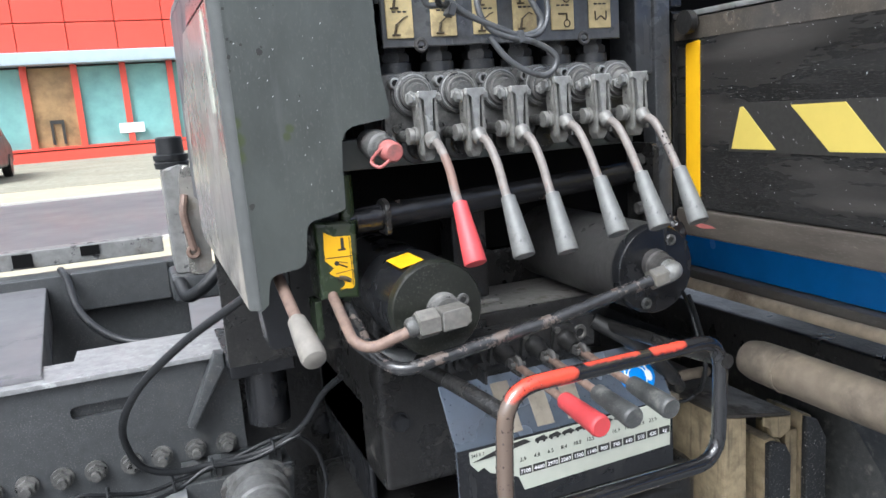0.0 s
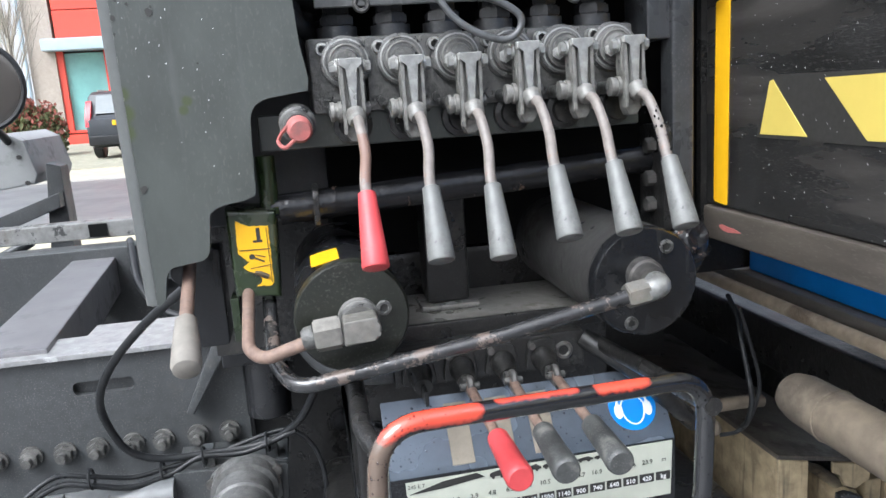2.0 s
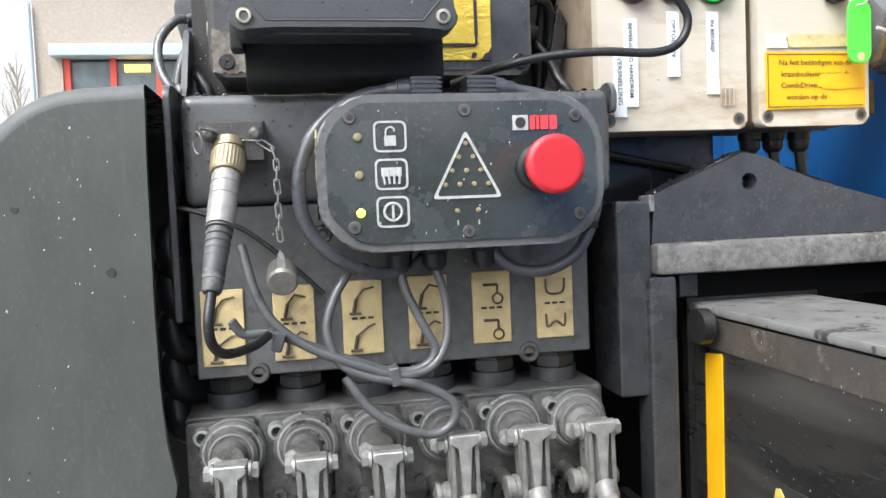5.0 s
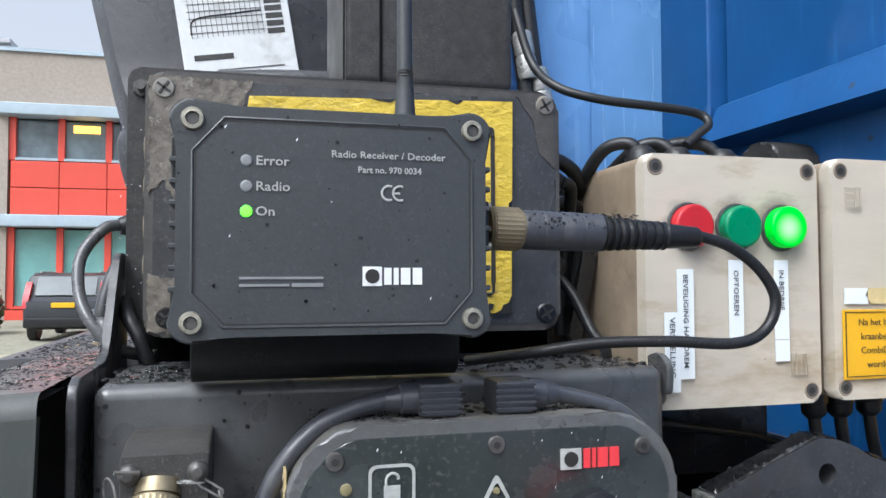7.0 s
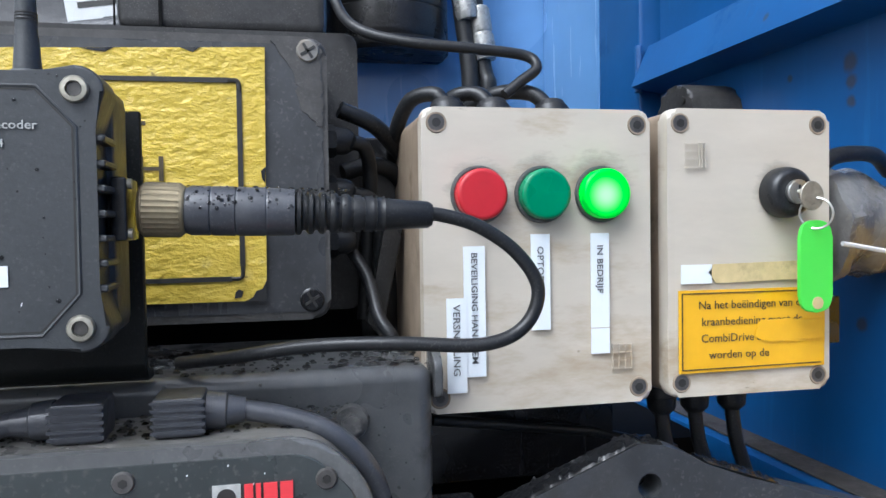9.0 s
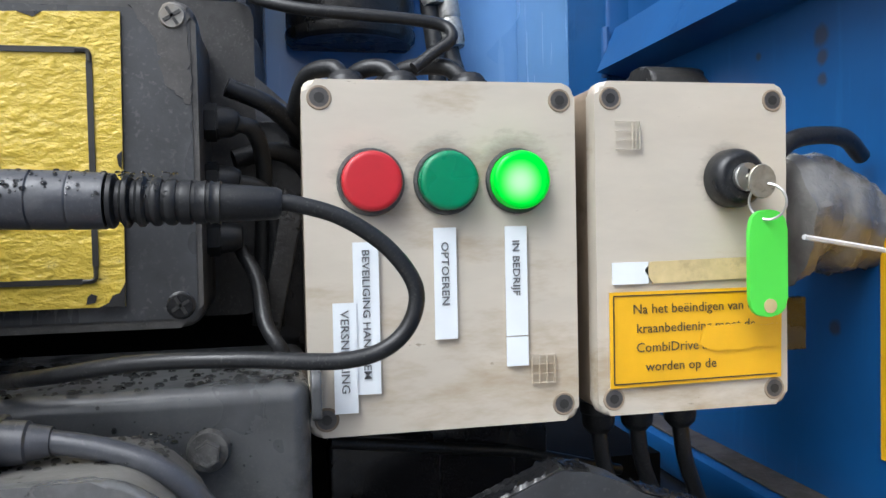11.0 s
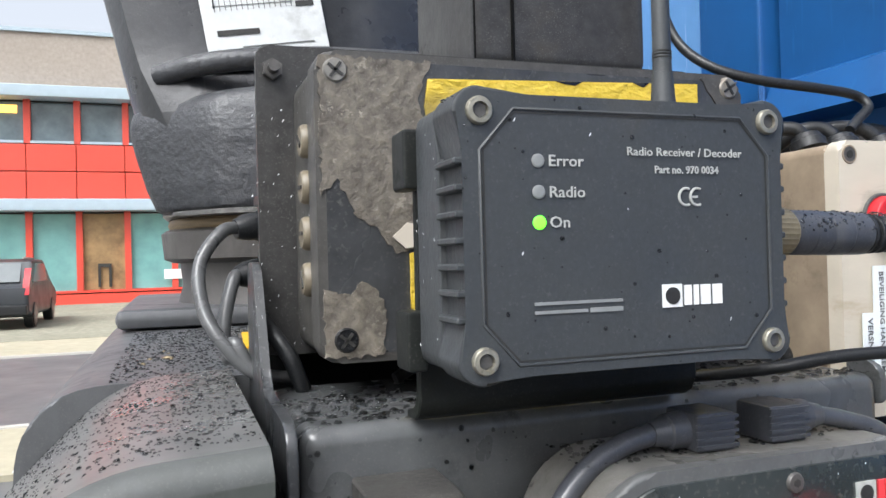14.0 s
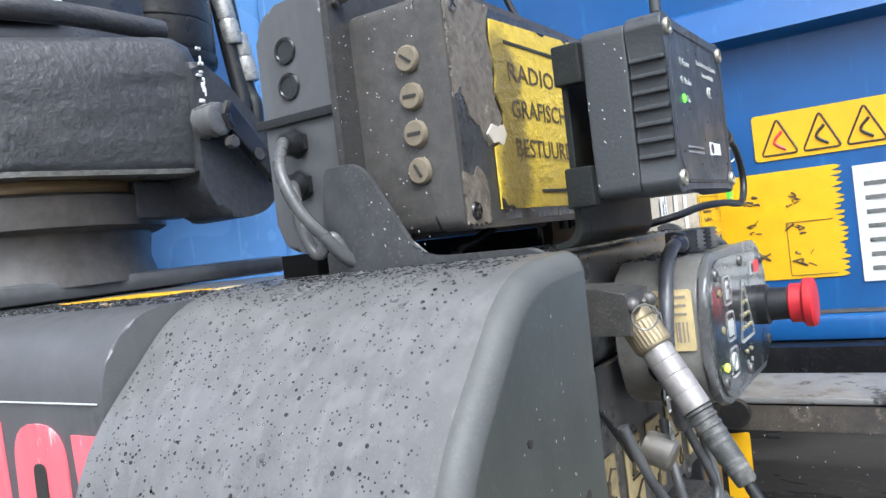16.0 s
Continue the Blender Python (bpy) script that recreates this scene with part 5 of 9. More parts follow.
part("screw", B(cyl((-0.30, 2.281, 1.17), (-0.30, 2.276, 1.17), 0.006, n=10)), M["ink"], tb)
part("foot", B(box(-0.30, -0.20, 2.28, 2.36, 0.965, 0.984, 0.003)), M["chassis"], tb)
part("leg", B(box(-0.29, -0.21, 2.29, 2.35, GZ - 0.05, 0.9645, 0.003)), M["chassis"], tb)
sw = thing("round_mirror", (-0.322, 2.12, 1.1), "round black-rimmed mirror on the winch frame", "mirror")
part("rim", B(ring_round((-0.322, 2.12, 1.405), (0.1, -1, 0), 0.098, 0.0065, 40, 8)), M["rubber"], sw)
part("glass", B(lathe((-0.322, 2.122, 1.405), (-0.321, 2.114, 1.405), [(0, 0.097), (0.6, 0.096), (1, 0.08)], 40)), M["mirror"], sw)
part("back", B(lathe((-0.322, 2.124, 1.405), (-0.326, 2.16, 1.405), [(0, 0.098), (0.5, 0.085), (1, 0.03)], 32)), M["rubber"], sw)
part("stem", B(tube([(-0.325, 2.15, 1.40), (-0.33, 2.20, 1.32), (-0.33, 2.33, 1.25)], 0.01, 10)), M["rubber"], sw)

cyl_ = thing("suspension_tube", (0.0, 1.2, 0.81), "grey horizontal air pipe with bands", "pipe")
part("pipe", B(tube([(-1.0, 1.2, 0.815), (0.165, 1.2, 0.822)], 0.0235, 20)), M["pipe_grey"], cyl_)
for x in (-0.005, 0.085):
    part("clamp", B(ring_round((x, 1.2, 0.818), (1, 0, 0), 0.0238, 0.003)), M["bolt"], cyl_)
part("hanger", B(prism([(0.022, 0.845), (0.038, 0.862), (0.05, 0.72), (0.034, 0.70)], "y", 1.165, 1.172, 0.002)), M["chassis"], cyl_)

pump = thing("hydraulic_pump", (0.25, 1.12, 0.74), "grey cast pump with fittings under the rail", "pump")
part("bracket", B(prism(fillet([(0.163, 0.785), (0.310, 0.772), (0.315, 0.842), (0.163, 0.850)], 0.006, 3, True), "y", 1.205, 1.215, 0.002), box(0.163, 0.315, 1.215, 1.30, 0.838, 0.845, 0.002)), M["chassis"], pump)
part("flange", B(prism(fillet([(0.208, 0.80), (0.305, 0.795), (0.302, 0.855), (0.262, 0.868), (0.212, 0.848)], 0.012, 4, True), "y", 1.185, 1.20, 0.003)), M["pump_grey"], pump)
part("body", B(lathe((0.257, 1.19, 0.828), (0.258, 1.06, 0.811), [(0, 0.044), (0.15, 0.044), (0.17, 0.0375), (0.32, 0.0375), (0.34, 0.0405), (0.42, 0.0405), (0.44, 0.0375), (0.56, 0.0375), (0.58, 0.0395), (0.66, 0.0395), (0.68, 0.0355), (0.94, 0.0365), (1, 0.040)], 40)), M["pump_grey"], pump)
part("fin", B(box(0.256, 0.259, 1.06, 1.085, 0.845, 0.858, 0.0008, 1)), M["dusty"], pump)
part("seal", B(ring_round((0.258, 1.058, 0.810), (0, 1, 0.13), 0.038, 0.0045, 32, 8)), M["dull_steel"], pump, "pale rubber sealing ring")
part("cap", B(lathe((0.258, 1.059, 0.811), (0.258, 1.052, 0.810), [(0, 0.034), (0.9, 0.033), (1, 0.028)], 28)), M["black"], pump)
for x, z in ((0.215, 0.838), (0.300, 0.845)):
    part("bolt", B(hexa((x, 1.186, z), (0, -1, 0), 0.014, 0.008)), M["bolt"], pump)
for k, (x, z, d) in enumerate(((0.205, 0.824, -1), (0.180, 0.812, -1), (0.205, 0.800, -1), (0.16, 0.83, -1), (0.155, 0.80, -1), (0.305, 0.815, 1), (0.30, 0.795, 1))):
    f = part("fitting", B(cyl((x - d * 0.03, 1.10, z), (x + d * 0.012, 1.10, z), 0.0085, n=14), hexa((x, 1.10, z), (d, 0, 0), 0.02, 0.013), lathe((x + d * 0.013, 1.10, z), (x + d * 0.03, 1.10, z), [(0, 0.0075), (0.6, 0.009), (1, 0.007)], 14)), M["dull_steel" if k in (1, 4) else "pump_grey"], pump)
part("banjo", B(hexa((0.185, 1.085, 0.79), (0, -0.3, -1), 0.018, 0.03)), M["dull_steel"], pump)
solo("fitting_cluster", B(lathe((-0.03, 1.05, 0.80), (0.05, 1.05, 0.795), [(0, 0.010), (0.3, 0.014), (0.6, 0.012), (1, 0.008)], 14), cyl((0.05, 1.05, 0.795), (0.075, 1.05, 0.80), 0.012, n=6), lathe((-0.04, 1.03, 0.785), (0.03, 1.03, 0.78), [(0, 0.012), (0.5, 0.016), (1, 0.010)], 14)), M["rubber"], "black cable boots near the air pipe", "connector")

hoses = [
    ("air_hose", [(0.262, 0.965, 1.168), (0.245, 0.98, 1.152), (0.19, 1.04, 1.104), (0.137, 1.1, 1.046), (0.107, 1.14, 0.995), (0.098, 1.18, 0.945), (0.113, 1.2, 0.895), (0.151, 1.21, 0.872), (0.208, 1.22, 0.866), (0.284, 1.22, 0.869), (0.334, 1.2, 0.902), (0.362, 1.17, 0.955), (0.378, 1.12, 0.992)], 0.0050),
    ("air_hose", [(-0.05, 1.12, 0.84), (-0.006, 1.15, 0.868), (0.03, 1.17, 0.885), (0.067, 1.18, 0.875), (0.115, 1.2, 0.856), (0.163, 1.215, 0.857), (0.214, 1.22, 0.862), (0.282, 1.225, 0.878), (0.322, 1.225, 0.88), (0.353, 1.22, 0.85), (0.363, 1.22, 0.79), (0.347, 1.22, 0.73)], 0.0033),
    ("air_hose", [(-0.05, 1.11, 0.835), (0.0, 1.15, 0.862), (0.035, 1.17, 0.873), (0.07, 1.175, 0.864), (0.115, 1.19, 0.847), (0.16, 1.21, 0.848), (0.20, 1.215, 0.864), (0.26, 1.215, 0.862), (0.33, 1.205, 0.888)], 0.0040),
    ("air_hose", [(0.06, 1.08, 0.74), (0.09, 1.08, 0.78), (0.13, 1.09, 0.805), (0.155, 1.1, 0.81)], 0.0034),
]
for name, pts, r in hoses:
    solo(name, B(tube(curve(pts), r, 10)), M["rubber"], "black rubber air hose tied along the chassis", "hose", group="chassis hoses")
for x, z in ((0.205, 0.866), (0.290, 0.874), (0.15, 0.854), (0.07, 0.872)):
    solo("cable_tie", B(ring_round((x, 1.212 if x > 0.1 else 1.178, z), (1, 0, 0.1), 0.0125, 0.0018, 16, 6)), M["plastic"], "black cable tie round the hoses", "cable tie")
for x in (0.2, 0.285):
    solo("hose_clip", B(box(x, x + 0.017, 1.22, 1.24, 0.838, 0.872, 0.002)), M["chassis"], "grey bent hose clip", "clip")
solo("orange_cord", B(tube(curve([(0.425, 0.819, 0.925), (0.427, 0.826, 0.90), (0.432, 0.87, 0.80), (0.434, 0.9, 0.70)]), 0.003)), M["orange"], "orange cord hanging in the chassis", "cord")
# dark lower machinery behind the guard rail
lm = thing("gearbox_casing", (0.55, 1.2, 0.5), "oily black machinery casings low in the chassis", "machinery")
part("casing", B(box(0.36, 0.88, 1.0, 1.3, 0.50, 0.80, 0.02, 3)), M["black_dirty"], lm)
part("cover", B(box(0.42, 0.52, 0.96, 1.0, 0.62, 0.79, 0.008), box(0.54, 0.60, 0.97, 1.0, 0.6, 0.78, 0.008)), M["black_dirty"], lm)
part("shaft", B(tube([(0.6, 0.98, 0.77), (0.85, 1.02, 0.75)], 0.02, 14)), M["black_dirty"], lm)
part("rib", B(box(0.40, 0.41, 1.1, 1.35, 0.70, 0.96, 0.004)), M["black"], lm)


# ---- crane base and column ----
base = thing("crane_base", (0.55, 1.3, 0.9), "black painted crane base body", "crane base")
part("lower_wall", B(box(0.40, 0.71, 1.02, 1.45, 0.86, 1.159, 0.01)), M["black_dirty"], base, "oily black lower housing")
part("bolt", B(cyl((0.425, 1.02, 0.955), (0.425, 1.016, 0.955), 0.013, n=20), hexa((0.425, 1.016, 0.955), (0, -1, 0), 0.018, 0.009)), M["black"], base)
# black filler boxes stand in for the shade inside the base
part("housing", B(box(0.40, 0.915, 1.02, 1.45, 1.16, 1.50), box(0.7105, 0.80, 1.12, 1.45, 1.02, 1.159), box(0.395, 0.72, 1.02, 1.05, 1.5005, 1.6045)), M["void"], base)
part("beam", B(prism(fillet([(0.262, 1.20), (0.262, 1.5855), (0.70, 1.5855), (0.70, 1.20)], 0.052, 10), "y", 1.056, 1.74, 0.002)), M["shell"], base, "black outrigger beam with worn red lettering")
part("top_plate", B(box(0.29, 0.78, 1.42, 1.85, 1.587, 1.608, 0.008)), M["shell"], base)
# added dark sheet, in place of the deep shade behind the strut
part("dark_back_sheet", B(box(0.242, 0.41, 1.19, 1.199, 1.01, 1.199, 0.002)), M["black_dirty"], base)
for shape in ([(1.056, 1.425), (1.078, 1.425), (1.086, 1.523), (1.056, 1.523)], fillet([(1.093, 1.425), (1.145, 1.425), (1.145, 1.528), (1.093, 1.528)], 0.024, 6, True), [(1.152, 1.425), (1.20, 1.425), (1.20, 1.528), (1.158, 1.528)]):
    part("letter_bar", B(prism(shape, "x", 0.2605, 0.2618)), M["logo_pink"], base, "worn red plain lettering shape")
part("letter_slot", B(prism(fillet([(1.113, 1.442), (1.125, 1.442), (1.125, 1.506), (1.113, 1.506)], 0.0055, 4, True), "x", 0.2598, 0.2604)), M["ink"], base)
part("pin_line", B(box(0.2610, 0.2618, 1.06, 1.74, 1.5395, 1.5402)), M["paper"], base)
part("yellow_tape", B(prism([(0.408, 1.335), (0.468, 1.315), (0.437, 1.171), (0.40, 1.20)], "z", 1.5858, 1.5868)), M["yellow_flat"], base, "torn strip of yellow tape")
part("cream_tape", B(prism([(0.405, 1.132), (0.430, 1.142), (0.424, 1.095), (0.412, 1.085), (0.400, 1.066)], "z", 1.5858, 1.5875)), M["ochre"], base, "torn cream tape")

RC = (0.50, 1.565)
col = thing("crane_column", (*RC, 1.6), "black cast slewing column of the crane", "crane column")
part("neck", B(lathe((*RC, 1.60), (*RC, 1.655), [(0, 0.15), (0.5, 0.142), (1, 0.145)], 48)), M["wet_black"], col)
part("drum", B(lathe((*RC, 1.655), (*RC, 1.694), [(0, 0.152), (0.12, 0.163), (0.9, 0.166), (1, 0.160)], 48)), M["wet_black"], col)
part("ring", B(lathe((*RC, 1.694), (*RC, 1.706), [(0, 0.156), (0.5, 0.158), (1, 0.156)], 48)), M["ring_gold"], col, "greasy gold slewing ring")
part("upper_flange", B(lathe((*RC, 1.706), (*RC, 1.73), [(0, 0.158), (0.2, 0.164), (0.8, 0.164), (1, 0.155)], 48)), M["column"], col)
def casting(bm):
    """Tapered casting: rounded square section that leans back and narrows."""
    n, rings = 32, []
    for z, cx, cy, hx, hy, sq in ((1.725, 0.498, 1.565, 0.165, 0.150, 2.3), (1.76, 0.493, 1.57, 0.169, 0.150, 2.8), (1.82, 0.486, 1.575, 0.175, 0.140, 4), (1.87, 0.479, 1.58, 0.181, 0.118, 6), (1.916, 0.474, 1.585, 0.186, 0.119, 7), (2.1, 0.452, 1.60, 0.207, 0.125, 7), (2.45, 0.41, 1.62, 0.24, 0.135, 7)):
        r = []
        for k in range(n):
            a = 2 * math.pi * k / n
            c, s = math.cos(a), math.sin(a)
            q = (abs(c) ** sq + abs(s) ** sq) ** (-1 / sq)
            r.append(bm.verts.new((cx + hx * c * q, cy + hy * s * q, z)))
        rings.append(r)
    for p, u in zip(rings, rings[1:]):
        for k in range(n):
            bm.faces.new((p[k], p[(k + 1) % n], u[(k + 1) % n], u[k]))
    bm.faces.new(rings[0][::-1])
    bm.faces.new(rings[-1])
part("casting", B(casting), M["column"], col)
def head(bm):
    """Rough cast slewing head: rounded top, upright front, lumpy skin."""
    t = bmesh.new()
    plan = fillet([(0.325, 1.50), (0.40, 1.405), (0.612, 1.358), (0.665, 1.42), (0.62, 1.72), (0.36, 1.72)], 0.02, 4, True)
    n, rings = len(plan), []
    cx, cy = 0.50, 1.55
    for z, k in ((1.712, 0.955), (1.716, 0.98), (1.722, 0.985), (1.74, 1.0), (1.765, 1.003), (1.79, 1.004), (1.812, 1.0), (1.829, 0.985), (1.842, 0.955), (1.850, 0.90), (1.853, 0.82)):
        rings.append([t.verts.new((cx + (x - cx) * k, cy + (y - cy) * k, z + 0.10 * (x - 0.5) * (z - 1.712) / 0.14)) for x, y in [(x - max(0.0, 0.43 - x) * 2.2 * (z - 1.712), y) for x, y in plan]])
    for p, u in zip(rings, rings[1:]):
        for k in range(n):
            t.faces.new((p[k], p[(k + 1) % n], u[(k + 1) % n], u[k]))
    t.faces.new(rings[0][::-1])
    t.faces.new(rings[-1])
    bmesh.ops.subdivide_edges(t, edges=[e for e in t.edges if e.calc_length() > 0.02], cuts=5, use_grid_fill=True)
    for v in t.verts:
        v.co += Vector((0.3, -1, 0.3)).normalized() * (0.0024 * noise.noise(v.co * 45) + 0.0015 * noise.noise(v.co * 110))
    add(bm, t)
part("head", B(head), M["cast_black"], col, "rough wet cast slewing head")
part("rib", B(tube(curve([(0.335, 1.47, 1.862), (0.40, 1.432, 1.872), (0.50, 1.42, 1.880), (0.62, 1.42, 1.882)]), 0.012, 10)), M["cast_black"], col)
part("ledge", B(prism(fillet([(0.345, 1.47), (0.41, 1.395), (0.60, 1.352), (0.63, 1.42), (0.60, 1.60), (0.36, 1.60)], 0.02, 4, True), "z", 1.7065, 1.7118, 0.002)), M["dusty"], col, "worn flange edge under the head")
lug = part("lug", B(prism(fillet([(0.598, 1.835), (0.640, 1.815), (0.697, 1.765), (0.722, 1.722), (0.712, 1.690), (0.690, 1.664), (0.655, 1.655), (0.620, 1.659), (0.598, 1.690)], 0.014, 4, True), "y", 1.352, 1.425, 0.008, 3)), M["cast_black"], col)
part("web", B(box(0.548, 0.625, 1.405, 1.44, 1.664, 1.7055, 0.004)), M["cast_black"], lug)
part("clamp_ring", B(lathe((0.607, 1.353, 1.762), (0.609, 1.325, 1.762), [(0, 0.019), (0.7, 0.0195), (0.9, 0.018), (1, 0.013)], 24)), M["rim_black"], lug)
part("arm", B(prism(fillet([(0.604, 1.772), (0.630, 1.785), (0.694, 1.712), (0.686, 1.692)], 0.006, 3, True), "y", 1.330, 1.342, 0.002), tube([(0.622, 1.327, 1.780), (0.612, 1.324, 1.766), (0.619, 1.324, 1.752)], 0.005, 8)), M["black"], lug)
part("bolt", B(hexa((0.619, 1.330, 1.737), (0, -1, 0), 0.013, 0.010), cyl((0.662, 1.3305, 1.726), (0.662, 1.3285, 1.726), 0.007)), M["bolt"], lug)
rnd = random.Random(17)
part("splash", B(*[box(0.610 + rnd.gauss(0, 0.003), 0.613 + rnd.gauss(0, 0.003), 1.3492, 1.3522, z, z + rnd.uniform(0.002, 0.007), 0.0008, 1) for z in [1.842 - 0.0042 * k for k in range(26)] if rnd.random() < 0.72]), M["paper"], col, "pale splashes along the edge")
lab = thing("load_chart", (0.46, 1.455, 1.91), "weathered white load chart on the column", "label")
CT = pose(0.4605, 1.4555, 1.8755, -3.3, -9, 0)
part("sheet", B(box(-0.0685, 0.0685, 0.0, 0.002, 0.0, 0.21, 0.0008, 1, CT)), M["paper"], lab)
for k in range(15):
    part("grid_line", B(box(-0.054 + 0.0062 * k, -0.0532 + 0.0062 * k, -0.0008, -0.0002, 0.068 + 0.0006 * (k % 3), 0.20, m=CT)), M["knob_grey"], lab)
for k in range(14):
    part("grid_line", B(box(-0.056, 0.035, -0.0007, -0.0002, 0.074 + 0.0092 * k, 0.0747 + 0.0092 * k, m=CT)), M["knob_grey"], lab)
    part("bar", B(box(0.038, 0.059, -0.0008, -0.0002, 0.068 + 0.0098 * k, 0.0745 + 0.0098 * k, m=CT)), M["ink"], lab)
part("load_curve", B(tube([CT @ Vector(p) for p in curve([(-0.054, -0.0006, 0.072), (-0.052, -0.0006, 0.088), (-0.04, -0.0006, 0.094), (-0.01, -0.0006, 0.096), (0.033, -0.0006, 0.099)])], 0.0009, 5)), M["ink"], lab)
part("bar", B(box(-0.055, -0.008, -0.0008, -0.0002, 0.040, 0.0465, m=CT)), M["ink"], lab)
for k in range(2):
    part("bar", B(box(-0.03, 0.052 - 0.03 * k, -0.0008, -0.0002, 0.0255 - 0.004 * k, 0.0268 - 0.004 * k, m=CT)), M["knob_grey"], lab)

gbox = thing("junction_housing", (0.59, 1.05, 1.6), "dark grey box housing behind the radio unit", "housing")
part("body", B(box(0.527, 0.652, 1.012, 1.13, 1.775, 2.2, 0.006)), M["rb_black"], gbox)
part("seam", B(box(0.5265, 0.5275, 1.0105, 1.012, 1.775, 2.2), box(0.552, 0.554, 1.0105, 1.0122, 1.775, 2.2)), M["void"], gbox)
slew = thing("slewing_cylinder", (0.78, 1.64, 1.90), "large black hydraulic cylinder beside the column", "cylinder")
part("barrel", B(lathe((0.775, 1.635, 1.915), (0.775, 1.635, 2.4), [(0, 0.082), (0.02, 0.088), (0.09, 0.088), (0.094, 0.086), (0.10, 0.088), (1, 0.088)], 36)), M["black_dirty"], slew)
part("end_cap", B(lathe((0.775, 1.635, 1.898), (0.775, 1.635, 1.9148), [(0, 0.082), (0.3, 0.088), (0.8, 0.0895), (1, 0.0895)], 36)), M["black_dirty"], slew)
for k in range(2):
    x = 0.885 + 0.026 * k
    h = thing("hydraulic_hose", (x, 1.58, 1.6), "hydraulic hose with pale crimped coupling", "hose", group="column hoses")
    part("hose", B(tube(curve([(x - 0.05, 1.60, 2.3), (x - 0.01, 1.59, 1.97 - 0.05 * k), (x, 1.58, 1.85), (x - 0.012, 1.585, 1.79), (x - 0.05, 1.60, 1.765), (x - 0.13, 1.62, 1.755)]), 0.0125, 12)), M["rubber"], h)
    part("coupling", B(lathe((x - 0.002, 1.582, 1.945 - 0.055 * k), (x - 0.012, 1.59, 2.02 - 0.055 * k), [(0, 0.0145), (0.1, 0.0165), (0.45, 0.0165), (0.5, 0.0145), (0.55, 0.0165), (0.95, 0.0165), (1, 0.0145)], 16)), M["fork"], h)

# ---- wet cover with front plate ----
cov = thing("machine_cover", (0.30, 0.95, 1.17), "wet grey sheet-steel cover with a cut-out front plate", "cover")
hood = fillet([(0.2375, 1.1735), (0.2325, 1.474), (0.2500, 1.5215), (0.316, 1.587), (0.3790, 1.5905)], 0.028, 7)
PY = 0.836
ER = 0.010


def inset(line, d):
    """The line moved to its right-hand side by d, at the corners along the bisector."""
    out = []
    for i, p in enumerate(line):
        a, b = line[max(0, i - 1)], line[min(len(line) - 1, i + 1)]
        v = Vector((b[0] - a[0], b[1] - a[1])).normalized()
        out.append((p[0] + v.y * d, p[1] - v.x * d))
    return out


outline = inset(hood, ER)[1:] + [(0.3785, 1.541), (0.3778, 1.452), (0.3785, 1.405), (0.3805, 1.372), (0.385, 1.345), (0.3835, 1.336)]
outline += fillet([(0.3835, 1.336), (0.337, 1.330), (0.3345, 1.256), (0.328, 1.254)], 0.017, 5)[1:-1] + [(0.3275, 1.2535), (0.305, 1.2495)]
outline += fillet([(0.305, 1.2495), (0.2970, 1.245), (0.2925, 1.2075), (0.2592, 1.2035), (0.2560, 1.1885), (0.2548, 1.178)], 0.009, 4)[1:-1] + [(0.2545, 1.1775), (0.2478, 1.1718)]
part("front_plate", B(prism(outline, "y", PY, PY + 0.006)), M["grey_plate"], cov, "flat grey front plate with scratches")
def skin(rings):
    """A sheet through rows of the same line."""
    def f(bm):
        rows = [[bm.verts.new((x, y, z)) for x, z in line] for line, y in rings]
        for p, u in zip(rows, rows[1:]):
            for k in range(len(p) - 1):
                bm.faces.new((p[k], p[k + 1], u[k + 1], u[k]))
    return f
roll = [(inset(hood, ER * (1 - math.sin(a))), PY + ER * (1 - math.cos(a))) for a in [math.pi / 2 * k / 10 for k in range(11)]]
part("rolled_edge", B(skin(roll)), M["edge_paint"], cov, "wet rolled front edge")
back = [(hood[1:], y) for y in (PY + ER, 0.90, 0.95, 1.0, 1.055)]
part("hood", B(skin(back + [(inset(hood, 0.004)[1:], 1.055), (inset(hood, 0.004)[1:], PY + ER + 0.002)])), M["cover_top"], cov, "wet grey hood top with sky sheen in its colour")
def side_x(z):
    return 0.2375 - 0.0050 * (z - 1.1735) / 0.3005
def upright(outline, lo, hi):
    """A sheet in (y, z) that follows the slope of the cover's side, thick from lo to hi."""
    def f(bm):
        t = B(prism(outline, "x", 0, 1))
        for v in t.verts:
            v.co.x = side_x(v.co.z) + (hi if v.co.x > 0.5 else lo)
        add(bm, t)
    return f
part("side_sheet", B(upright([(PY + ER, 1.1745), (1.28, 1.186), (1.28, 1.36), (1.12, 1.447), (PY + ER, 1.447)], -0.0003, 0.0015)), M["side_paint"], cov, "worn bright side sheet")
part("side_strip", B(upright([(0.878, 1.352), (0.905, 1.352), (0.905, 1.443), (0.882, 1.443)], -0.0009, -0.0004)), M["load_white"], cov, "faded strip of tape")
rnd = random.Random(3)
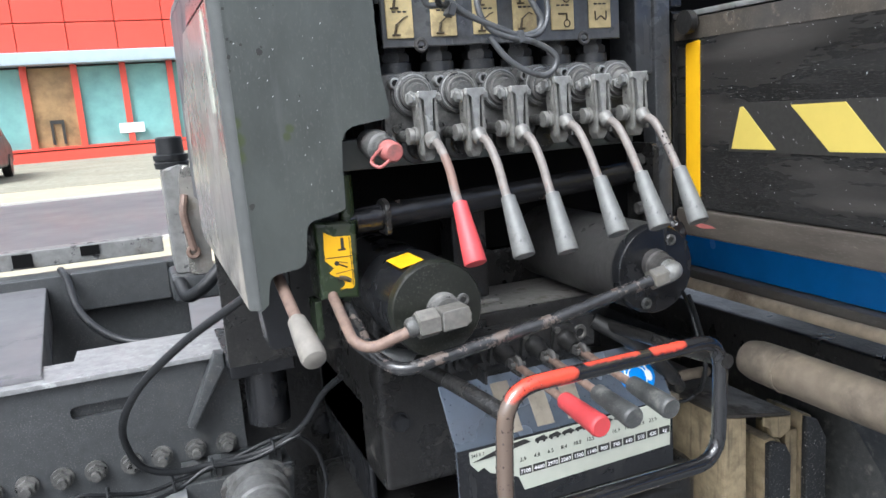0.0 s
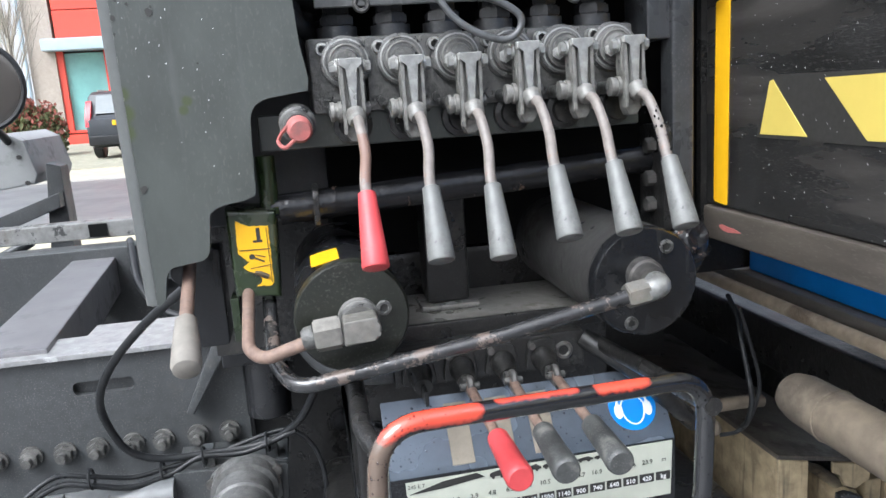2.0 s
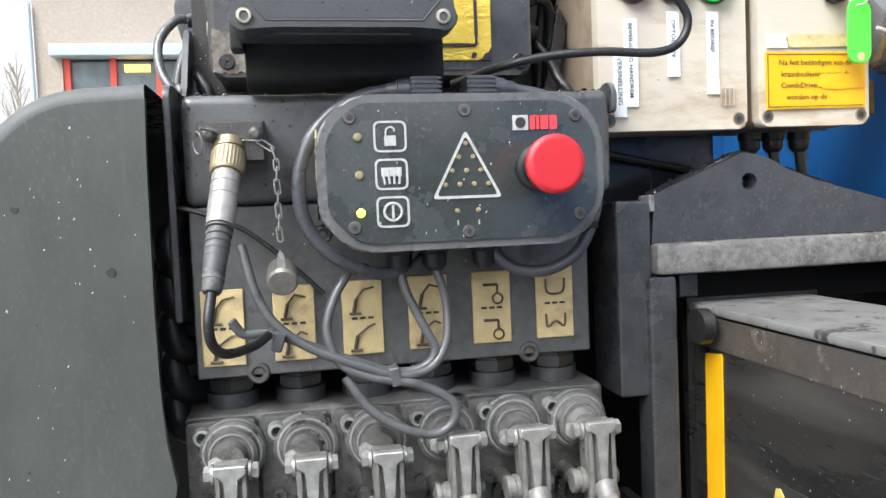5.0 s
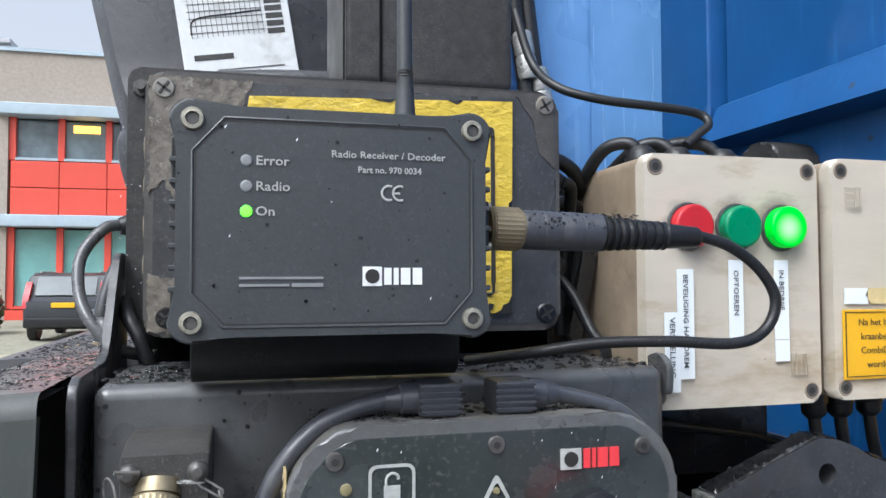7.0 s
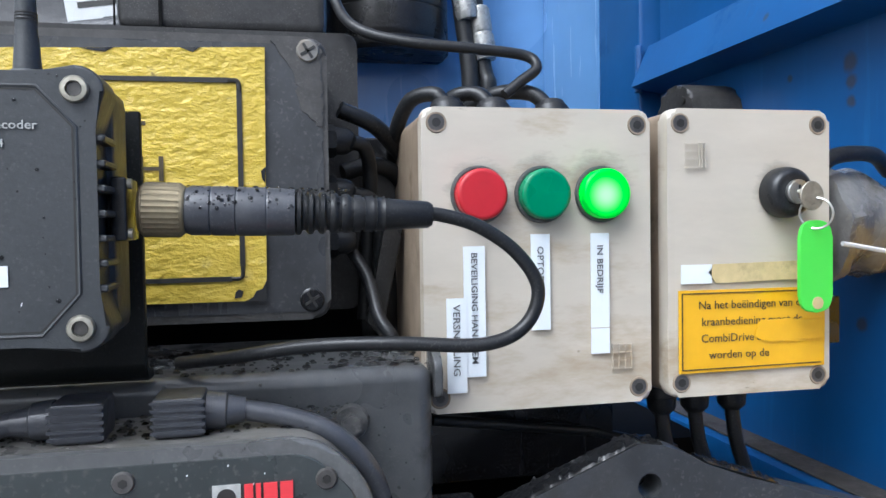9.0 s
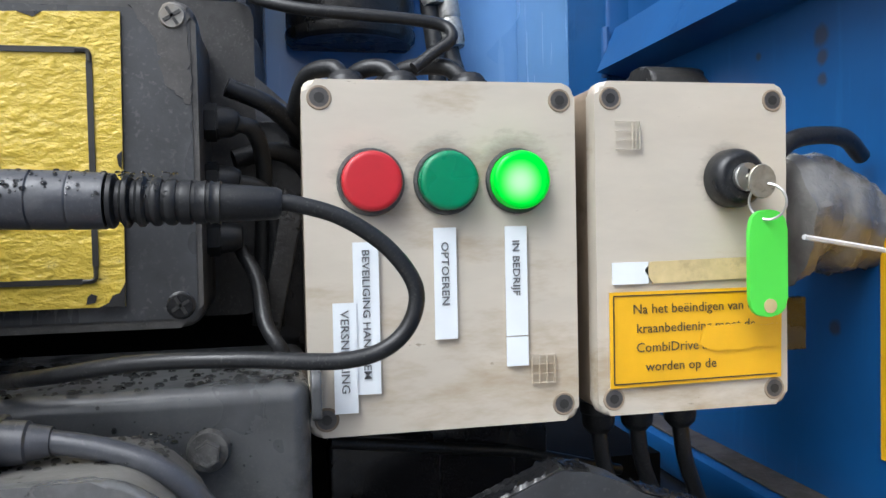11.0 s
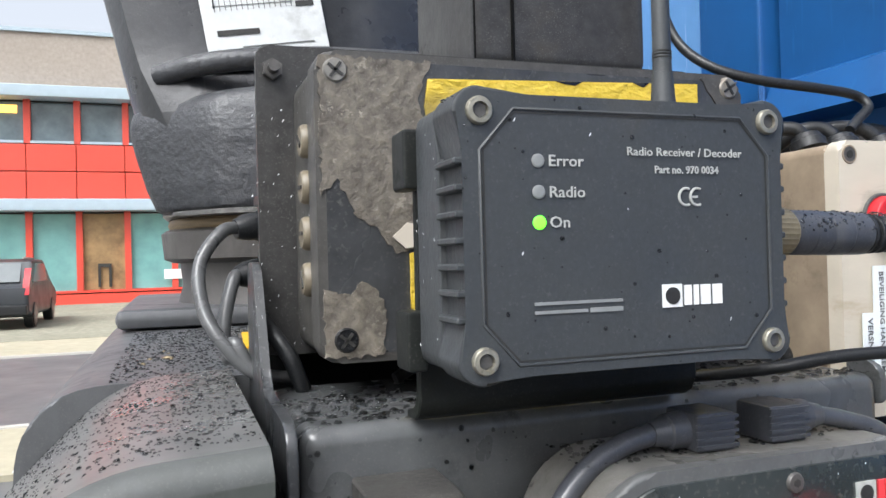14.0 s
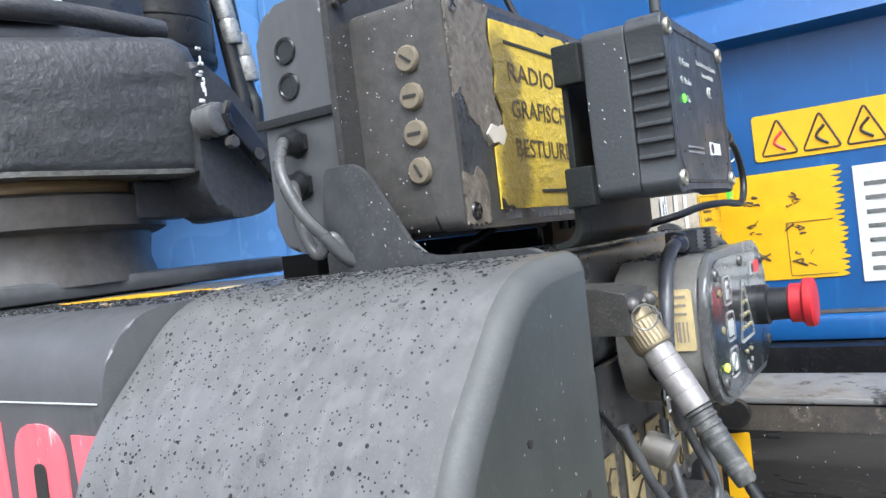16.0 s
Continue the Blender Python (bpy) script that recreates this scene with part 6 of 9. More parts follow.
for x, z, r in ((0.261, 1.467, 3.2), (0.354, 1.480, 3), (0.268, 1.401, 3.2), (0.246, 1.264, 3), (0.302, 1.52, 2.6), (0.27, 1.49, 3), (0.241, 1.438, 1.6), (0.242, 1.412, 1.8), (0.245, 1.410, 1.3), (0.253, 1.407, 1.5), (0.2415, 1.397, 2), (0.2705, 1.4045, 1.1), (0.241, 1.385, 1.2), (0.31, 1.45, 0.9), (0.285, 1.44, 0.8), (0.30, 1.36, 0.9)):
    r *= 0.001
    pts = [(x + r * rnd.uniform(0.55, 1.15) * math.cos(a), z + r * rnd.uniform(0.6, 1.3) * math.sin(a)) for a in [2 * math.pi * k / 9 for k in range(9)]]
    part("paint_chip", B(prism([(0.383 + (p - 0.383) * 0.972, 1.42 + (q - 1.42) * 0.972) for p, q in pts], "y", PY - 0.0006, PY - 0.0001)), M["ink"], cov, "dark chip in the paint")
ml = thing("side_lever", (0.272, 0.86, 1.19), "short dusty lever hanging below the cover", "lever")
part("rod", B(tube(curve([(0.271, 0.90, 1.22), (0.271, 0.868, 1.195), (0.272, 0.83, 1.178), (0.273, 0.80, 1.165)]), 0.0055, 12)), M["rust_rod"], ml)
part("bracket", B(prism(fillet([(0.246, 1.197), (0.291, 1.201), (0.291, 1.108), (0.263, 1.108), (0.256, 1.170), (0.246, 1.174)], 0.005, 3, True), "y", 0.92, 0.96, 0.002)), M["black"], ml)
part("grip", B(lathe((0.2725, 0.808, 1.168), (0.276, 0.757, 1.142), [(0, 0.006), (0.06, 0.0085), (0.5, 0.0105), (0.88, 0.0115), (0.96, 0.010), (1, 0.006)], 20)), M["knob_tan"], ml)
lat = thing("leg_head", (0.25, 1.86, 0.95), "pale dusty stabiliser leg head with a black cap and rusty spring", "stabiliser leg")
part("body", B(prism(fillet([(0.212, 1.03), (0.282, 1.03), (0.282, 1.225), (0.255, 1.262), (0.210, 1.252)], 0.012, 3, True), "y", 1.83, 1.94, 0.006)), M["pale_steel"], lat)
part("cheek", B(prism(fillet([(0.238, 1.03), (0.286, 1.03), (0.286, 1.215), (0.272, 1.252), (0.252, 1.262), (0.240, 1.235)], 0.012, 4, True), "y", 1.80, 1.829, 0.004)), M["side_paint"], lat, "round-topped worn cheek plate")
part("cap", B(lathe((0.235, 1.87, 1.252), (0.235, 1.87, 1.318), [(0, 0.034), (0.18, 0.036), (0.22, 0.033), (0.3, 0.036), (0.42, 0.036), (0.46, 0.028), (0.95, 0.027), (1, 0.024)], 24)), M["plastic"], lat, "stepped black plastic cap")
part("bolt", B(box(0.274, 0.288, 1.79, 1.80, 1.188, 1.208, 0.002)), M["bolt"], lat)
part("spring", B(tube(curve([(0.247, 1.79, 1.20), (0.240, 1.785, 1.165), (0.244, 1.788, 1.13), (0.252, 1.79, 1.085)]), 0.008, 8), ring_round((0.250, 1.79, 1.08), (0, 1, 0), 0.010, 0.005, 16, 6)), M["rust_rod"], lat)
part("foot", B(box(0.200, 0.300, 1.80, 1.95, 0.975, 1.03, 0.008)), M["chassis"], lat)
part("hose_elbow", B(tube(fillet([(0.215, 1.80, 1.02), (0.225, 1.76, 0.99), (0.262, 1.72, 1.02), (0.30, 1.72, 1.06)], 0.02, 4), 0.014, 10)), M["rubber"], lat)

# ---- crossbar, sticker plate and valve block ----
xb = thing("crossbar", (0.54, 0.89, 1.47), "black steel crossbar carrying the radio units", "bracket")
part("bar", B(box(0.3935, 0.690, 0.872, 0.985, 1.515, 1.5885, 0.0075, 4)), M["bar_sheen"], xb)
part("bolt", B(lathe((0.651, 0.8722, 1.5648), (0.651, 0.8685, 1.5648), [(0, 0.0085), (0.5, 0.0082), (1, 0.0075)], 20), hexa((0.651, 0.8685, 1.5648), (0, -1, 0), 0.0088, 0.005)), M["dusty"], xb)
part("end_lug", B(prism(fillet([(0.872, 1.572), (0.90, 1.572), (0.90, 1.589), (0.885, 1.596), (0.872, 1.590)], 0.005, 3, True), "x", 0.6905, 0.6945, 0.001)), M["bar_sheen"], xb)
part("end_plate", B(prism(fillet([(1.003, 1.50), (0.857, 1.44), (0.857, 1.588), (0.864, 1.5935), (0.926, 1.5945), (0.938, 1.599), (0.9655, 1.645), (0.974, 1.654), (0.999, 1.654), (1.003, 1.62)], 0.006, 3, True), "x", 0.3862, 0.3906, 0.001)), M["gusset"], xb, "bent end plate with an upright tab")
part("face_sheet", B(box(0.396, 0.668, 0.871, 0.875, 1.402, 1.5145, 0.001, 1)), M["face_paint"], xb)

for x in (0.622, 0.435):
    part("lug", B(ring_round((x, 0.871, 1.404), (0, 1, 0), 0.0055, 0.0022, 16, 6), box(x - 0.006, x + 0.006, 0.872, 0.876, 1.405, 1.42)), M["bolt"], xb)

def pictogram(x, z, kind, top):
    """A small crane drawing out of thin bars."""
    s = []
    y = 0.8672
    def seg(x0, z0, x1, z1, w=0.0007):
        s.append(tube([(x + x0, y, z + z0), (x + x1, y, z + z1)], w, 5))
    if kind < 4:
        seg(-0.006, -0.008, -0.004, 0.001, 0.0013); seg(-0.004, 0.001, 0.001 if top else 0.004, 0.007); seg(0.001 if top else 0.004, 0.007, 0.008, 0.005 if kind % 2 else 0.0085)
        seg(-0.009, -0.009, -0.001, -0.009, 0.001)
    elif kind == 4:
        seg(-0.006, 0.004, 0.004, 0.004, 0.0010); seg(0.004, 0.004, 0.004, -0.002, 0.0009); s.append(ring_round((x + 0.004, y, z - 0.006), (0, 1, 0), 0.0036, 0.0007, 14, 5))
    else:
        s.append(tube(curve([(x - 0.007, y, z + 0.005), (x - 0.006, y, z - 0.004), (x, y, z - 0.006 if top else z), (x + 0.006, y, z - 0.004), (x + 0.007, y, z + 0.005)], 4), 0.0008, 5))
    return s

for i, x in enumerate((0.414, 0.460, 0.5055, 0.5505, 0.5955, 0.6415)):
    zc = 1.4355 + 0.0006 * i
    d = thing("function_sticker", (x, 0.868, zc - 0.025), "worn ochre sticker with crane function drawings", "sticker", group="function stickers above the valve")
    part("film", B(box(x - 0.0137, x + 0.0137, 0.8685, 0.8705, zc - 0.0252, zc + 0.0252, 0.0006, 1)), M["ochre"], d)
    part("drawing", B(*pictogram(x, zc + 0.012, i, True)), M["faded_ink"], d)
    part("drawing", B(*pictogram(x, zc - 0.013, i, False)), M["faded_ink"], d)
    for k in (-1, 0, 1):
        part("bar", B(box(x - 0.002 + 0.0055 * k, x + 0.0018 + 0.0055 * k, 0.8679, 0.8685, zc - 0.0012, zc + 0.0004)), M["ink"], d)

vb = thing("control_valve", (0.53, 0.9, 1.29), "dusty cast-iron crane control valve of six sections", "valve")
VX = [0.3985 + 0.0467 * i for i in range(6)]
part("manifold", B(box(0.386, 0.676, 0.869, 0.93, 1.318, 1.378, 0.004)), M["dusty"], vb)
part("lower_plate", B(box(0.34, 0.68, 0.868, 0.885, 1.288, 1.318, 0.002)), M["grey_plate"], vb)
for i, x in enumerate(VX):
    s = part("section", B(prism(fillet([(x - 0.011, 1.316), (x + 0.0335, 1.316), (x + 0.0335, 1.3765), (x - 0.011, 1.3765)], 0.004, 3, True), "y", 0.8605, 0.8695, 0.0015)), M["dusty"], vb)
    cx, cz = x + 0.0185, 1.357
    part("boss", B(lathe((cx, 0.861, cz), (cx, 0.838, cz), [(0, 0.0215), (0.12, 0.0215), (0.16, 0.0195), (0.24, 0.0195), (0.28, 0.0205), (0.36, 0.0205), (0.40, 0.0165), (0.60, 0.0160), (0.64, 0.0105), (1, 0.0085)], 28)), M["dusty"], s)
    part("boss_ring", B(ring_round((cx, 0.8530, cz), (0, 1, 0), 0.0180, 0.0012, 24, 6)), M["fork"], s)
    part("boss_ring", B(ring_round((cx, 0.8468, cz), (0, 1, 0), 0.0135, 0.0011, 24, 6)), M["cast_zinc"], s)
    part("spindle_nut", B(hexa((cx - 0.0065, 0.846, cz - 0.003), (-0.3, -1, 0), 0.010, 0.009), cyl((cx - 0.009, 0.839, cz - 0.003), (cx - 0.0105, 0.834, cz - 0.003), 0.0032, n=10)), M["fork"], s)
    part("lower_boss", B(lathe((cx + 0.002, 0.868, 1.306), (cx + 0.002, 0.852, 1.306), [(0, 0.0165), (0.5, 0.0165), (0.6, 0.012), (1, 0.0115)], 22)), M["black_dirty"], s)
    bb = part("cap_screw", B(lathe((x, 0.861, 1.368), (x, 0.8525, 1.368), [(0, 0.0058), (0.85, 0.0058), (0.97, 0.0052), (1, 0.0034), (0.4, 0.0031)], 16)), M["fork"], s)
    part("socket", B(hexa((x, 0.8575, 1.368), (0, -1, 0), 0.0052, 0.0004)), M["ink"], bb)
    part("cap_screw", B(lathe((x, 0.861, 1.3245), (x, 0.8555, 1.3245), [(0, 0.0042), (0.9, 0.0042), (0.92, 0.0025), (0.5, 0.0023)], 14)), M["dusty"], s)
    part("union", B(cyl((cx - 0.002, 0.90, 1.378), (cx - 0.002, 0.90, 1.388), 0.0175, n=24), hexa((cx - 0.002, 0.90, 1.388), (0, 0, 1), 0.028, 0.010), hexa((cx - 0.002, 0.90, 1.398), (0, 0, 1), 0.022, 0.010), cyl((cx - 0.002, 0.90, 1.404), (cx - 0.002, 0.93, 1.44), 0.008)), M["gusset"], s)

def valve_lever(x, grip, dx):
    """Fork, bent rod and grip, hanging down and forward from the valve."""
    t = thing("control_lever", (x, 0.84, 1.36), "bent zinc control lever with a %s grip" % ("red" if grip == "knob_red" else "grey"), "lever", group="upper control levers")
    yo = 0.826
    part("fork", B(prism(fillet([(x - 0.0095, 1.3585), (x + 0.0095, 1.3585), (x + 0.0095, 1.3528), (x + 0.0036, 1.3510), (x + 0.0026, 1.318), (x - 0.0026, 1.318), (x - 0.0036, 1.3510), (x - 0.0095, 1.3528)], 0.001, 2, True), "y", yo - 0.0068, yo - 0.0005, 0.0007, 1)), M["fork"], t, "bright T-shaped face of the fork")
    part("fork_body", B(prism(fillet([(x - 0.0102, 1.3575), (x + 0.0102, 1.3575), (x + 0.0092, 1.330), (x + 0.0072, 1.300), (x + 0.0035, 1.293), (x - 0.0045, 1.293), (x - 0.0072, 1.300), (x - 0.0092, 1.330)], 0.0015, 2, True), "y", yo - 0.0004, yo + 0.012, 0.001, 1)), M["cast_zinc"], t)
    for s in (-1, 1):
        part("cheek", B(prism([(yo - 0.0045, 1.3525), (yo - 0.0005, 1.3525), (yo - 0.0005, 1.300), (yo - 0.006, 1.300), (yo - 0.0055, 1.328)], "x", x + s * 0.0078 - 0.0013, x + s * 0.0078 + 0.0013)), M["cast_zinc"], t)
        part("pivot_bolt", B(cyl((x + s * 0.0103, yo + 0.005, 1.3515), (x + s * 0.0122, yo + 0.005, 1.3515), 0.0062, n=16), hexa((x + s * 0.0122, yo + 0.005, 1.3515), (s, 0, 0), 0.0092, 0.0042)), M["fork"], t)
    part("bush", B(lathe((x - 0.0093, yo + 0.007, 1.3175), (x - 0.0185, yo + 0.007, 1.3175), [(0, 0.0085), (0.3, 0.0085), (0.34, 0.0072), (0.6, 0.0072), (0.64, 0.0082), (0.95, 0.0078), (1, 0.006)], 18)), M["cast_zinc"], t)
    part("bush", B(cyl((x + 0.009, yo + 0.007, 1.319), (x + 0.0138, yo + 0.007, 1.319), 0.0058, n=14)), M["dusty"], t)
    part("link", B(cyl((x - 0.014, yo + 0.01, 1.3175), (x - 0.014, 0.862, 1.3175), 0.0055, n=14)), M["dusty"], t)
    part("collar", B(lathe((x + 0.001, yo - 0.004, 1.3165), (x + 0.0012, yo - 0.0125, 1.3085), [(0, 0.0074), (0.25, 0.0078), (0.8, 0.0074), (1, 0.0056)], 20)), M["cast_zinc"], t)
    part("rod", B(tube(curve([(x + 0.001, yo, 1.309), (x + 0.0015, yo - 0.016, 1.3105), (x + 0.002 + dx * 0.05, yo - 0.028, 1.303), (x + 0.003 + dx * 0.25, yo - 0.041, 1.286), (x + dx * 0.6, yo - 0.058, 1.268), (x + dx, yo - 0.069, 1.252)], 7), 0.0042, 12)), M["rod"], t)
    g0, g1 = Vector((x + dx * 0.93, yo - 0.066, 1.260)), Vector((x + dx * 1.1, yo - 0.093, 1.209))
    part("grip", B(lathe(g0, g1, [(0, 0.0056), (0.012, 0.0066), (0.3, 0.0076), (0.7, 0.0092), (0.965, 0.0101), (0.99, 0.0097), (1, 0.0088)], 22)), M[grip], t)

    return t

first = valve_lever(0.418, "knob_red", -0.001)
grey = valve_lever(0.4665, "knob_grey", -0.002)
for x in (0.5140, 0.5625, 0.6090, 0.6545):
    t = copy_thing(grey, pose(x, 0.84, 1.36 + (0.005 if x > 0.55 else 0), (-1.5 if x > 0.53 else 2.0), 0, 0))

def clots(bm):
    """Black specks of grease down the lever's rod and the top of its grip."""
    r = random.Random(31)
    for k in range(80):
        u = r.random() ** 0.8
        c = Vector((0.6545 - 0.002 * u, 0.826 - 0.033 - 0.050 * u, 1.306 - 0.068 * u)) + Vector((r.gauss(0, 0.0035), r.uniform(-0.008, -0.003), r.gauss(0, 0.003)))
        t = bmesh.new()
        bmesh.ops.create_icosphere(t, subdivisions=1, radius=r.uniform(0.0004, 0.0010))
        add(bm, t, Matrix.Translation(c) @ Matrix.Diagonal((1, 0.6, r.uniform(0.8, 1.8), 1)))
solo("grease_clots", B(clots), M["black_gloss"], "black grease specks on the end lever", "grease", kind="stuff")

plug = thing("test_port_plug", (0.374, 0.83, 1.30), "grey hydraulic test port with a red dust cap", "plug")
part("body", B(lathe((0.372, 0.868, 1.315), (0.3735, 0.815, 1.308), [(0, 0.012), (0.3, 0.013), (0.35, 0.0145), (0.75, 0.0145), (0.8, 0.012), (1, 0.011)], 22)), M["dusty"], plug)
part("cap", B(lathe((0.3735, 0.815, 1.308), (0.3745, 0.799, 1.306), [(0, 0.0098), (0.85, 0.0094), (1, 0.0075)], 20)), M["dull_red"], plug, "faded red dust cap")
part("strap", B(tube(curve([(0.370, 0.80, 1.300), (0.362, 0.806, 1.294), (0.357, 0.815, 1.299), (0.364, 0.808, 1.309), (0.374, 0.80, 1.312)]), 0.0016, 6)), M["dull_red"], plug)

# ---- space below the valve ----
yb = thing("warning_box", (0.33, 0.87, 1.17), "dark green steel box with a yellow warning sticker", "box")
part("body", B(prism([(0.3075, 1.1690), (0.3450, 1.1655), (0.3480, 1.2405), (0.3065, 1.2445)], "y", 0.852, 0.90, 0.0045, 3)), M["green_box"], yb)
rnd = random.Random(5)
part("sticker", B(prism(ragged([(0.3142, 1.2345), (0.3245, 1.2291), (0.3401, 1.2285), (0.3402, 1.1797), (0.3381, 1.1774), (0.3258, 1.1778), (0.3305, 1.1812), (0.3301, 1.1852), (0.3206, 1.1915), (0.3164, 1.1953), (0.3224, 1.1990), (0.3137, 1.2067), (0.3135, 1.2200)], 0.002, 0.0005, 6), "y", 0.8508, 0.852)), M["yellow_flat"], yb, "torn yellow sticker")
part("drawing", B(box(0.3268, 0.3345, 0.8502, 0.8508, 1.2153, 1.2172), box(0.3300, 0.3330, 0.8502, 0.8508, 1.2172, 1.2275), tube([(0.3150, 0.8505, 1.2095), (0.3398, 0.8505, 1.2090)], 0.0005, 4), tube([(0.3225, 0.8505, 1.1935), (0.3395, 0.8505, 1.1955)], 0.0004, 4), tube([(0.3385, 0.8505, 1.2270), (0.3388, 0.8505, 1.1800)], 0.0004, 4)), M["ink"], yb)
part("drawing", B(lathe((0.3245, 0.8507, 1.2035), (0.3245, 0.8500, 1.2035), [(0, 0.0024), (1, 0.0020)], 12), tube([(0.3255, 0.8505, 1.2030), (0.3345, 0.8505, 1.1985)], 0.0008, 5), tube([(0.3265, 0.8505, 1.2050), (0.3355, 0.8505, 1.2025)], 0.0004, 5)), M["ink"], yb)
part("drawing", B(tube(curve([(0.3255, 0.8505, 1.1895), (0.3305, 0.8505, 1.1885), (0.3365, 0.8505, 1.1850)]), 0.0022, 6), tube([(0.3225, 0.8505, 1.1905), (0.3345, 0.8505, 1.1840)], 0.0006, 5)), M["faded_ink"], yb)
for x in (0.3050, 0.3338):
    part("leg", B(box(x - 0.0035, x + 0.0035, 0.862, 0.89, 1.128, 1.1665, 0.001)), M["green_box"], yb)
part("stub", B(cyl((0.343, 0.868, 1.238), (0.343, 0.868, 1.285), 0.008, n=16), cyl((0.343, 0.868, 1.236), (0.343, 0.868, 1.242), 0.011, n=16)), M["green_box"], yb)

ct = thing("cross_tube", (0.53, 0.875, 1.23), "black cross tube with clamp flanges", "tube")
part("tube", B(cyl((0.35, 0.872, 1.238), (0.70, 0.895, 1.252), 0.0135, n=24)), M["black_gloss"], ct)
part("flange", B(prism(fillet([(0.855, 1.222), (0.888, 1.222), (0.888, 1.252), (0.870, 1.259), (0.855, 1.252)], 0.006, 3, True), "x", 0.3795, 0.3845, 0.001)), M["black_dirty"], ct)
part("arm", B(tube([(0.343, 0.868, 1.240), (0.38, 0.873, 1.241)], 0.009, 12)), M["black_gloss"], ct)
def grease(bm):
    """A clotted lump of grease and grit."""
    t = bmesh.new()
    bmesh.ops.create_icosphere(t, subdivisions=4, radius=1.0)
    for v in t.verts:
        p = v.co.copy()
        k = 1 + 0.25 * noise.noise(p * 2.2) + 0.18 * noise.noise(p * 6) + 0.10 * noise.noise(p * 14)
        v.co = Vector((0.732, 0.872, 1.168)) + Vector((p.x * 0.019, p.y * 0.014, p.z * 0.027)) * k
    add(bm, t)
part("grease_lump", B(grease), M["black_gloss"], ct, "clotted black grease")
part("end_plate", B(prism(fillet([(0.86, 1.185), (0.91, 1.185), (0.91, 1.285), (0.86, 1.285)], 0.008, 3, True), "x", 0.700, 0.708)), M["black_dirty"], ct)
for z in (1.266, 1.235, 1.21):
    part("bolt", B(hexa((0.700, 0.880, z), (-1, 0, 0), 0.013, 0.009)), M["bolt"], ct)
post = solo("square_post", B(box(0.486, 0.530, 0.95, 0.99, 1.1165, 1.235, 0.004)), M["black_dirty"], "dusty black square steel post", "post")
shelf = thing("inner_shelf", (0.545, 0.96, 1.095), "dusty black shelf inside the crane base", "shelf")
part("plate", B(box(0.43, 0.66, 0.9025, 1.02, 1.100, 1.110, 0.002)), M["scuffed"], shelf)
part("front_lip", B(box(0.43, 0.66, 0.895, 0.902, 1.093, 1.113, 0.002)), M["black_dirty"], shelf)
part("post_foot", B(box(0.478, 0.538, 0.942, 0.998, 1.1102, 1.116, 0.002)), M["scuffed"], shelf)

def accumulator(name_label, cx, cz, y0, length, r, elbow_dx):
    t = thing("filter_cylinder", (cx, y0 + length / 2, cz - r), name_label, "cylinder", group="pair of horizontal cylinders")
    part("barrel", B(lathe((cx, y0 + 0.012, cz), (cx, y0 + length, cz), [(0, r * 0.97), (0.01, r), (0.3, r), (0.31, r * 0.985), (0.99, r * 0.985), (1, r * 0.9)], 48)), M["black" if elbow_dx < 0 else "rb_black"], t)
    lid = part("lid", B(lathe((cx, y0 + 0.012, cz), (cx, y0, cz), [(0, r * 1.0), (0.75, r * 1.0), (1, r * 0.96)], 48)), M["lid_green" if elbow_dx < 0 else "black"], t)
    for ax, az in ((0.55, 0.12) if elbow_dx < 0 else (0.38, 0.62), (-0.30, -0.72) if elbow_dx > 0 else (-0.62, -0.35)):
        part("socket_screw", B(lathe((cx + r * ax, y0, cz + r * az), (cx + r * ax, y0 - 0.003, cz + r * az), [(0, 0.0060), (0.8, 0.0060), (0.95, 0.0055), (1, 0.0036), (0.3, 0.0033)], 18)), M["dusty"], lid)
        part("socket", B(hexa((cx + r * ax, y0 - 0.0008, cz + r * az), (0, -1, 0), 0.0056, 0.0004)), M["ink"], lid)
    return t, lid

accL, lidL = accumulator("short black filter cylinder with green-grey lid and yellow sticker", 0.400, 1.1595, 0.787, 0.20, 0.0455, -1)
part("sticker", B(*[prism([(0.370, 0.802), (0.393, 0.802), (0.393, 0.845), (0.370, 0.845)], "z", 1.2005, 1.2015, m=Matrix.Translation((0.400, 0, 1.1595)) @ Matrix.Rotation(radians(-12), 4, "Y") @ Matrix.Translation((-0.389, 0, -1.1555)))]), M["yellow_flat"], accL, "small yellow warning sticker")
part("collar", B(lathe((0.4045, 0.788, 1.159), (0.4045, 0.772, 1.158), [(0, 0.0165), (0.35, 0.0165), (0.4, 0.015), (1, 0.0142)], 26)), M["dusty"], accL)
part("elbow", B(prism(fillet([(0.3905, 1.147), (0.4165, 1.1505), (0.4195, 1.158), (0.4165, 1.1685), (0.3905, 1.1665)], 0.003, 3, True), "y", 0.752, 0.775, 0.002)), M["dull_steel"], accL, "zinc elbow fitting")
part("nut", B(hexa((0.3895, 0.764, 1.1565), (-1, 0, -0.08), 0.0225, 0.0205)), M["dull_steel"], accL, "hexagon union nut")
part("ferrule", B(lathe((0.369, 0.764, 1.155), (0.360, 0.764, 1.1535), [(0, 0.009), (0.6, 0.009), (1, 0.0065)], 16)), M["dusty"], accL)
accR, lidR = accumulator("black filter cylinder with an elbow fitting", 0.648, 1.1595, 0.790, 0.24, 0.0475, 1)
part("collar", B(lathe((0.645, 0.791, 1.167), (0.644, 0.768, 1.165), [(0, 0.0155), (0.4, 0.0155), (0.45, 0.0135), (1, 0.0125)], 24)), M["bolt"], accR)
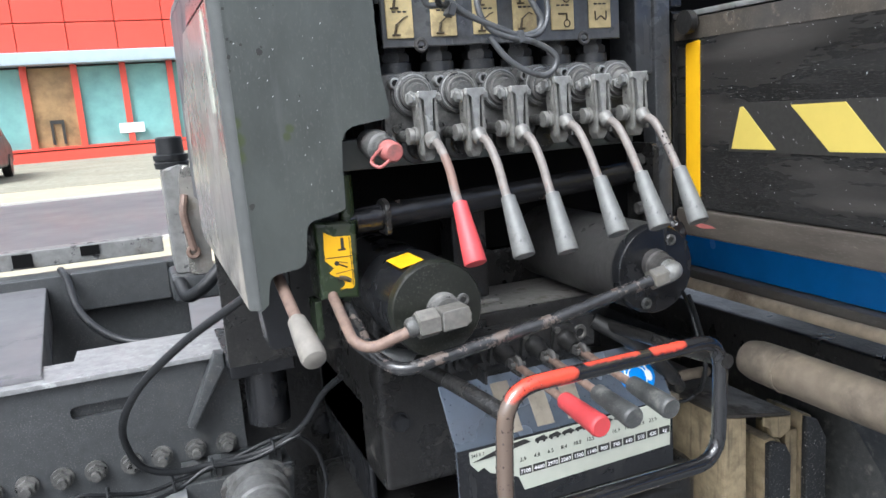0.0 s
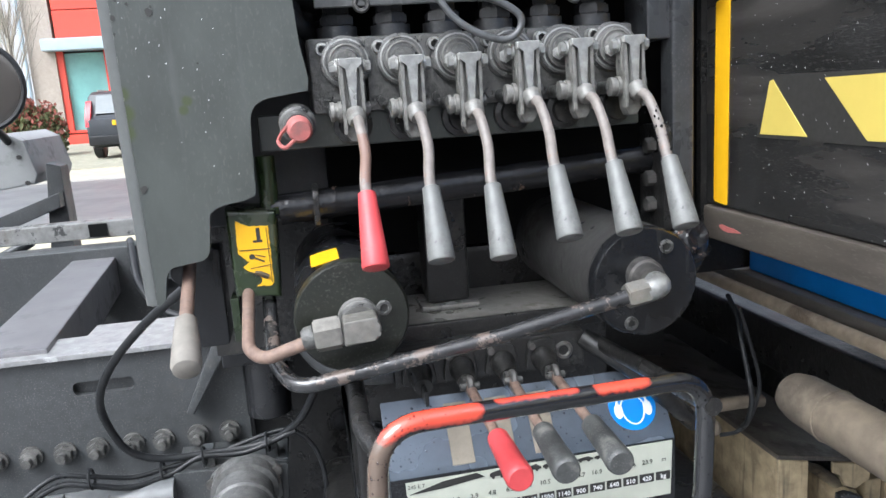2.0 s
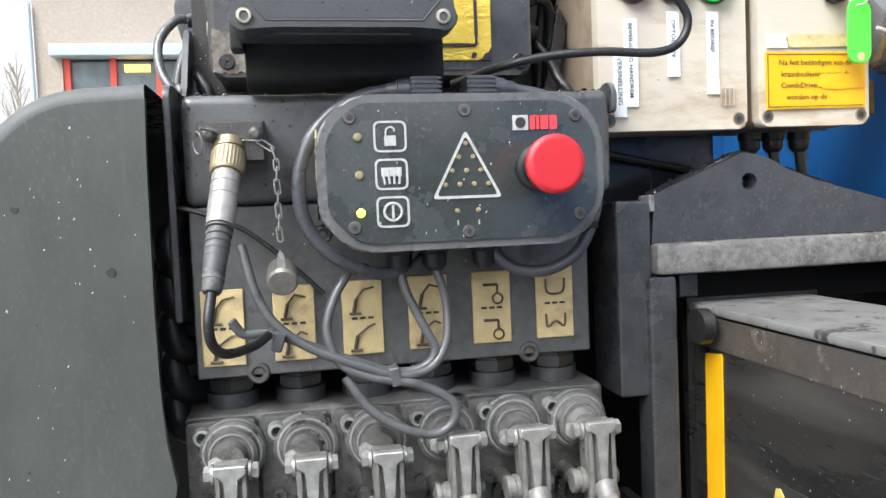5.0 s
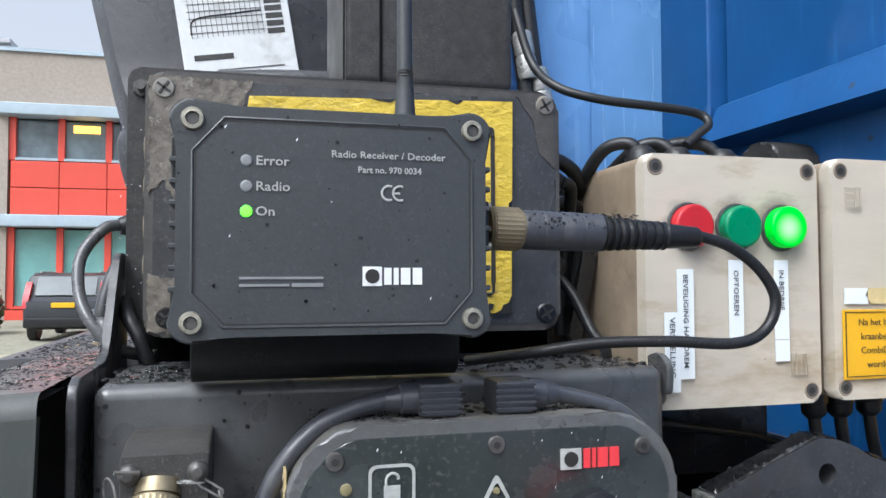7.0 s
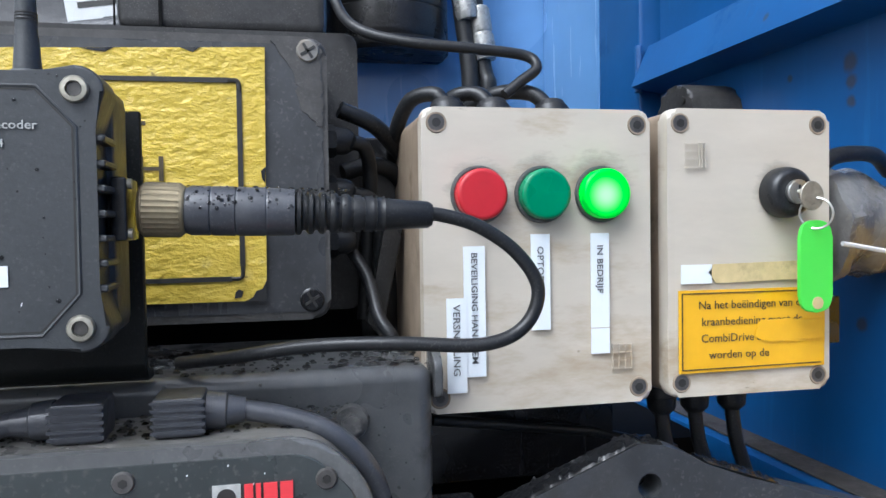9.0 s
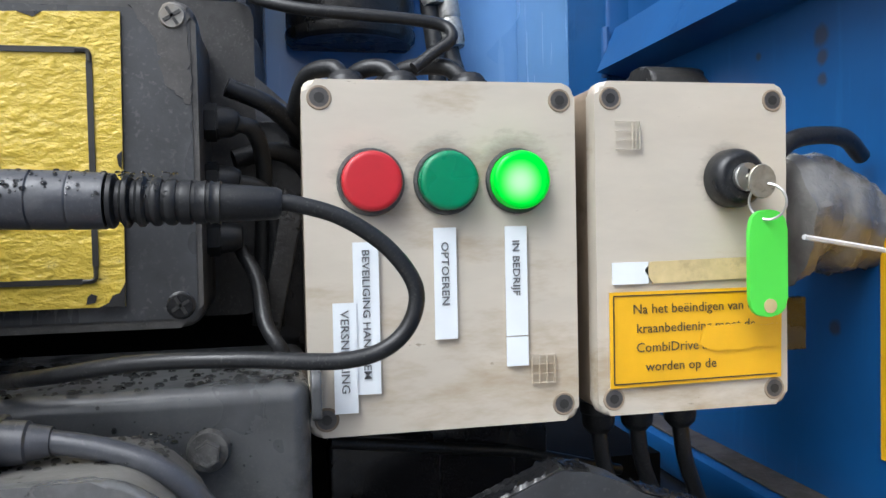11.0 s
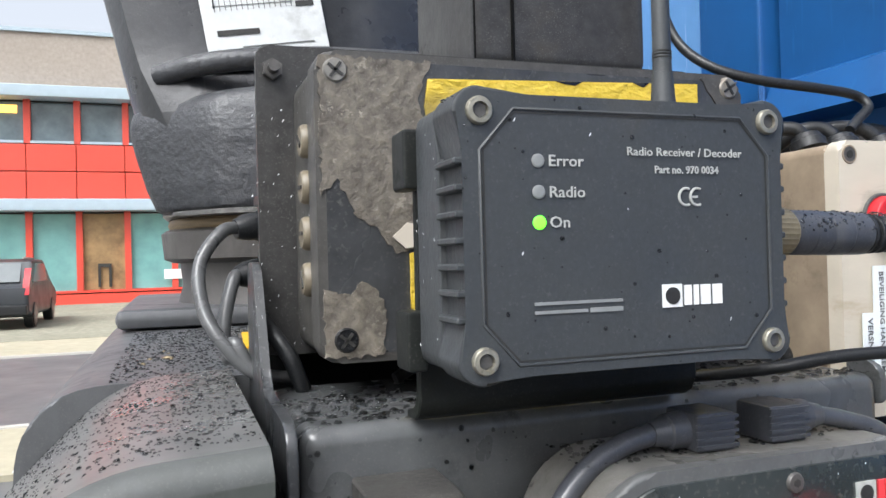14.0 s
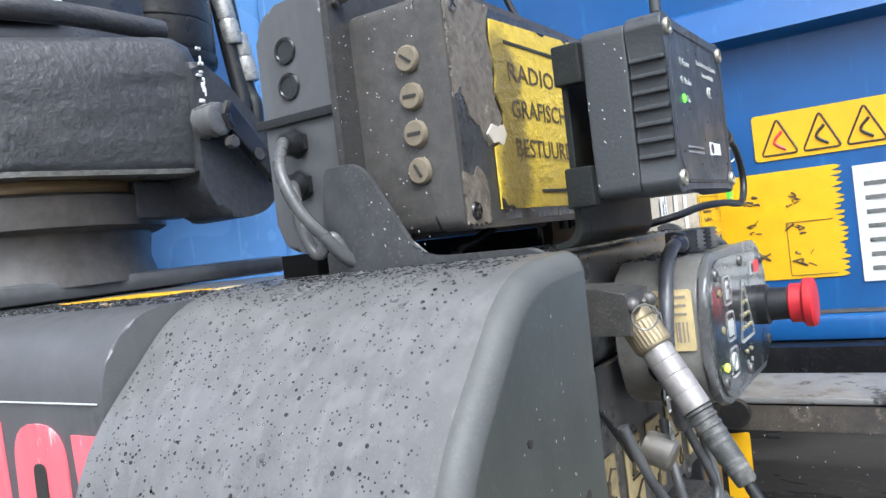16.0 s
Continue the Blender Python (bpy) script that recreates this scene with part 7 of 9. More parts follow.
part("elbow", B(tube(curve([(0.6445, 0.772, 1.1655), (0.645, 0.760, 1.1650), (0.640, 0.7565, 1.1640), (0.632, 0.757, 1.1620)], 5), 0.0095, 14)), M["fork"], accR, "weathered elbow fitting")
part("nut", B(hexa((0.634, 0.757, 1.1625), (-1, 0, -0.16), 0.0185, 0.019)), M["dull_steel"], accR, "rust-tinted union nut")

solo("feed_pipe", B(tube(fillet([(0.366, 0.764, 1.152), (0.330, 0.775, 1.138), (0.318, 0.79, 1.142), (0.318, 0.86, 1.175)], 0.016, 6), 0.0052, 12)), M["rust_rod"], "bent rusty feed pipe", "pipe")
solo("transfer_pipe", B(tube(fillet([(0.622, 0.757, 1.160), (0.50, 0.762, 1.136), (0.352, 0.768, 1.114), (0.336, 0.80, 1.125), (0.333, 0.88, 1.165)], 0.016, 6), 0.0062, 14)), M["pipe_worn"], "wet black pipe between the cylinders, paint worn to rust", "pipe")
solo("drain_pipe", B(tube(fillet([(0.36, 0.93, 1.10), (0.375, 0.90, 1.085), (0.42, 0.88, 1.075), (0.47, 0.90, 1.075)], 0.02, 5), 0.012, 12)), M["chassis"], "oily black drain pipe", "pipe")
solo("side_pipe", B(tube(curve([(0.62, 0.87, 1.09), (0.66, 0.84, 1.06), (0.70, 0.84, 1.02), (0.73, 0.86, 0.99)]), 0.009, 12)), M["black_dirty"], "dusty black hose beside the sign", "hose")

lv = thing("stabiliser_valve", (0.53, 0.90, 1.06), "oily black stabiliser valve with four spools", "valve")
part("block", B(box(0.437, 0.621, 0.868, 0.92, 1.062, 1.098, 0.003)), M["black_dirty"], lv)
for i in range(4):
    x = 0.459 + 0.0393 * i
    s = part("spool_flange", B(prism(fillet([(x - 0.017, 1.066), (x + 0.017, 1.066), (x + 0.012, 1.096), (x - 0.012, 1.096)], 0.006, 3, True), "y", 0.861, 0.868, 0.0015)), M["black_dirty"], lv)
    part("spool", B(lathe((x, 0.862, 1.079), (x, 0.838, 1.073), [(0, 0.0115), (0.3, 0.0115), (0.4, 0.0095), (1, 0.0085)], 18), box(x - 0.0015, x + 0.0015, 0.82, 0.842, 1.062, 1.076, 0.0005, 1)), M["black_dirty"], s)
    part("screw", B(cyl((x - 0.011, 0.861, 1.091), (x - 0.011, 0.857, 1.091), 0.0035, n=10)), M["bolt"], s)
part("port", B(ring_round((0.6, 0.8675, 1.080), (0, 1, 0), 0.007, 0.0022, 18, 6)), M["bolt"], lv)

def low_lever(x, kx, grip, label):
    t = thing("stabiliser_lever", (x, 0.84, 1.07), label, "lever", group="stabiliser levers")
    end = Vector((kx, 0.674, 1.063))
    st_ = Vector((x, 0.83, 1.073))
    d = (end - st_).normalized()
    gs = end - d * 0.062
    part("knuckle", B(ring_round((x, 0.826, 1.0735), (1, 0, 0), 0.0068, 0.0034, 18, 8), box(x - 0.0055, x + 0.0055, 0.829, 0.842, 1.068, 1.079, 0.0015)), M["bolt"], t)
    part("pin", B(cyl((x - 0.0085, 0.826, 1.0735), (x + 0.0085, 0.826, 1.0735), 0.0032, n=10)), M["dusty"], t)
    part("rod", B(cyl(st_, gs, 0.0042, n=12)), M["rust_rod"], t)
    part("grip", B(lathe(gs, end, [(0, 0.0068), (0.04, 0.0085), (0.7, 0.0098), (0.93, 0.0105), (0.98, 0.0098), (1, 0.0085)], 20)), M[grip], t)
low_lever(0.4983, 0.499, "knob_red", "rusty stabiliser lever with a red grip")
low_lever(0.5376, 0.533, "knob_black", "rusty stabiliser lever with a dark worn grip")
low_lever(0.5769, 0.573, "knob_black", "rusty stabiliser lever with a dark worn grip")

gr = thing("guard_rail", (0.53, 0.70, 0.99), "wet black bent guard rail with red paint marks", "guard rail")
loop = fillet([(0.402, 0.661, 1.122), (0.655, 0.703, 1.106), (0.650, 0.702, 0.982), (0.396, 0.661, 1.009)], 0.034, 8, True)
part("rail", B(tube(loop, 0.0072, 20, True)), M["rail_paint"], gr)
part("arm", B(tube(fillet([(0.404, 0.665, 1.10), (0.395, 0.70, 1.105), (0.40, 0.86, 1.085), (0.43, 0.9, 1.08)], 0.02, 5), 0.0072, 12)), M["black_dirty"], gr)
part("arm", B(tube([(0.656, 0.695, 1.085), (0.655, 0.76, 1.08), (0.63, 0.88, 1.085)], 0.0072, 12)), M["black_dirty"], gr)

# sign console with load plate
sg = thing("load_sign_console", (0.56, 0.84, 0.92), "bent sheet console with stabiliser load sign", "sign")
part("sheet", B(prism([(0.821, 0.930), (0.8235, 0.930), (0.8235, 0.9975), (0.862, 1.053), (0.860, 1.0545), (0.821, 0.9985)], "x", 0.421, 0.690, 0.0005, 1)), M["bluemetal"], sg)
part("lower_panel", B(box(0.421, 0.689, 0.8195, 0.8208, 0.918, 0.9975)), M["black"], sg)
torn = [(0.495, 0.9375), (0.684, 0.9425), (0.686, 0.9965), (0.434, 0.9945), (0.4345, 0.982)] + [(0.436 + 0.0066 * k, 0.977 - 0.0027 * k + random.Random(k).uniform(-0.0035, 0.0035)) for k in range(9)]
part("load_plate", B(prism(torn, "y", 0.8185, 0.8195)), M["load_white"], sg, "torn white load plate")
for k in range(8):
    x0, h, w = 0.510 + 0.0165 * k, 1 - 0.075 * k, 0.0150
    z0 = 0.9862 + 0.0005 * k
    part("drawing", B(prism([(x0, z0 + 0.0022 * h), (x0 + w * 0.10, z0 + 0.0022 * h), (x0 + w * 0.14, z0), (x0 + w * 0.26, z0), (x0 + w * 0.30, z0 + 0.0022 * h), (x0 + w * 0.62, z0 + 0.0022 * h), (x0 + w * 0.66, z0), (x0 + w * 0.78, z0), (x0 + w * 0.82, z0 + 0.0022 * h), (x0 + w, z0 + 0.0024 * h), (x0 + w, z0 + 0.0046 * h), (x0 + w * 0.8, z0 + 0.0064 * h), (x0 + w * 0.72, z0 + 0.0080 * h), (x0 + w * 0.1, z0 + 0.0060 * h), (x0, z0 + 0.0050 * h)], "y", 0.8178, 0.8185)), M["ink"], sg)
part("drawing", B(prism([(0.437, 0.983), (0.468, 0.9915), (0.498, 0.9945), (0.505, 0.990), (0.468, 0.985)], "y", 0.8178, 0.8185)), M["ink"], sg)
top_row = ["2.0", "2.9", "4.8", "6.5", "8.4", "10.5", "12.5", "14.7", "16.9", "19.2", "21.6", "23.9", "m"]
low_row = ["7100", "4400", "2970", "2060", "1500", "1140", "900", "740", "640", "510", "420", "kg"]
for k, w in enumerate(top_row):
    part("figures", B(words(w, 0.0062, (0.478 + 0.0166 * k, 0.8180, 0.970 + 0.0006 * k), align="CENTER")), M["ink"], sg)
for k, w in enumerate(low_row):
    x0 = 0.497 + 0.0163 * k
    pl = part("figure_field", B(box(x0 - 0.0072, x0 + 0.0072, 0.8180, 0.8184, 0.955 + 0.0003 * k, 0.9635 + 0.0003 * k)), M["ink"], sg)
    part("figures", B(words(w, 0.0062, (x0, 0.8176, 0.957 + 0.0003 * k), align="CENTER", bold=0.0001)), M["white"], pl)
part("figures", B(words("245 E 7", 0.0050, (0.4355, 0.8180, 0.9885))), M["ink"], sg)
TS = Matrix.Translation((0, 0.8225, 0.9975)) @ Matrix.Rotation(math.atan2(0.0555, 0.0385), 4, "X")
for k in range(3):
    x0 = 0.478 + 0.0385 * k
    part("strip", B(box(x0, x0 + 0.021, 0.004, 0.060, 0.0012, 0.0026, 0.0005, 1, TS)), M["tan_plate"], sg, "brown-grey plate on the console")
ear = part("ear_sign", B(prism([(0.656 + 0.0232 * math.cos(a), 0.034 + 0.0232 * math.sin(a)) for a in [2 * math.pi * k / 40 for k in range(40)]], "z", 0.0012, 0.0024, m=TS)), M["blue_sign"], sg, "blue round ear protection sign")
def headset(bm):
    for s in (-1, 1):
        prism([(0.656 + s * 0.0145 + 0.0042 * math.cos(a), 0.030 + 0.007 * math.sin(a)) for a in [2 * math.pi * k / 16 for k in range(16)]], "z", 0.0024, 0.0032, m=TS)(bm)
    tube([TS @ Vector((0.656 + 0.0150 * math.cos(a), 0.034 + 0.0165 * math.sin(a), 0.0026)) for a in [math.pi * k / 14 for k in range(15)]], 0.0011, 6)(bm)
    tube([TS @ Vector((0.656 + 0.0115 * math.cos(a), 0.033 - 0.0165 * math.sin(a) * (1 if math.sin(a) > 0 else 0.6), 0.0026)) for a in [2 * math.pi * k / 24 for k in range(24)]], 0.0008, 6, True)(bm)
part("ear_symbol", B(headset), M["white"], ear)


# ---- radio receiver on its bracket ----
rr = thing("radio_receiver", (0.497, 0.82, 1.588), "dark grey radio receiver box with white lettering", "radio receiver")
RX0, RX1, RZ0, RZ1 = 0.4315, 0.5635, 1.6125, 1.7085
ear_r = 0.0105
# lid outline with four proud screw ears and slightly hollow sides
lid_pts = []
for cx, cz, a0 in ((RX1 - 0.0095, RZ1 - 0.0085, 0), (RX0 + 0.0095, RZ1 - 0.0085, 90), (RX0 + 0.0095, RZ0 + 0.0085, 180), (RX1 - 0.0095, RZ0 + 0.0085, 270)):
    for k in range(7):
        a = radians(a0 + 90 * k / 6)
        lid_pts.append((cx + ear_r * 0.92 * math.cos(a), cz + ear_r * 0.85 * math.sin(a)))
    nx = {0: [(RX1 - 0.026, RZ1 - 0.0035), (RX0 + 0.026, RZ1 - 0.0035)], 90: [(RX0 + 0.0042, RZ1 - 0.021), (RX0 + 0.0042, RZ0 + 0.021)], 180: [(RX0 + 0.026, RZ0 + 0.0035), (RX1 - 0.026, RZ0 + 0.0035)], 270: [(RX1 - 0.0042, RZ0 + 0.021), (RX1 - 0.0042, RZ1 - 0.021)]}[a0]
    lid_pts += nx
part("lid", B(prism(lid_pts, "y", 0.8005, 0.8205, 0.0014, 2)), M["rr_plastic"], rr)
part("body", B(prism(fillet([(RX0 + 0.0016, RZ0 + 0.002), (RX1 - 0.0016, RZ0 + 0.002), (RX1 - 0.0016, RZ1 - 0.002), (RX0 + 0.0016, RZ1 - 0.002)], 0.006, 3, True), "y", 0.8206, 0.846, 0.002)), M["rr_plastic"], rr)
face = fillet([(0.4395, 1.6185), (0.5555, 1.6185), (0.5555, 1.7015), (0.4395, 1.7015)], 0.0, 1, True)
oct_ = lambda i: [(0.4405 + i, 1.632), (0.4525 + i * 0.4, 1.6185 + i), (0.5425 - i * 0.4, 1.6185 + i), (0.5545 - i, 1.632), (0.5545 - i, 1.688), (0.5425 - i * 0.4, 1.7015 - i), (0.4525 + i * 0.4, 1.7015 - i), (0.4405 + i, 1.688)]
part("groove", B(frame_outline(oct_(0.0008), oct_(0.0014), 0.8003, 0.8009)), M["ink"], rr)
part("ridge", B(tube([(x, 0.8006, z) for x, z in oct_(0)], 0.0007, 6, True)), M["rr_plastic"], rr)
for x in (0.4405, 0.5545):
    for z in (1.6205, 1.7005):
        s = part("screw", B(lathe((x, 0.8012, z), (x, 0.7985, z), [(0, 0.0046), (0.7, 0.0046), (0.95, 0.0041), (1, 0.0027), (0.3, 0.0025)], 22)), M["screw_steel"], rr)
        part("socket", B(hexa((x, 0.8000, z), (0, -1, 0), 0.0046, 0.0004)), M["bolt"], s)
for k in range(7):
    z = 1.6335 + 0.0085 * k
    for x0, x1 in ((RX0 + 0.0002, RX0 + 0.006), (RX1 - 0.006, RX1 - 0.0002)):
        part("fin", B(box(x0, x1, 0.8012, 0.8198, z - 0.0012, z + 0.0012, 0.0006, 1)), M["rr_plastic"], rr)
for k in range(9):
    x = 0.455 + 0.0105 * k
    part("top_fin", B(box(x - 0.0012, x + 0.0012, 0.8172, 0.8435, RZ1 - 0.0042, RZ1 - 0.0025, 0.0004, 1)), M["rr_plastic"], rr)
TY = 0.8000
for z, w, m in ((1.6848, "Error", "led_off"), (1.6745, "Radio", "led_off"), (1.6645, "On", "led_green")):
    part("led", B(lathe((0.4610, 0.8008, z), (0.4610, 0.7996, z), [(0, 0.0023), (0.6, 0.0023), (1, 0.0015)], 18)), M[m], rr, "glowing green lamp" if w == "On" else "unlit grey lamp")
    part("lettering", B(words(w, 0.0053, (0.4645, TY, z - 0.0017), bold=0.00004, wide=1.12)), M["symbol"], rr)
part("lettering", B(words("Radio Receiver / Decoder", 0.00415, (0.4945, TY, 1.6872), bold=0.00003, wide=1.10)), M["symbol"], rr)
part("lettering", B(words("Part no. 970 0034", 0.0037, (0.5055, TY, 1.6812), bold=0.00006, wide=1.0)), M["symbol"], rr)
def ce_mark(bm):
    for cx in (0.5185, 0.5232):
        tube([(cx + 0.0030 * math.cos(a), TY + 0.0002, 1.673 + 0.0030 * math.sin(a)) for a in [radians(65 + 230 * k / 12) for k in range(13)]], 0.0005, 5)(bm)
    box(0.5204, 0.5232, TY, TY + 0.0004, 1.6726, 1.6734)(bm)
part("mark", B(ce_mark), M["symbol"], rr)
part("logo", B(box(0.5075, 0.5155, TY, TY + 0.0005, 1.6345, 1.6425), box(0.5165, 0.5195, TY, TY + 0.0005, 1.635, 1.642), box(0.5205, 0.5225, TY, TY + 0.0005, 1.635, 1.642), box(0.5235, 0.5275, TY, TY + 0.0005, 1.635, 1.642), box(0.5285, 0.5325, TY, TY + 0.0005, 1.635, 1.642)), M["white"], rr, "white maker's mark as plain blocks")
part("logo_disc", B(cyl((0.5115, TY, 1.6385), (0.5115, TY - 0.0003, 1.6385), 0.0030, n=20)), M["ink"], rr)
part("small_print", B(box(0.4585, 0.4915, TY, TY + 0.0005, 1.6374, 1.6384), box(0.4585, 0.478, TY, TY + 0.0005, 1.6345, 1.6355), box(0.479, 0.4915, TY, TY + 0.0005, 1.6343, 1.6358)), M["led_off"], rr)
rc = part("socket_flange", B(box(RX1 - 0.002, RX1 + 0.0035, 0.815, 0.838, 1.6495, 1.6725, 0.001)), M["black"], rr)
for z in (1.652, 1.670):
    part("flange_screw", B(cyl((RX1 + 0.0035, 0.818, z), (RX1 + 0.005, 0.818, z), 0.0019, n=12)), M["screw_steel"], rc)
an = thing("antenna", (0.5315, 0.83, 1.705), "black rubber whip antenna", "antenna")
part("flange", B(lathe((0.5315, 0.83, 1.7045), (0.5315, 0.83, 1.7118), [(0, 0.0074), (0.6, 0.0074), (0.85, 0.0070), (1, 0.0058)], 24)), M["rr_plastic"], an)
part("foot", B(lathe((0.5315, 0.83, 1.7115), (0.5315, 0.83, 1.7245), [(0, 0.0049), (0.15, 0.0048), (1, 0.0040)], 24)), M["rr_plastic"], an)
part("collar", B(lathe((0.5315, 0.83, 1.7246), (0.5314, 0.83, 1.7330), [(0, 0.0038), (0.55, 0.0037), (0.6, 0.0039), (0.68, 0.0034), (0.72, 0.0039), (0.82, 0.0034), (0.86, 0.0039), (0.95, 0.0034), (1, 0.0036)], 24)), M["rr_plastic"], an)
for z in (1.7303, 1.7315, 1.7326):
    part("groove", B(ring_round((0.5315, 0.83, z), (0, 0, 1), 0.0036, 0.00032, 24, 6)), M["ink"], an)
part("rod", B(lathe((0.5314, 0.83, 1.7331), (0.531, 0.83, 1.86), [(0, 0.0036), (1, 0.0031)], 20)), M["rr_plastic"], an)
brk = thing("receiver_bracket", (0.49, 0.86, 1.588), "bent black bracket holding the receiver", "bracket")
part("sheet", B(prism([(0.8575, 1.702), (0.8612, 1.702), (0.8612, 1.6035), (0.8630, 1.5965), (0.8670, 1.5935), (0.876, 1.5925), (0.876, 1.5892), (0.866, 1.5897), (0.8610, 1.5925), (0.8580, 1.5985)], "x", 0.4365, 0.5650, 0.0006, 1)), M["bracket_black"], brk)
for z in (1.6115, 1.6795):
    part("clamp", B(box(0.4285, 0.4365, 0.8455, 0.862, z, z + 0.0225, 0.0015)), M["bracket_black"], brk)

def round_plug(a, d, label, cap_mat, body_mat, sleeve, cable_pts, cable_mat, name="cable_plug", boot="rubber", long=0.040, slim=1.0):
    """A round connector: knurled ring, shell, ribbed sleeve, then the cable."""
    a, d = Vector(a), Vector(d).normalized()
    t = thing(name, a, label, "connector")
    part("ring", B(lathe(a, a + d * 0.0165, [(0, 0.0085), (0.08, 0.0098), (0.92, 0.0098), (1, 0.0088)], 30)), M[cap_mat], t)
    q = d.to_track_quat("Z", "Y").to_matrix()
    def teeth(bm):
        n = 60
        rows = [[bm.verts.new(a + d * u + q @ Vector((math.cos(2 * math.pi * k / n), math.sin(2 * math.pi * k / n), 0)) * (r_ + (0.0004 if k % 2 else 0.0))) for k in range(n)] for u, r_ in ((0.0012, 0.0090), (0.002, 0.0099), (0.0145, 0.0099), (0.0155, 0.0090))]
        for p, w in zip(rows, rows[1:]):
            for k in range(n):
                bm.faces.new((p[k], p[(k + 1) % n], w[(k + 1) % n], w[k]))
    part("knurl", B(teeth), M[cap_mat], t)
    b0 = a + d * 0.0165
    part("shell", B(lathe(b0, b0 + d * long, [(u, r_ * slim) for u, r_ in [(0, 0.0085), (0.05, 0.0094), (0.22, 0.0094), (0.23, 0.0090), (0.25, 0.0094), (0.45, 0.0094), (0.46, 0.0090), (0.48, 0.0094), (0.72, 0.0093), (0.74, 0.0089), (0.76, 0.0092), (1, 0.0090)]], 24)), M[body_mat], t)
    c0 = b0 + d * long
    part("ribs", B(*[lathe(c0 + d * 0.0045 * k, c0 + d * (0.0045 * k + 0.0032), [(0, 0.0072 * slim), (0.3, (0.0088 - 0.0003 * k) * slim), (0.7, (0.0088 - 0.0003 * k) * slim), (1, 0.0072 * slim)], 20) for k in range(8)]), M[boot], t)
    c1 = c0 + d * 0.036
    part("sleeve", B(lathe(c0, c1 + d * sleeve, [(0, 0.0068), (0.6, 0.0064), (0.97, 0.0054), (1, 0.0045)], 20)), M[body_mat if sleeve > 0.02 else boot], t)
    part("cable", B(tube(curve([c1 + d * (sleeve - 0.004), c1 + d * (sleeve + 0.004), *cable_pts]), 0.0029, 12)), M[cable_mat], t)
    return t

receiver_plug = round_plug((RX1 + 0.006, 0.826, 1.661), (1, 0, -0.03), "round plug with knurled nickel ring and grey cable loop", "brass", "plug_grey", 0.018,
           [(0.700, 0.826, 1.6525), (0.716, 0.826, 1.641), (0.7245, 0.826, 1.626), (0.718, 0.826, 1.611), (0.70, 0.826, 1.6045), (0.665, 0.83, 1.606), (0.63, 0.84, 1.605), (0.60, 0.852, 1.600), (0.575, 0.88, 1.594)], "rubber")

for unit in (rr, an, brk, receiver_plug):
    unit.location.x += 0.0013

# ---- old radio box behind, with yellow label ----
rb = thing("radio_control_box", (0.53, 0.95, 1.60), "peeling black enclosure with a torn yellow label", "enclosure")
part("lid", B(prism(rrect(0.4095, 0.6455, 1.606, 1.7485, 0.010), "y", 0.913, 0.933, 0.003, 3)), M["rb_side"], rb)
part("paint_film", B(prism(rrect(0.414, 0.643, 1.610, 1.7445, 0.008), "y", 0.9125, 0.9131)), M["gusset"], rb, "remaining blue-black paint")
part("body", B(prism(rrect(0.4105, 0.6445, 1.607, 1.7475, 0.010), "y", 0.9335, 0.982, 0.001)), M["rb_side"], rb)
for outline_ in ([(0.4115, 1.609), (0.4385, 1.609), (0.441, 1.625), (0.437, 1.638), (0.429, 1.643), (0.424, 1.637), (0.4115, 1.640)],
                 [(0.4115, 1.682), (0.419, 1.690), (0.428, 1.672), (0.437, 1.668), (0.446, 1.655), (0.462, 1.659), (0.467, 1.675), (0.459, 1.690), (0.463, 1.712), (0.458, 1.727), (0.465, 1.7455), (0.4115, 1.7455)],
                 [(0.618, 1.7455), (0.6425, 1.7455), (0.6425, 1.703), (0.632, 1.712), (0.629, 1.73)]):
    part("grey_patch", B(prism(ragged(outline_), "y", 0.9118, 0.9130)), M["rb_side" if outline_[0][0] > 0.6 else "peel"], rb, "patch of peeled dusty paint")
part("tear", B(prism([(0.444, 1.663), (0.450, 1.6575), (0.456, 1.6585), (0.463, 1.6565), (0.4685, 1.664), (0.4655, 1.670), (0.459, 1.668), (0.451, 1.6695)], "y", 0.9103, 0.9118)), M["beige"], rb, "torn white paper edge")
part("label", B(prism([(0.452, 1.6165), (0.6135, 1.6165), (0.615, 1.742), (0.463, 1.737), (0.461, 1.724), (0.464, 1.705), (0.460, 1.69), (0.468, 1.678), (0.466, 1.66), (0.452, 1.655)], "y", 0.9105, 0.9117)), M["yellow"], rb, "crinkled yellow label")
for torn in ([(0.452, 1.6165), (0.470, 1.6165), (0.466, 1.619), (0.459, 1.6185), (0.456, 1.6225), (0.452, 1.624)],
             [(0.603, 1.6165), (0.6135, 1.6165), (0.6138, 1.627), (0.6115, 1.6225), (0.6085, 1.6215), (0.607, 1.6185)],
             [(0.598, 1.618), (0.6015, 1.6185), (0.6025, 1.6215), (0.600, 1.6225), (0.5985, 1.621)],
             [(0.6139, 1.675), (0.6142, 1.683), (0.612, 1.681), (0.6125, 1.677)],
             [(0.530, 1.7391), (0.545, 1.7396), (0.541, 1.7375), (0.535, 1.738)],
             [(0.575, 1.7406), (0.5845, 1.741), (0.581, 1.7385)]):
    part("tear", B(prism(torn, "y", 0.9102, 0.9106)), M["black"], rb, "torn dark gap in the label")
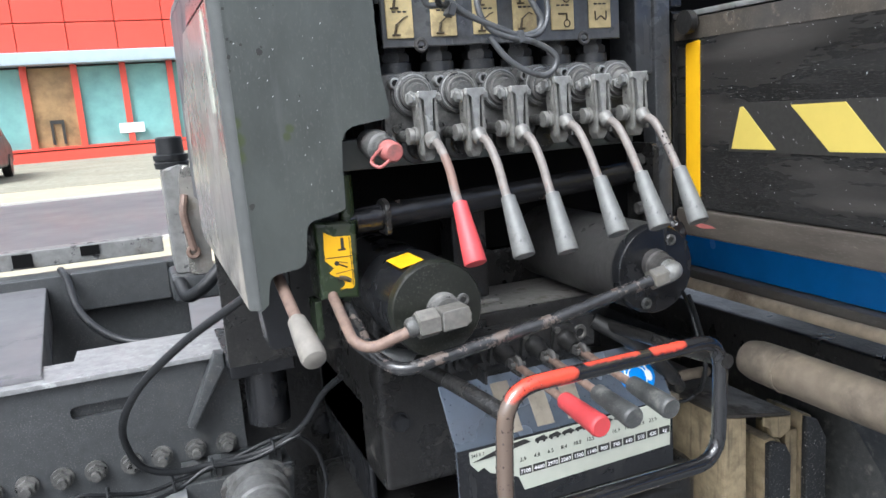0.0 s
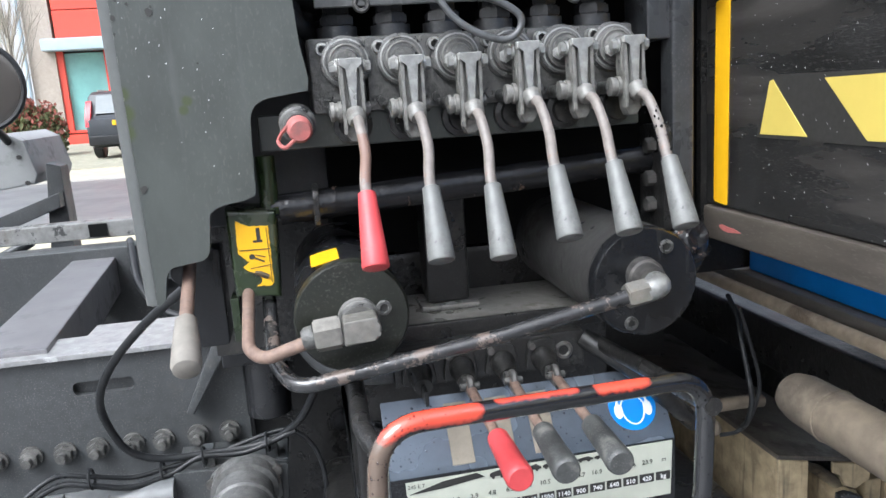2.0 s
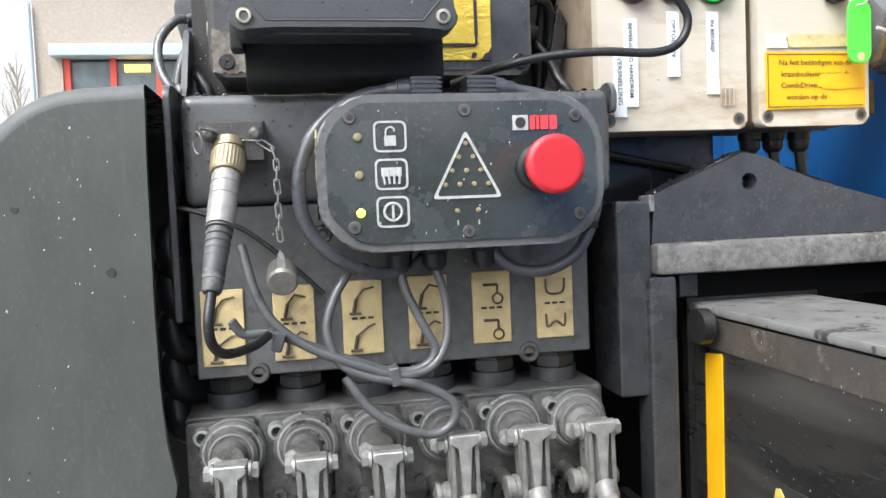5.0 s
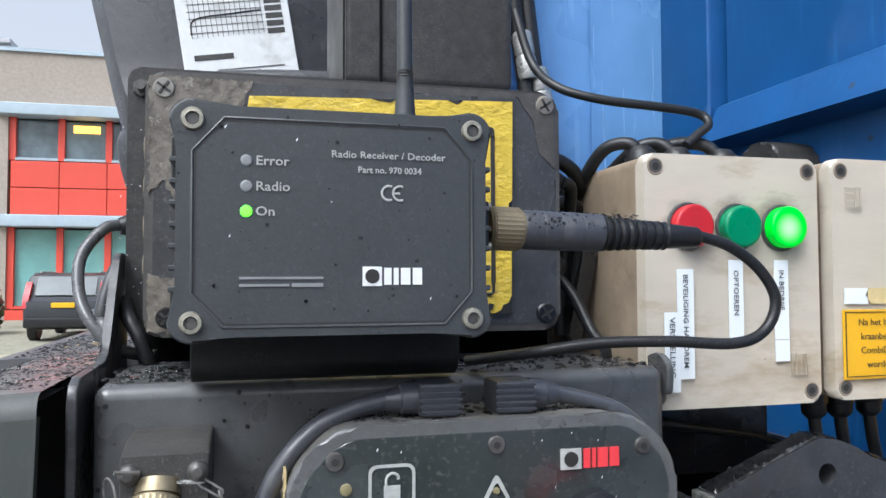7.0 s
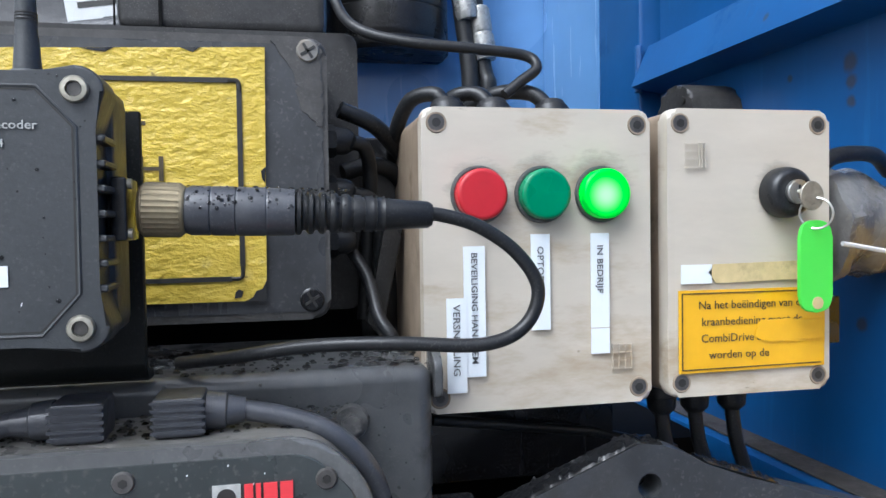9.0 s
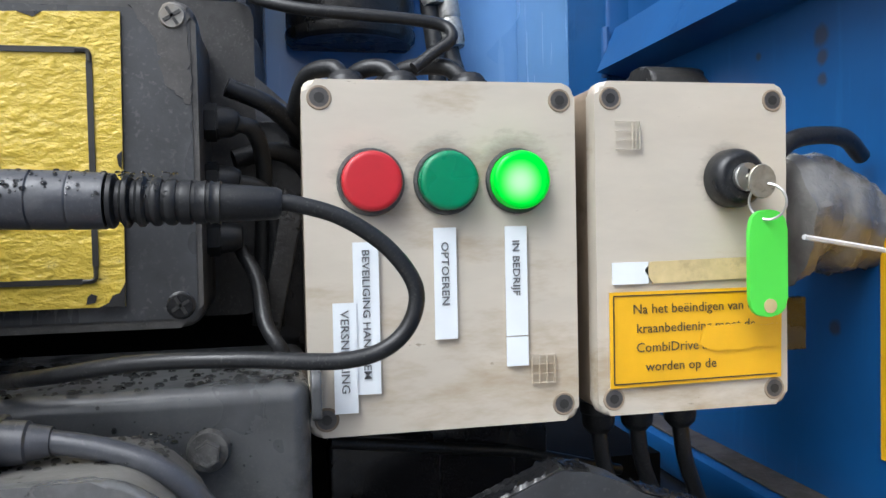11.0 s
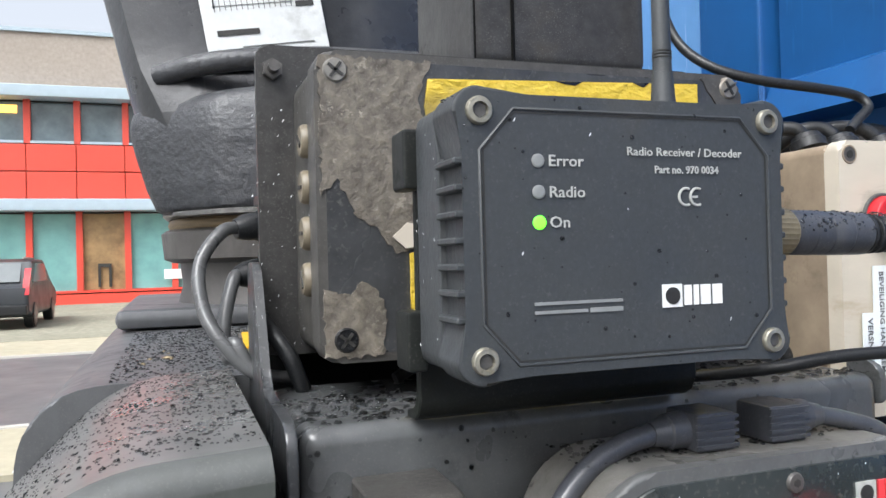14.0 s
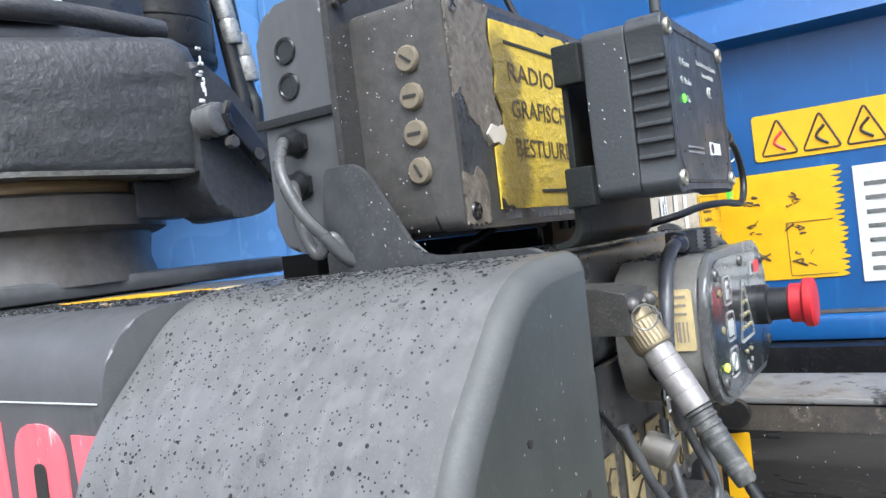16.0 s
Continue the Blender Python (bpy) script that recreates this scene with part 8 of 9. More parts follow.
part("label_border", B(*[prism(p, "y", 0.9098, 0.9104) for p in ([(0.478, 1.7238), (0.597, 1.7240), (0.597, 1.7265), (0.478, 1.7258)], [(0.601, 1.634), (0.6035, 1.634), (0.6035, 1.7205), (0.601, 1.7205)], [(0.512, 1.6265), (0.597, 1.6265), (0.597, 1.629), (0.512, 1.6285)])],
                       tube(fillet([(0.597, 0.9101, 1.72525), (0.60225, 0.9101, 1.72525), (0.60225, 0.9101, 1.7205)], 0.004, 4), 0.0012, 6), tube(fillet([(0.597, 0.9101, 1.62775), (0.60225, 0.9101, 1.62775), (0.60225, 0.9101, 1.634)], 0.004, 4), 0.0010, 6)), M["ink"], rb)
for w, z in (("RADIO-", 1.700), ("GRAFISCH", 1.676), ("BESTUURD", 1.650)):
    part("lettering", B(words(w, 0.0175, (0.4785, 0.9100, z), bold=0.0001, wide=1.35 if w == "RADIO-" else 1.1)), M["faded_ink"], rb)
for x, z in ((0.419, 1.739), (0.636, 1.741), (0.636, 1.616), (0.4215, 1.6165)):
    s = part("screw", B(lathe((x, 0.9128, z), (x, 0.9105, z), [(0, 0.0062), (0.3, 0.0062), (0.5, 0.0055), (1, 0.0050)], 18)), M["dull_steel"] if z > 1.7 else M["black"], rb)
    part("slot", B(box(x - 0.0042, x + 0.0042, 0.9100, 0.9106, z - 0.0007, z + 0.0007, m=Matrix.Translation((x, 0, z)) @ Matrix.Rotation(x * 9, 4, "Y") @ Matrix.Translation((-x, 0, -z))), box(x - 0.0007, x + 0.0007, 0.9100, 0.9106, z - 0.0042, z + 0.0042, m=Matrix.Translation((x, 0, z)) @ Matrix.Rotation(x * 9, 4, "Y") @ Matrix.Translation((-x, 0, -z)))), M["ink"], s)
for k in range(4):
    z = 1.7105 - 0.0222 * k
    f = part("fuse_cap", B(lathe((0.4106, 0.9395, z), (0.4065, 0.9395, z), [(0, 0.0082), (0.6, 0.0082), (1, 0.0070)], 20)), M["fuse"], rb, "ivory screw cap with a slot")
    part("slot", B(box(0.4058, 0.4066, 0.9350, 0.9440, z - 0.0009, z + 0.0009, m=Matrix.Translation((0, 0.9395, z)) @ Matrix.Rotation(radians((38, 2, 0, 60)[k]), 4, "X") @ Matrix.Translation((0, -0.9395, -z)))), M["ink"], f)
for z in (1.700, 1.672, 1.645):
    part("gland", B(hexa((0.6445, 0.945, z), (1, 0, 0), 0.016, 0.007), lathe((0.6515, 0.945, z), (0.661, 0.945, z), [(0, 0.0078), (0.6, 0.0072), (1, 0.005)], 14)), M["plastic"], rb)
rb.location += Vector((0.0005, 0.004, 0.001))
bp = thing("mounting_plate", (0.53, 0.985, 1.60), "flat black mounting plate behind the enclosure", "plate")
part("plate", B(prism(rrect(0.3915, 0.668, 1.6045, 1.769, 0.008), "y", 0.985, 0.990, 0.0008, 1)), M["rb_black"], bp)
part("stud", B(hexa((0.4, 0.985, 1.7555), (0, -1, 0), 0.010, 0.004), cyl((0.4, 0.981, 1.7555), (0.4, 0.974, 1.7555), 0.003, n=10)), M["bolt"], bp)
rear = thing("rear_enclosure", (0.45, 1.03, 1.60), "dark grey rear enclosure with knockouts and cable glands", "enclosure")
part("body", B(prism(fillet([(0.995, 1.605), (1.055, 1.605), (1.055, 1.765), (0.995, 1.768)], 0.02, 5, True), "x", 0.400, 0.524, 0.004)), M["shell"], rear)
for z in (1.735, 1.712):
    part("knockout", B(ring_round((0.3995, 1.03, z), (1, 0, 0), 0.0075, 0.0016, 20, 6), cyl((0.401, 1.03, z), (0.3990, 1.03, z), 0.0062, n=18)), M["black"], rear)
part("strap", B(box(0.396, 0.40, 0.992, 1.06, 1.688, 1.694, 0.001)), M["plastic"], rear)
for z, sag in ((1.675, 0.0), (1.648, 0.006)):
    g = part("gland", B(hexa((0.400, 1.028, z), (-1, 0, 0), 0.017, 0.006), lathe((0.394, 1.028, z), (0.382, 1.024, z - 0.002), [(0, 0.0082), (0.5, 0.0078), (1, 0.0055)], 14)), M["plastic"], rear)
    part("cable", B(tube(curve([(0.384, 1.025, z - 0.001), (0.374 + sag, 1.018, z - 0.004), (0.362 + sag * 2, 1.01, z - 0.022 - sag), (0.363 + sag * 2, 1.0, z - 0.045), (0.372 + sag, 0.99, 1.612), (0.388, 0.985, 1.596), (0.41, 0.98, 1.592)]), 0.0038, 10)), M["grey_cable"], g)
for k, pts in enumerate((((0.392, 0.985, 1.625), (0.396, 0.966, 1.6165), (0.4025, 0.96, 1.606), (0.407, 0.96, 1.594), (0.409, 0.962, 1.5895)), ((0.50, 0.95, 1.607), (0.483, 0.955, 1.600), (0.466, 0.957, 1.597), (0.455, 0.955, 1.592)))):
    solo("control_cable", B(tube(curve(pts), 0.0032 if k else 0.0042, 10)), M["rubber"], "dark control cable under the enclosure", "cable")

# ---- beige operator boxes ----
def beige_box(x0, x1, z0, z1, y0, depth, label):
    t = thing("operator_box", ((x0 + x1) / 2, y0 + depth / 2, z0), label, "control box", group="beige operator boxes")
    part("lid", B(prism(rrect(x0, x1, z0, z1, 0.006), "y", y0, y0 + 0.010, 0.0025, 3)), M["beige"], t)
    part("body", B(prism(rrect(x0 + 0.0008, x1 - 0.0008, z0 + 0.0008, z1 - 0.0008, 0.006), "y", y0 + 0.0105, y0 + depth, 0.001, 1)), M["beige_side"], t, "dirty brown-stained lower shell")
    for x in (x0 + 0.0075, x1 - 0.0072):
        for z in (z0 + 0.0078, z1 - 0.0078):
            s = part("screw_well", B(ring_round((x, y0 + 0.0002, z), (0, 1, 0), 0.0046, 0.0008, 20, 6)), M["beige_side"], t)
            part("screw", B(cyl((x, y0 + 0.001, z), (x, y0 - 0.0004, z), 0.0042, n=18)), M["bolt"], s)
            part("socket", B(cyl((x, y0, z), (x, y0 - 0.0007, z), 0.0022, n=12)), M["ink"], s)
    return t

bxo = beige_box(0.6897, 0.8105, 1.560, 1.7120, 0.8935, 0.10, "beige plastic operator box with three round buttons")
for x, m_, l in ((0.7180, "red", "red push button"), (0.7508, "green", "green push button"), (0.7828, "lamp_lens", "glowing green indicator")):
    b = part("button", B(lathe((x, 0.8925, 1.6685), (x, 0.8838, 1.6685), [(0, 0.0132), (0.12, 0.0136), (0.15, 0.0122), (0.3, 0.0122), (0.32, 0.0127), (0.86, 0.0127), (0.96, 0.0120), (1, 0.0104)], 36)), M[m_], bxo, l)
    part("collar", B(ring_round((x, 0.8920, 1.6685), (0, 1, 0), 0.0134, 0.0012, 30, 6)), M["knob_black"], b)
def tape_label(x0, x1, z0, z1, text, size, y):
    l = part("label_tape", B(box(x0, x1, y - 0.0006, y, z0, z1)), M["tape"], bxo, "white label tape")
    part("lettering", B(words(text, size, ((x0 + x1) / 2 - size * 0.36, y - 0.0009, z1 - 0.003), 90, 90, 0, bold=0.00002, wide=1.15)), M["print_grey"], l)
for a in ((0.7095, 0.7205, 1.578, 1.643, "BEVEILIGING HANDREM", 0.0045), (0.7005, 0.7105, 1.5705, 1.6175, "VERSNELLING", 0.0050), (0.7445, 0.7545, 1.600, 1.6485, "  OPTOEREN", 0.0047), (0.7765, 0.7865, 1.600, 1.6485, "  IN BEDRIJF", 0.0046)):
    tape_label(*a, 0.8922 if a[1] > 0.711 else 0.8915)
part("label_tape", B(box(0.7765, 0.7865, 0.8916, 0.8922, 1.5865, 1.5995)), M["tape"], bxo)
for k in range(4):
    part("stamp_line", B(box(0.7880, 0.7985, 0.8917, 0.8925, 1.578 + 0.0042 * k, 1.5784 + 0.0042 * k)), M["beige"], bxo)
    part("stamp_line", B(box(0.7880 + 0.0035 * k, 0.7884 + 0.0035 * k, 0.8915, 0.8925, 1.578, 1.591)), M["beige"], bxo)
for x in (0.712, 0.738, 0.772):
    g = part("gland", B(lathe((x, 0.935, 1.712), (x, 0.939, 1.7225), [(0, 0.0105), (0.5, 0.0105), (0.55, 0.0095), (0.85, 0.0085), (1, 0.0055)], 14)), M["rubber"], bxo)
byo = beige_box(0.8192, 0.9155, 1.561, 1.7130, 0.8915, 0.085, "beige plastic operator box with key switch and yellow notice")
ks = part("key_switch", B(lathe((0.8855, 0.8905, 1.6685), (0.8855, 0.8795, 1.6685), [(0, 0.0136), (0.45, 0.0136), (0.75, 0.0128), (0.95, 0.0108), (1, 0.0090)], 36)), M["plastic"], byo, "black key switch")
part("lock", B(cyl((0.8860, 0.8797, 1.6685), (0.8860, 0.8765, 1.6685), 0.0064, n=24, bev=0.0006)), M["steel"], ks)
part("keyway", B(box(0.8855, 0.8865, 0.8760, 0.8768, 1.6650, 1.6720)), M["ink"], ks)
part("key", B(tube([(0.8860, 0.8770, 1.6685), (0.8875, 0.871, 1.6675)], 0.0016, 8), prism([(0.8882 + 0.0068 * math.cos(a), 1.6660 + 0.0076 * math.sin(a)) for a in [2 * math.pi * k / 20 for k in range(20)]], "y", 0.8693, 0.8706, 0.0003, 1)), M["screw_steel"], ks, "small steel key")
kt = thing("key_tag", (0.892, 0.873, 1.60), "bright green plastic key tag on a ring", "key tag")
part("tag", B(prism(rrect(0.8835, 0.9025, 1.6055, 1.6535, 0.0085, 6), "y", 0.8725, 0.875, 0.0008, 2)), M["tag_green"], kt)
part("eyelet", B(cyl((0.8935, 0.8720, 1.6105), (0.8935, 0.8757, 1.6105), 0.0032, n=16)), M["ochre"], kt)
part("ring", B(ring_round((0.8912, 0.8705, 1.6570), (0.75, 0.6, 0.1), 0.0080, 0.0006, 24, 6)), M["steel"], kt)
part("notice", B(prism([(0.8245, 1.5738), (0.9108, 1.5745), (0.9115, 1.6175), (0.8245, 1.6175)], "y", 0.8896, 0.8905)), M["yellow_flat"], byo, "yellow Dutch notice")
part("notice_border", B(*[tube([p, q], 0.00035, 4) for p, q in (((0.8262, 0.8894, 1.5756), (0.9085, 0.8894, 1.5762)), ((0.8262, 0.8894, 1.6158), (0.9085, 0.8894, 1.6158)), ((0.8262, 0.8894, 1.5756), (0.8262, 0.8894, 1.6158)))]), M["ink"], byo)
for k, w in enumerate(("Na het beëindigen van de", "kraanbediening moet de", "CombiDrive altijd", "worden op de")):
    part("lettering", B(words(w, 0.0062, (0.8672 - (0.008 if k > 1 else 0), 0.8892, 1.6075 - 0.0088 * k), align="CENTER", wide=1.0)), M["faded_ink"], byo)
part("tape_patch", B(prism(ragged([(0.868, 1.5925), (0.877, 1.5885), (0.909, 1.5895), (0.909, 1.600), (0.872, 1.6010)], 0.003, 0.0008, 4), "y", 0.8887, 0.8891)), M["yellow_flat"], byo, "smear of yellow tape over the notice")
part("tape_strip", B(prism([(0.846, 1.621), (0.907, 1.622), (0.907, 1.632), (0.845, 1.631), (0.8415, 1.627)], "y", 0.8897, 0.8905)), M["ochre"], byo, "torn yellow tape strip")
part("tape_strip", B(box(0.826, 0.8435, 0.8897, 0.8904, 1.621, 1.631)), M["tape"], byo)
for k in range(4):
    part("stamp_line", B(box(0.8285, 0.8405, 0.8897, 0.8905, 1.682 + 0.0042 * k, 1.6824 + 0.0042 * k)), M["beige"], byo)
for k in range(3):
    part("stamp_line", B(box(0.8365 + 0.0018 * k, 0.8368 + 0.0018 * k, 0.8895, 0.8905, 1.682, 1.6946)), M["beige"], byo)
for x in (0.835, 0.856, 0.88):
    g = part("gland", B(lathe((x, 0.93, 1.5595), (x, 0.93, 1.543), [(0, 0.0095), (0.35, 0.0095), (0.4, 0.0085), (0.8, 0.008), (1, 0.005)], 14)), M["plastic"], byo)
    part("cable", B(tube(curve([(x, 0.93, 1.545), (x + 0.003, 0.93, 1.525), (x + 0.012, 0.935, 1.505), (x + 0.03, 0.95, 1.47)]), 0.0042, 10)), M["rubber"], g)
bbk = thing("box_bracket", (0.8, 0.98, 1.53), "black plate bracket behind the operator boxes", "bracket")
part("plate", B(box(0.6685, 0.955, 0.992, 0.998, 1.566, 1.708, 0.001, 1), box(0.93, 0.97, 0.95, 0.956, 1.575, 1.605, 0.001)), M["black"], bbk)
part("foot", B(box(0.70, 0.815, 0.95, 0.991, 1.505, 1.567, 0.003)), M["black"], bbk)
wr = thing("wrapped_connector", (0.97, 0.96, 1.60), "trailer connector wrapped in grey tape with a zip tie", "connector")
def crumple(bm):
    """A bag of tape: folds along and across."""
    n, m_, rings = 48, 22, []
    for s in range(m_):
        u = s / (m_ - 1)
        c = Vector((0.948 + 0.08 * u, 0.955 + 0.02 * u, 1.648 + 0.004 * math.sin(4 * u)))
        r0 = 0.036 * (1 - 0.2 * u) * (0.80 if s in (0, m_ - 1) else 1)
        ring = []
        for k in range(n):
            a = 2 * math.pi * k / n
            p = Vector((math.cos(a), math.sin(a), u * 2.5))
            fold = 0.16 * noise.noise(p * 1.7) + 0.10 * abs(noise.noise(p * 4.3)) + 0.04 * noise.noise(p * 9)
            ring.append(bm.verts.new(c + Vector((0, math.cos(a), math.sin(a))) * (r0 * (1 + fold))))
        rings.append(ring)
    for p, u in zip(rings, rings[1:]):
        for k in range(n):
            bm.faces.new((p[k], p[(k + 1) % n], u[(k + 1) % n], u[k]))
    bm.faces.new(rings[0][::-1])
    bm.faces.new(rings[-1])
part("wrap", B(crumple), M["wrap"], wr)
part("zip_tie", B(tube([(0.935, 0.905, 1.640), (0.99, 0.918, 1.632), (1.015, 0.925, 1.628)], 0.0014, 6)), M["white"], wr)
part("cable", B(tube(curve([(0.93, 0.925, 1.68), (0.95, 0.93, 1.692), (0.985, 0.94, 1.694), (1.01, 0.955, 1.685)]), 0.005, 10)), M["rubber"], wr)

cabs = [
    ("thin_cable", [(0.648, 0.998, 1.83), (0.655, 0.985, 1.79), (0.665, 0.965, 1.768), (0.69, 0.95, 1.757), (0.73, 0.945, 1.753), (0.76, 0.945, 1.750), (0.765, 0.94, 1.742), (0.755, 0.938, 1.734), (0.745, 0.936, 1.726)], 0.0031),
    ("gland_cable", [(0.712, 0.938, 1.719), (0.706, 0.942, 1.7265), (0.694, 0.952, 1.724), (0.688, 0.97, 1.708), (0.69, 1.0, 1.69)], 0.0044),
    ("gland_cable", [(0.738, 0.938, 1.719), (0.731, 0.944, 1.7275), (0.718, 0.952, 1.726), (0.708, 0.97, 1.712)], 0.0044),
    ("gland_cable", [(0.772, 0.938, 1.719), (0.762, 0.944, 1.7285), (0.742, 0.954, 1.7285), (0.722, 0.975, 1.716)], 0.0044),
    ("gland_cable", [(0.66, 0.945, 1.700), (0.668, 0.95, 1.697), (0.672, 0.962, 1.68), (0.67, 0.97, 1.64), (0.668, 0.97, 1.60)], 0.0042),
    ("gland_cable", [(0.66, 0.945, 1.672), (0.671, 0.95, 1.668), (0.677, 0.962, 1.65), (0.676, 0.97, 1.60)], 0.0042),
    ("gland_cable", [(0.655, 0.96, 1.72), (0.675, 0.965, 1.712), (0.69, 0.98, 1.70), (0.70, 1.0, 1.69)], 0.005),
    ("gland_cable", [(0.657, 0.97, 1.685), (0.675, 0.975, 1.69), (0.69, 0.985, 1.685), (0.70, 1.0, 1.67)], 0.005),
    ("gland_cable", [(0.66, 0.955, 1.64), (0.668, 0.945, 1.625), (0.672, 0.93, 1.605), (0.68, 0.925, 1.59), (0.684, 0.945, 1.56), (0.684, 0.98, 1.54)], 0.0036),
]
for name, pts, r in cabs:
    solo(name, B(tube(curve(pts), r, 10)), M["rubber"], "black cable between the boxes and the column", "cable", group="cables between the boxes")
solo("support_strip", B(prism([(0.668, 1.60), (0.676, 1.59), (0.690, 1.655), (0.682, 1.67)], "y", 0.955, 0.962, 0.001)), M["black_dirty"], "bent grey strip beside the enclosure", "strip")

# ---- remote stop box ----
es = thing("stop_box", (0.567, 0.83, 1.484), "dark octagonal operator panel with symbols", "control panel")
def octo(x0, x1, z0, z1, c, r):
    return fillet([(x0 + c, z0), (x1 - c, z0), (x1, z0 + c), (x1, z1 - c), (x1 - c, z1), (x0 + c, z1), (x0, z1 - c), (x0, z0 + c)], r, 4, True)
part("rim", B(prism(octo(0.478, 0.6545, 1.4835, 1.5765, 0.020, 0.010), "y", 0.805, 0.8105, 0.002, 3)), M["rim_black"], es, "worn black rim")
part("body", B(prism(octo(0.4795, 0.653, 1.485, 1.575, 0.020, 0.010), "y", 0.8107, 0.862, 0.002, 2)), M["scuffed"], es)
part("panel", B(prism(octo(0.4835, 0.649, 1.4885, 1.5715, 0.018, 0.008), "y", 0.8035, 0.8055, 0.0004, 1)), M["panel_film"], es, "glossy dark olive front film")
part("side_label", B(prism(fillet([(0.8135, 1.522), (0.842, 1.522), (0.842, 1.558), (0.8135, 1.558)], 0.002, 2, True), "x", 0.4783, 0.4792)), M["ochre"], es, "worn white side label")
for k in range(3):
    part("bar", B(box(0.4779, 0.4784, 0.817, 0.838 - 0.004 * (k % 2), 1.543 + 0.005 * k, 1.5445 + 0.005 * k)), M["tan_plate"], es)
for k in range(11):
    part("code_bar", B(box(0.4779, 0.4784, 0.817 + 0.0021 * k, 0.8177 + 0.0021 * k + 0.0004 * (k * 7 % 3), 1.527, 1.539)), M["tan_plate"], es)
for x, z in ((0.498, 1.563), (0.567, 1.566), (0.6365, 1.562), (0.6375, 1.5015), (0.567, 1.4935), (0.4985, 1.4985)):
    s = part("screw", B(lathe((x, 0.8042, z), (x, 0.8022, z), [(0, 0.0040), (0.5, 0.0040), (1, 0.0034)], 16)), M["bolt"], es)
    part("socket", B(hexa((x, 0.8023, z), (0, -1, 0), 0.003, 0.0004)), M["ink"], s)
for k in range(3):
    z = 1.5515 - 0.0222 * k
    x0 = 0.5215
    sym = part("key_symbol", B(frame_outline(rrect(x0 - 0.0098, x0 + 0.0098, z - 0.0092, z + 0.0092, 0.004), rrect(x0 - 0.0086, x0 + 0.0086, z - 0.0080, z + 0.0080, 0.0032), 0.8026, 0.8034)), M["symbol"], es, "white square symbol")
    if k == 0:
        part("symbol", B(box(x0 - 0.0034, x0 + 0.0034, 0.8026, 0.8034, z - 0.0055, z + 0.0005, 0.0), tube(curve([(x0 - 0.0025, 0.803, z), (x0 - 0.0022, 0.803, z + 0.0038), (x0, 0.803, z + 0.0055), (x0 + 0.0023, 0.803, z + 0.0046), (x0 + 0.0026, 0.803, z + 0.0030)]), 0.0006, 6)), M["symbol"], sym)
    elif k == 1:
        part("symbol", B(box(x0 - 0.006, x0 + 0.006, 0.8026, 0.8034, z - 0.0012, z + 0.004), *[tube([(x0 - 0.0055 + 0.0035 * j, 0.803, z + 0.003), (x0 - 0.004 + 0.0028 * j, 0.803, z - 0.0058)], 0.0008, 5) for j in range(4)]), M["symbol"], sym)
    else:
        part("symbol", B(ring_round((x0, 0.803, z), (0, 1, 0), 0.0052, 0.0008, 22, 6), box(x0 - 0.0007, x0 + 0.0007, 0.8026, 0.8034, z - 0.004, z + 0.004)), M["symbol"], sym)
    part("led", B(lathe((0.5025, 0.8036, z), (0.5025, 0.8022, z), [(0, 0.0025), (0.6, 0.0025), (1, 0.0016)], 16)), M["led_yellow" if k == 2 else "led_amber"], es, "lit yellow-green lamp" if k == 2 else "")
tri_o = fillet([(0.5455, 1.5135), (0.5885, 1.5135), (0.567, 1.5545)], 0.003, 3, True)
tri_i = [(0.567 + (x - 0.567) * 0.88, 1.527 + (z - 1.527) * 0.88) for x, z in tri_o]
part("triangle", B(frame_outline(tri_o, tri_i, 0.8026, 0.8034)), M["symbol"], es, "white warning triangle")
for r_, n_ in enumerate((1, 2, 3, 4)):
    for j in range(n_):
        part("led", B(lathe((0.567 + (j - (n_ - 1) / 2) * 0.0088, 0.8036, 1.5465 - 0.0082 * r_), (0.567 + (j - (n_ - 1) / 2) * 0.0088, 0.8024, 1.5465 - 0.0082 * r_), [(0, 0.0017), (1, 0.0011)], 12)), M["led_amber"], es)
for x in (0.5605, 0.5735):
    part("led", B(lathe((x, 0.8036, 1.5062), (x, 0.8024, 1.5062), [(0, 0.0017), (1, 0.0011)], 12)), M["led_amber"], es)
    part("mark", B(box(x - 0.0004, x + 0.0004, 0.8028, 0.8034, 1.4975, 1.5005)), M["symbol"], es)
part("logo", B(box(0.5965, 0.6062, 0.8026, 0.8034, 1.5535, 1.5625)), M["symbol"], es, "white maker's mark as plain block")
part("logo_disc", B(cyl((0.6013, 0.8026, 1.558), (0.6013, 0.8022, 1.558), 0.0033, n=20)), M["ink"], es)
part("logo", B(box(0.6075, 0.6105, 0.8026, 0.8034, 1.5538, 1.5622), box(0.6115, 0.6132, 0.8026, 0.8034, 1.5538, 1.5622), box(0.6142, 0.6190, 0.8026, 0.8034, 1.5538, 1.5622), box(0.6200, 0.6245, 0.8026, 0.8034, 1.5538, 1.5622)), M["logo_red"], es, "red maker's mark as plain blocks")
eb = part("stop_button", B(lathe((0.611, 0.782, 1.5305), (0.611, 0.765, 1.5305), [(0, 0.0125), (0.06, 0.0137), (0.50, 0.0137), (0.55, 0.0160), (0.62, 0.0170), (0.88, 0.0170), (0.97, 0.0155), (1, 0.0135)], 40)), M["red"], es, "red mushroom stop button")
part("stem", B(lathe((0.611, 0.8035, 1.5305), (0.611, 0.782, 1.5305), [(0, 0.0142), (0.35, 0.0142), (0.4, 0.0118), (1, 0.0112)], 28)), M["plastic"], eb)
